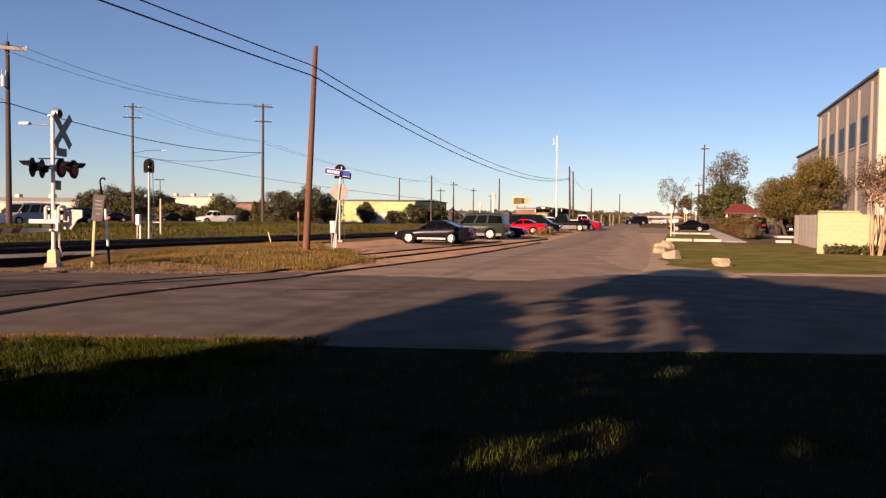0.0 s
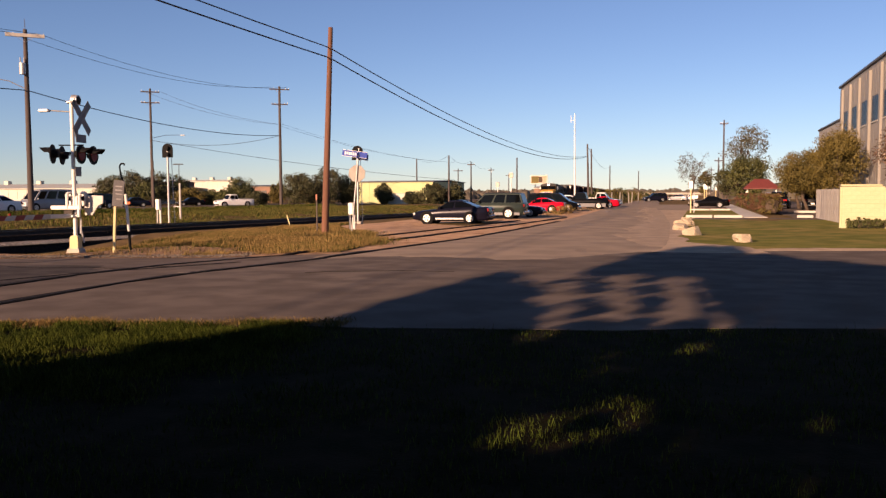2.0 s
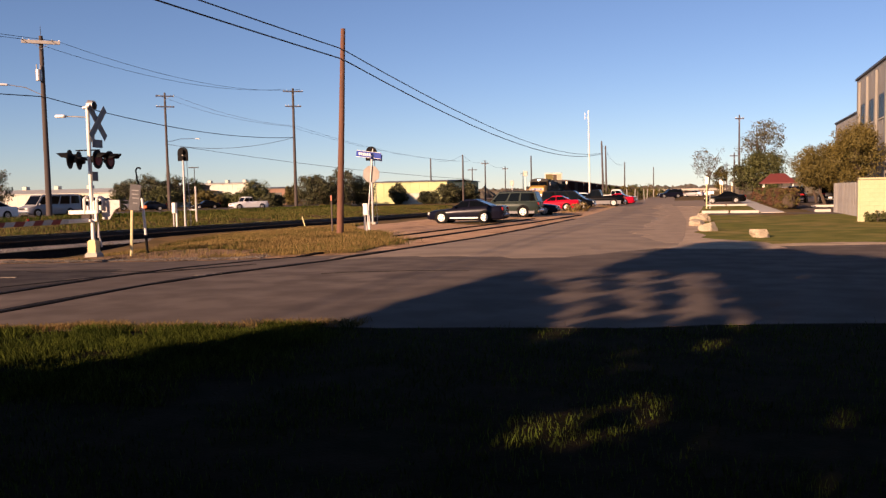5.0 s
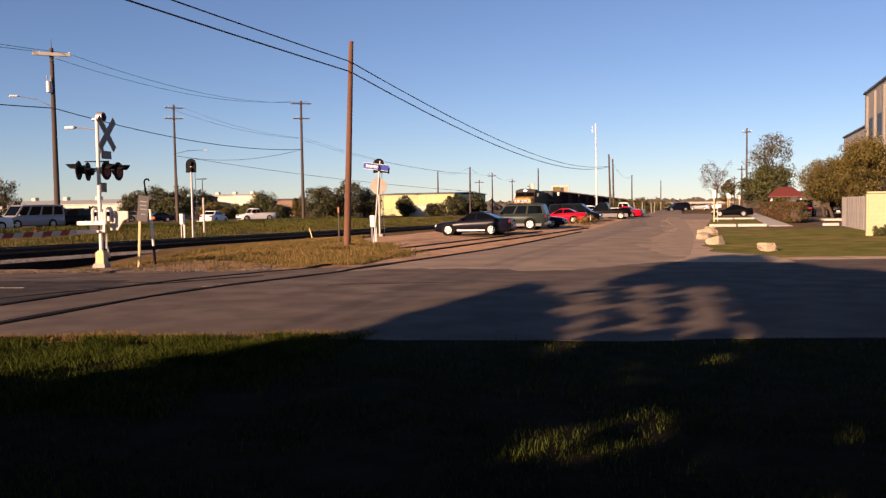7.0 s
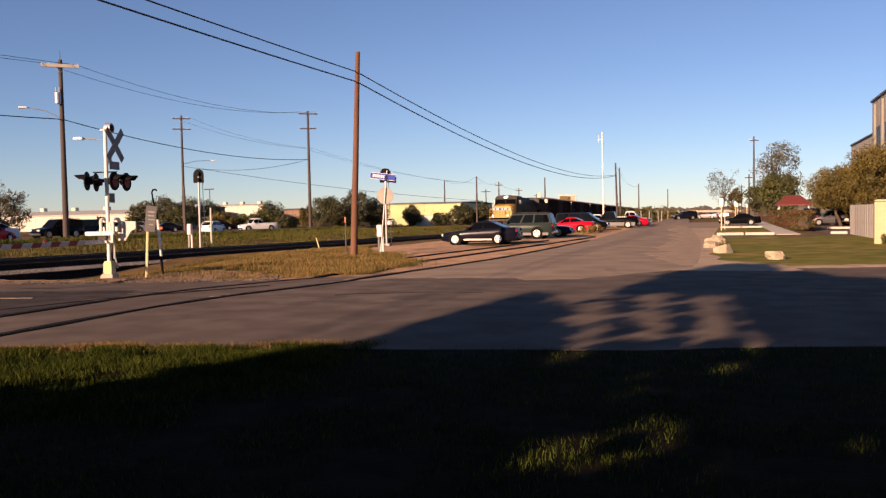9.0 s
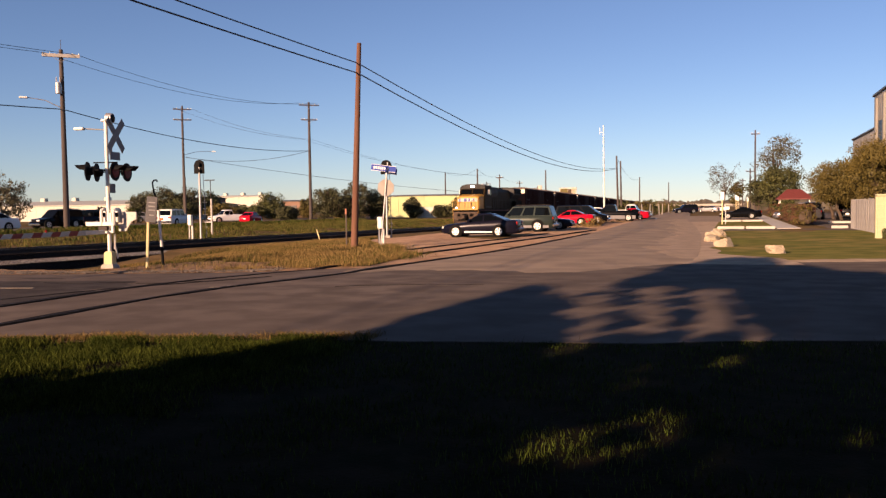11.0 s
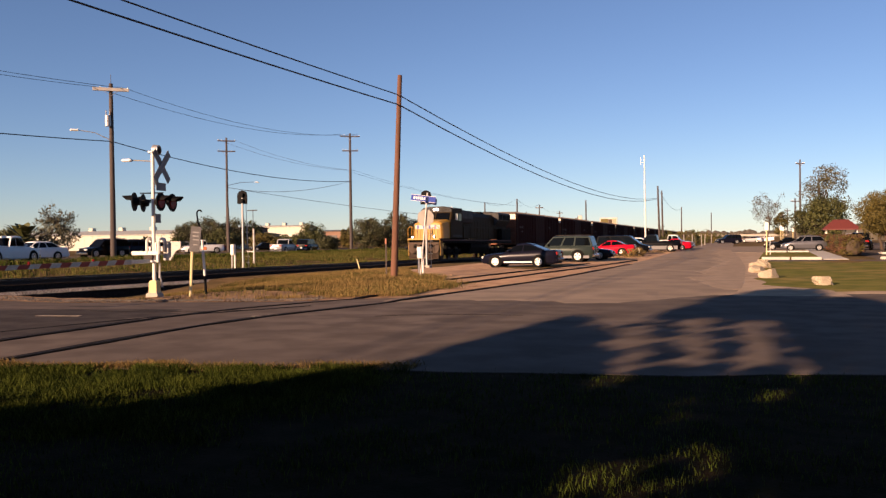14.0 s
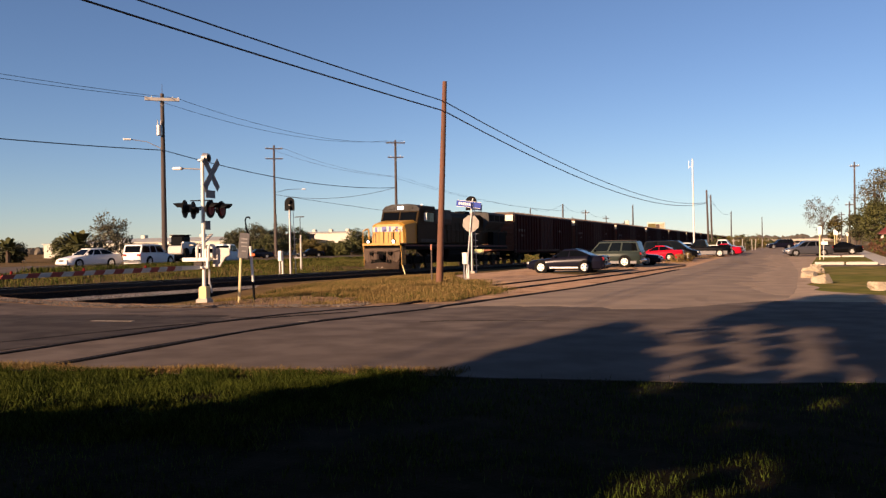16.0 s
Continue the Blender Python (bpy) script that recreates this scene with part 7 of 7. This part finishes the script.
for dx, y, h, w, mt, sp, sd in ((-1.14, 86, 4.6, 6.0, M_LEAF_GREEN, 0, 41), (-1.06, 90, 7.3, 7.6, M_LEAF_GREY, 0.6, 42), (-1.3, 84, 3.4, 7.0, M_LEAF_DARK, 0, 56), (-1.12, 82, 3.0, 6.0, M_LEAF_GREEN, 0, 57), (-0.93, 104, 2.6, 5.0, M_LEAF_DARK, 0, 58), (-0.64, 150, 3.0, 9.0, M_LEAF_DARK, 0, 63), (-0.765, 150, 7.6, 8.5, M_LEAF_DARK, 0.3, 45), (-0.72, 156, 7.6, 8.5, M_LEAF_DARK, 0.3, 46), (-0.69, 160, 6.6, 7.0, M_LEAF_GREEN, 0, 47), (-0.59, 150, 5.4, 8.0, M_LEAF_GREEN, 0, 48), (-0.505, 138, 6.6, 8.0, M_LEAF_DARK, 0.3, 49), (-0.465, 142, 7.2, 9.0, M_LEAF_DARK, 0.3, 50), (-0.435, 146, 6.2, 6.0, M_LEAF_DARK, 0, 51), (-0.385, 158, 4.6, 4.2, M_LEAF_DARK, 0.3, 52), (-0.345, 156, 2.6, 5.0, M_LEAF_DARK, 0, 55), (-0.318, 152, 4.4, 6.4, M_LEAF_DARK, 0.2, 53), (-0.292, 156, 4.2, 5.0, M_LEAF_DARK, 0, 54), (-0.74, 140, 4.6, 8.0, M_LEAF_GREEN, 0, 64), (-0.67, 142, 3.8, 8.0, M_LEAF_GOLD, 0, 65), (-0.80, 152, 6.4, 7.0, M_LEAF_DARK, 0.3, 66), (-0.535, 168, 5.0, 4.6, M_LEAF_GOLD, 0.4, 67), (-0.485, 150, 5.4, 7.0, M_LEAF_GOLD, 0.4, 68), (-0.62, 146, 3.4, 7.0, M_LEAF_GREEN, 0, 70), (-0.565, 146, 3.0, 6.0, M_LEAF_DARK, 0, 71)):
    tree(dx * y, y, h, w, mt, "nearly bare grey tree beyond the highway" if mt is M_LEAF_GREY else "bushy dark green tree beyond the highway" if mt is not M_LEAF_GOLD else "brown autumn thicket beyond the highway", sd, clumps=110, per=34 if sp > 0.5 else 60, leaf=0.17, base=0.02, sparse=sp, z=-0.5)
# low palms and brush along the highway's far side
for k, (x, y, s0) in enumerate([(-84 - 0.35 * (6.0 * q) + 2.5 * math.sin(q * 1.7), 96 + 6.0 * q, 1.0) for q in range(16)] + [(-92, 82, 1.9), (-95.5, 84, 1.6), (-106, 82, 1.5)]):
    t = thing("palm_shrub", "low fan palm with spiky green fronds", "palm", "low palms", m=pose(x, y, -0.1) @ Matrix.Scale(s0, 4))
    bm = B()
    rng = np.random.default_rng(200 + k)
    part("trunk", rod(B(), (0, 0, 0), (0, 0, 1.2), 0.22, 0.2, 8), M_BARK, t)
    for q in range(46):
        a, e = rng.uniform(0, 6.28), rng.uniform(-0.3, 1.4)
        d = Vector((math.cos(a) * math.cos(e), math.sin(a) * math.cos(e), math.sin(e)))
        s = Vector((-math.sin(a), math.cos(a), 0)) * 0.11
        c0 = Vector((0, 0, 1.2))
        ln = rng.uniform(1.2, 2.0)
        v = [bm.verts.new(c0 + d * 0.3 - s * 0.3), bm.verts.new(c0 + d * 0.3 + s * 0.3), bm.verts.new(c0 + d * ln * 0.75 + s * 2.2 - Vector((0, 0, 0.1))), bm.verts.new(c0 + d * ln - Vector((0, 0, 0.35))), bm.verts.new(c0 + d * ln * 0.75 - s * 2.2 - Vector((0, 0, 0.1)))]
        bm.faces.new(v)
    part("fronds", bm, M_LEAF_GREEN, t)
# brush on the far side of the parking strip
for k in range(14):
    y = 124 + 9 * k
    tree(-15.0 + 2.2 * math.sin(k * 2.1), y, 1.6 + 0.8 * (k % 3), 5.0, M_LEAF_GOLD if k % 2 else M_LEAF_GREEN, "low brown and olive roadside brush", 90 + k, clumps=22, per=34, leaf=0.15, base=0.02, trunk=0.04, name="shrub", z=-0.2)
for k, (x, y) in enumerate(((-11.4, 70.5), (-10.8, 72.2), (-11.0, 69.0))):
    tree(x, y, 0.75, 1.5, M_DRY_GRASS, "tuft of tall dry weeds beside the parked cars", 120 + k, clumps=14, per=36, leaf=0.07, base=0.02, trunk=0.015, name="shrub")

# far overpass and woods
t = thing("overpass", "pale concrete road bridge crossing the far end", "bridge", m=pose(-40, 480, 0))
part("deck", box(B(), (0, 0, 1.6), (110, 10, 1.0)), M_CONCRETE, t)
for u in range(-48, 50, 16):
    part("pier", box(B(), (u, 0, 0.3), (1.6, 6, 1.6)), M_CONCRETE, t)


def woods(name, y0, y1, x0, x1, h, n, seed, material, label):
    rng = np.random.default_rng(seed)
    verts, faces = [], []
    for _ in range(n):
        y = rng.uniform(y0, y1)
        f = y / y0
        x = rng.uniform(x0, x1) * f
        hh, ww = h * rng.uniform(0.5, 1.1), h * rng.uniform(0.6, 1.4)
        k = len(verts)
        ring = 7
        for lv, rr in ((0.0, 0.9), (0.45, 1.0), (0.8, 0.7), (1.0, 0.2)):
            for q in range(ring):
                a = 2 * math.pi * q / ring
                j = rng.uniform(0.75, 1.2)
                verts.append((x + ww * rr * j * math.cos(a), y + ww * rr * j * math.sin(a), -2 + (hh + 2) * lv * rng.uniform(0.9, 1.1)))
        for lv in range(3):
            for q in range(ring):
                a, b = k + lv * ring + q, k + lv * ring + (q + 1) % ring
                faces.append((a, b, b + ring, a + ring))
    return tagged(raw(name, verts, faces, material), label, "woods", kind="stuff")


woods("backdrop_woods", 300, 420, -520, -40, 3.6, 420, 5, M_TREELINE, "distant line of dark scrubby woods")
woods("backdrop_woods", 560, 900, -950, 260, 4.6, 900, 6, M_TREELINE, "distant line of dark scrubby woods")
woods("backdrop_woods", 240, 330, 6, 90, 5.0, 90, 7, M_TREELINE, "dark trees behind the office grounds")
woods("backdrop_woods", 1100, 1500, -1700, 500, 8.0, 900, 8, M_TREELINE, "low wooded hills on the horizon")

# ---- trees behind the viewer, whose shade falls across the street ----
# edge of the shade on the ground, and the sunny flecks in it (x, y, half widths)
SHADE_X = (-8.6, -7.9, -7.15, -6.06, -5.5, -5.1, -4.65, -4.45, -3.85, -3.5, -3.05, -2.6, -2.2, -1.87, -1.5, -0.4, 1.05, 1.3, 2.1, 2.7, 4.5, 14.0)
SHADE_Y = (5.7, 6.1, 6.6, 7.4, 8.6, 9.4, 10.2, 13.5, 17.6, 17.4, 15.6, 14.4, 18.0, 20.7, 24.0, 27.4, 28.1, 24.8, 24.5, 22.6, 21.2, 20.0)
# sunny gaps: place, half widths, share of the leaves that still hang there
FLECKS = ((-1.80, 11.4, 0.16, 1.3, 0.0), (-2.10, 14.6, 0.30, 1.9, 0.0), (-1.22, 13.4, 0.27, 2.0, 0.0), (-1.3, 16.2, 0.5, 0.7, 0.0), (-0.24, 14.4, 0.34, 1.9, 0.0), (-0.38, 12.0, 0.10, 0.6, 0.05), (0.22, 11.6, 0.12, 0.5, 0.1), (1.78, 17.1, 0.10, 0.2, 0.3), (-1.15, 7.3, 0.62, 1.2, 0.38), (-0.02, 8.9, 0.08, 0.3, 0.55), (0.78, 5.3, 0.14, 0.3, 0.4))
# fingers of shade drawn across the gaps by keeping leaves there (from, to)
FINGERS = (((-1.36, 10.3), (-1.62, 14.2)), ((-0.70, 10.8), (-0.62, 13.0)), ((-0.62, 13.0), (-0.84, 16.6)), ((-1.62, 14.2), (-1.95, 17.2)))


def shade(x, y):
    """Share of leaves in the sun's way at a place of the ground, soft along the crown's edge."""
    edge = float(np.interp(x, SHADE_X, SHADE_Y)) + 0.5 * noise.noise((x * 2.3, 1.0, 0)) + 0.5 * noise.noise((x * 1.1, y * 0.5, 4.0))
    d = smooth_step(edge + 0.2, edge - 1.1, y)
    for a, b, c, e, left in FLECKS:
        r = math.hypot((x - a) / (c + 0.23), (y - b) / (e + 1.1)) + 0.45 * noise.noise((x * 1.9 + 0.25 * y, y * 0.55, 2.0))
        d = min(d, left + (1 - left) * smooth_step(0.82, 1.12, r))
    for (x0, y0), (x1, y1) in FINGERS:
        f = min(1.0, max(0.0, (y - y0) / (y1 - y0)))
        if y0 - 0.4 < y < y1 + 0.4 and abs(x - x0 - (x1 - x0) * f) < 0.10:
            d = max(d, 0.6)
    return d


def shade_tree(x, lo, hi, seed, clumps):
    """A wide, low oak; lo and hi bound its shade along x. The crown hangs over the viewer."""
    rng = np.random.default_rng(seed)
    y = -6.0
    t = thing("tree", "broad dark unseen oak behind the viewer, placed for shade", "tree", "oaks behind the viewer", m=pose(x, y, 0))
    cl = []
    # clumps are set back along the sun from the shade wanted on the ground
    while len(cl) < clumps:
        sx, sy = rng.uniform(lo, hi), rng.uniform(1.0, 28.5)
        if rng.uniform() > shade(sx, sy):
            continue
        cy = rng.uniform(-9.5, 4.5)
        z = (sy - cy) / KY
        if z < 1.2 or (z < 2.6 and cy > -2.5) or (cy > -0.5 and z < 2.6 + 0.5 * math.hypot(sx - KX * z, cy)):
            continue
        inner = min(shade(sx - 0.35, sy), shade(sx + 0.35, sy), shade(sx, sy + 0.9), shade(sx, sy - 0.9))
        cl.append((sx - KX * z - x, cy - y, z, rng.uniform(0.13, 0.25) if inner > 0.5 else 0.17))
    bm = B()
    fork = Vector((0, 0, 2.2))
    branch(bm, (0, 0, -0.2), fork, 0.30, 0.24, rng, 0.05, 4)
    for c in cl[:: max(1, len(cl) // 18)]:
        branch(bm, fork, c[:3], 0.08, 0.02, rng, 0.1, 4)
    part("trunk", bm, M_BARK, t, smooth=True)
    leaf_cloud("crown", t, cl, 30, 0.11, M_LEAF_DARK, seed=seed)


shade_tree(-7.5, -8.6, -1.0, 301, 1900)
shade_tree(-1.5, -1.2, 3.6, 302, 2000)
shade_tree(4.0, 3.4, 14.0, 303, 2600)


# taller unseen oaks, added right of the viewer to block sky light
for k, (x, y, h) in enumerate(((11.5, -4.0, 15.0), (16.0, 5.0, 16.0), (14.0, -14.0, 15.0), (22.0, -5.0, 16.0))):
    tree(x, y, h, 13.0, M_LEAF_DARK, "broad dark unseen oak behind the viewer, placed for shade", 320 + k, clumps=260, per=60, leaf=0.26, base=0.16, trunk=0.3)


# ---- grass ----


def blades(name, n, place, h, width, material, label, seed, lean=0.35):
    rng = np.random.default_rng(seed)
    pts = np.array([place(rng) for _ in range(n)])
    a = rng.uniform(0, 2 * math.pi, n)
    hh = h * rng.uniform(0.45, 1.25, n)
    side = np.stack([np.cos(a), np.sin(a), 0 * a], 1) * (width * rng.uniform(0.6, 1.3, n))[:, None]
    b = rng.uniform(0, 2 * math.pi, n)
    tip = pts + np.stack([np.cos(b) * lean * hh * rng.uniform(0.2, 1.4, n), np.sin(b) * lean * hh * rng.uniform(0.2, 1.4, n), hh], 1)
    mid = pts * 0.45 + tip * 0.55 + np.stack([0 * a, 0 * a, 0.12 * hh], 1)
    v = np.stack([pts - side, pts + side, mid + side * 0.7, tip, mid - side * 0.7], 1).reshape(-1, 3)
    ids = np.arange(n)[:, None] * 5
    faces = (ids + np.array([[0, 1, 2, 3, 4]])).tolist()
    me = bpy.data.meshes.new(name)
    me.from_pydata(v.tolist(), [], faces)
    me.materials.append(material)
    return tagged(new(name, me), label, "grass", kind="stuff")


def verge_place(rng):
    while True:
        x = rng.uniform(-15, 8)
        y = rng.uniform(3.6, near_y(x) - 0.12)
        # clumpy growth
        if noise.noise((x * 1.1, y * 1.1, 0)) + 0.55 > rng.uniform(0, 1):
            return x, y, ground_z(x, y) - 0.01


def sunny_place(rng):
    """The strip of verge that the sun reaches, tufted."""
    while True:
        x = rng.uniform(-15, -3.5)
        y = near_y(x) + 0.02 - 4.2 * rng.uniform() ** 1.7
        if x > -5.6 and rng.uniform() < (x + 5.6) / 1.6:
            continue
        if noise.noise((x * 1.3, y * 1.3, 6.0)) + 0.5 * noise.noise((x * 3.1, y * 3.1, 1.0)) + 0.55 > rng.uniform(0, 1):
            return x, y, ground_z(x, y) - 0.01


def fringe_place(rng):
    x = rng.uniform(-15, -4.4) if rng.uniform() < 0.6 else rng.uniform(-15, -7.5)
    return x, near_y(x) + 0.12 + rng.normal(0.0, 0.13) + 0.25 * noise.noise((x * 1.2, 3.0, 0)), 0.01


blades("lawn_grass", 60000, verge_place, 0.075, 0.0045, M_GRASS, "rough green verge grass at the street's near side", 401)
blades("sunny_grass", 95000, sunny_place, 0.105, 0.0055, M_VERGE_GREEN, "thick green grass where the sun reaches the verge", 411, 0.6)
blades("edge_grass", 14000, fringe_place, 0.085, 0.004, M_DRY_GRASS, "short dry grass creeping over the asphalt's edge", 412, 0.8)
blades("verge_straw", 70, lambda rng: (lambda x: (x, near_y(x) - abs(rng.normal(0.12, 0.25)), 0.0))(rng.uniform(-15, 8)), 0.12, 0.003, M_STRAW, "pale dry seed stalks along the asphalt's edge", 402, 0.5)


def island_place(rng):
    while True:
        x, y = rng.uniform(-23.6, -9.6), rng.uniform(20, 46)
        if y < far_y(x) + 0.5 + 0.4 * noise.noise((x, 5, 0)):
            continue
        if bare(x, y) < 1 and rng.uniform() < 0.95:
            continue
        if x < -21.5 and y < 25 + 2 * noise.noise((x, y, 4.0)) or x > lot_l(y) and y > 27 or x > -10 - 0.1 * (y - 22):
            continue
        if noise.noise((x * 0.5, y * 0.5, 2.0)) + 0.45 > rng.uniform(0, 1):
            return x, y, land(x, y)


def green_place(rng):
    while True:
        x, y, z = island_place(rng)
        if noise.noise((x * 0.35, y * 0.35, 11.0)) > 0.28 * smooth_step(-17, -12, x) - 0.12:
            return x, y, z


blades("dry_grass", 82000, island_place, 0.17, 0.008, M_DRY_GRASS, "dry golden grass on the corner beside the crossing", 403)
blades("green_weeds", 20000, green_place, 0.15, 0.010, M_GRASS, "green weeds among the dry corner grass", 404)


RANK = ((-11.3, 24.6), (-11.6, 26.0), (-12.1, 27.4), (-12.7, 29.0), (-13.3, 31.0), (-13.9, 33.0), (-11.2, 27.8), (-10.8, 26.6))


def rank_place(rng):
    x, y = RANK[int(rng.integers(len(RANK)))]
    x, y = x + rng.normal(0, 0.33), y + rng.normal(0, 0.6)
    return x, y, max(land(x, y), 0.0)


blades("rank_weeds", 6500, rank_place, 0.22, 0.007, M_DRY_GRASS, "rank brown weeds along the buried spur track", 409, 0.5)
blades("rank_weeds", 2200, rank_place, 0.20, 0.009, M_GRASS, "dark green weeds along the buried spur track", 410, 0.5)


def bank_place(rng):
    while True:
        x, y = rng.uniform(-62, -32.6), rng.uniform(22, 120)
        if x < highway_edge(y) + 0.8:
            continue
        if noise.noise((x * 0.3, y * 0.3, 7.0)) + 0.5 > rng.uniform(0, 1):
            return x, y, land(x, y)


blades("bank_grass", 48000, bank_place, 0.21, 0.018, M_BANK, "tall dry grass between the railway and the highway", 405)
blades("bank_weeds", 26000, bank_place, 0.20, 0.022, M_GRASS, "green weeds between the railway and the highway", 406)
def kerb_weeds_place(rng):
    """Rank growth on the bank just below the highway."""
    while True:
        y = rng.uniform(35, 130)
        x = highway_edge(y) + abs(rng.normal(0.8, 1.3)) + 0.2
        if noise.noise((x * 0.25, y * 0.25, 5.0)) + 0.35 > rng.uniform(0, 1):
            return x, y, land(x, y)


blades("highway_weeds", 15000, kerb_weeds_place, 0.42, 0.030, M_GRASS, "rank green weeds along the highway's edge", 421, 0.5)
blades("highway_straw", 9000, kerb_weeds_place, 0.42, 0.024, M_BANK, "tall straw-coloured grass along the highway's edge", 422, 0.5)
blades("road_weeds", 700, lambda rng: (lambda y: (-11.2 + rng.normal(0, 0.7), y + rng.normal(0, 1.2), 0.03))(float(rng.choice([64, 68, 71, 84, 88, 95]))), 0.16, 0.010, M_DRY_GRASS, "dry weeds along the side road's edge", 408)


# ---- what moves ----
def steps():
    return [0.0, 0.1, 0.2] + [0.5 * k for k in range(1, 32)] + [15.8, 15.9, 16.0]


def motions():
    for k, ob in enumerate([LOCO] + BOXCARS):
        rows = []
        for t in steps():
            y = 71.8 + 7.65 * (16 - t) + (-22.3 if k == 0 else 20.6 * (k - 1))
            rows.append((t, pose(RAIL_X, y, rail_z(y), -0.577)))
        walk(ob, rows)
    for w, y0, r in LOCO_WHEELS:
        walk(w, [(0.1 * k, pose(0, y0, r, math.degrees(7.65 * 0.1 * k / r))) for k in range(161)])
    # silver hatchback out of the car park onto the road
    way = ((0, 15.0), (6, 14.6), (9.5, 8.6), (10.5, 6.9), (11, 6.3), (12, 5.5), (12.5, 5.0), (13, 4.35), (13.5, 3.6), (14, 2.7), (14.5, 1.7), (15, 0.6), (15.5, -0.7), (16, -2.0))
    walk(SILVER_CAR, [(t, pose(x, 92 - 0.25 * max(0.0, t - 14.6) ** 2, 0.06, 0, 0, 180 + 9 * max(0.0, t - 14.4))) for t, x in way])
    lane = ((N_SUV, -62, ((0, -190), (8, -0), (10.3, 68.8), (10.7, 76.5), (11.1, 85.2), (11.5, 93.6), (11.9, 101.3), (12.3, 109.5), (12.7, 118.0), (16, 190))),
            (N_RED, -62, ((0, -140), (8, 33), (10.3, 85), (10.7, 93.5), (11.1, 101.6), (11.5, 108.9), (12.3, 123), (16, 190))),
            (N_SILVER, -62, ((0, -110), (9, 8), (11.9, 62.0), (12.3, 68.5), (12.7, 75.5), (13.5, 89), (14.5, 106), (16, 132))),
            (N_TRUCK, -62, ((0, -100), (11, 8), (13.5, 45.5), (14.2, 55.8), (14.6, 60.8), (15, 65.0), (15.4, 69.0), (16, 75.2))),
            (N_DARK, -62, ((0, -270), (11, 22), (12.1, 51), (12.4, 59.2), (12.7, 66.5), (13.3, 83.5), (16, 158))),
            (N_HATCH, -62, ((0, -95), (6, 34), (7.6, 64.2), (8.2, 75.4), (10.3, 122), (16, 240))),
            (N_SALOON, -62, ((0, -60), (6.3, 77), (7.2, 96.6), (7.6, 106.5), (16, 290))),
            (N_LAST, -62, ((0, -190), (12, -12), (14.8, 40.0), (15.4, 51.7), (15.7, 57.8), (16, 63.9))))
    back = ((S_SEDAN, -66.5, ((0, 66.2), (3.6, 64.2), (6.3, 61.2), (8, 60.6), (16, 60.5))),
                        (S_WAIT, -73, ((0, 90), (4, 86), (8.2, 80.6), (10.3, 79.9), (16, 79.6))),
            (S_VAN, -70, ((0, 77.6), (1.5, 77.2), (3.5, 75.6), (4.2, 74.9), (6.3, 73.7), (6.8, 71.7), (7.2, 69.7), (8.2, 64.6), (10.3, 53), (16, 0))),
            (S_DARK, -70, ((0, 84.5), (4, 80.5), (7, 76), (8.2, 73.6), (10.3, 73.1), (16, 73.0))))
    trips = [(SILVER_CAR, list(way))]
    # white pickup creeping up the far lane of the queue
    creep = ((0, 0.0), (4, 0.3), (7, 0.3), (8, 0.6), (10.3, 3.3), (11, 5.6), (13.5, 14.0), (16, 21.0))
    walk(S_PICKUP, [(t, pose(-64.3 - 0.57 * u, 107.2 - 0.82 * u, highway_z(107.2 - 0.82 * u), 0, 0, -125)) for t, u in creep])
    trips.append((S_PICKUP, list(creep)))
    for ob, x, rows, heading in [(o, x, r, 100) for o, x, r in lane] + [(o, x, r, -100) for o, x, r in back]:
        places = [(t, on_highway(x, y)) for t, y in rows]
        walk(ob, [(t, pose(*p, 0, 0, heading)) for t, p in places])
        trips.append((ob, [(t, p[1]) for t, p in places]))
    # wheels roll by the way that their car has gone
    for ob, rows in trips:
        ts, ds = [r[0] for r in rows], [r[1] for r in rows]
        for w, wx, wy, rt in WHEELS[ob]:
            turns, t, last = [(0.0, 0.0)], 0.0, 0.0
            while t < 16 - 1e-6:
                speed = abs(float(np.interp(min(16, t + 0.3), ts, ds)) - float(np.interp(t, ts, ds))) / max(1e-6, min(0.3, 16 - t))
                t = min(16.0, t + min(1.0, 0.9 * rt / max(speed, 0.01)))
                turns.append((t, math.degrees(abs(float(np.interp(t, ts, ds)) - ds[0]) / rt)))
            walk(w, [(tt, pose(wx, wy, rt, 0, a, 0)) for tt, a in turns])


motions()
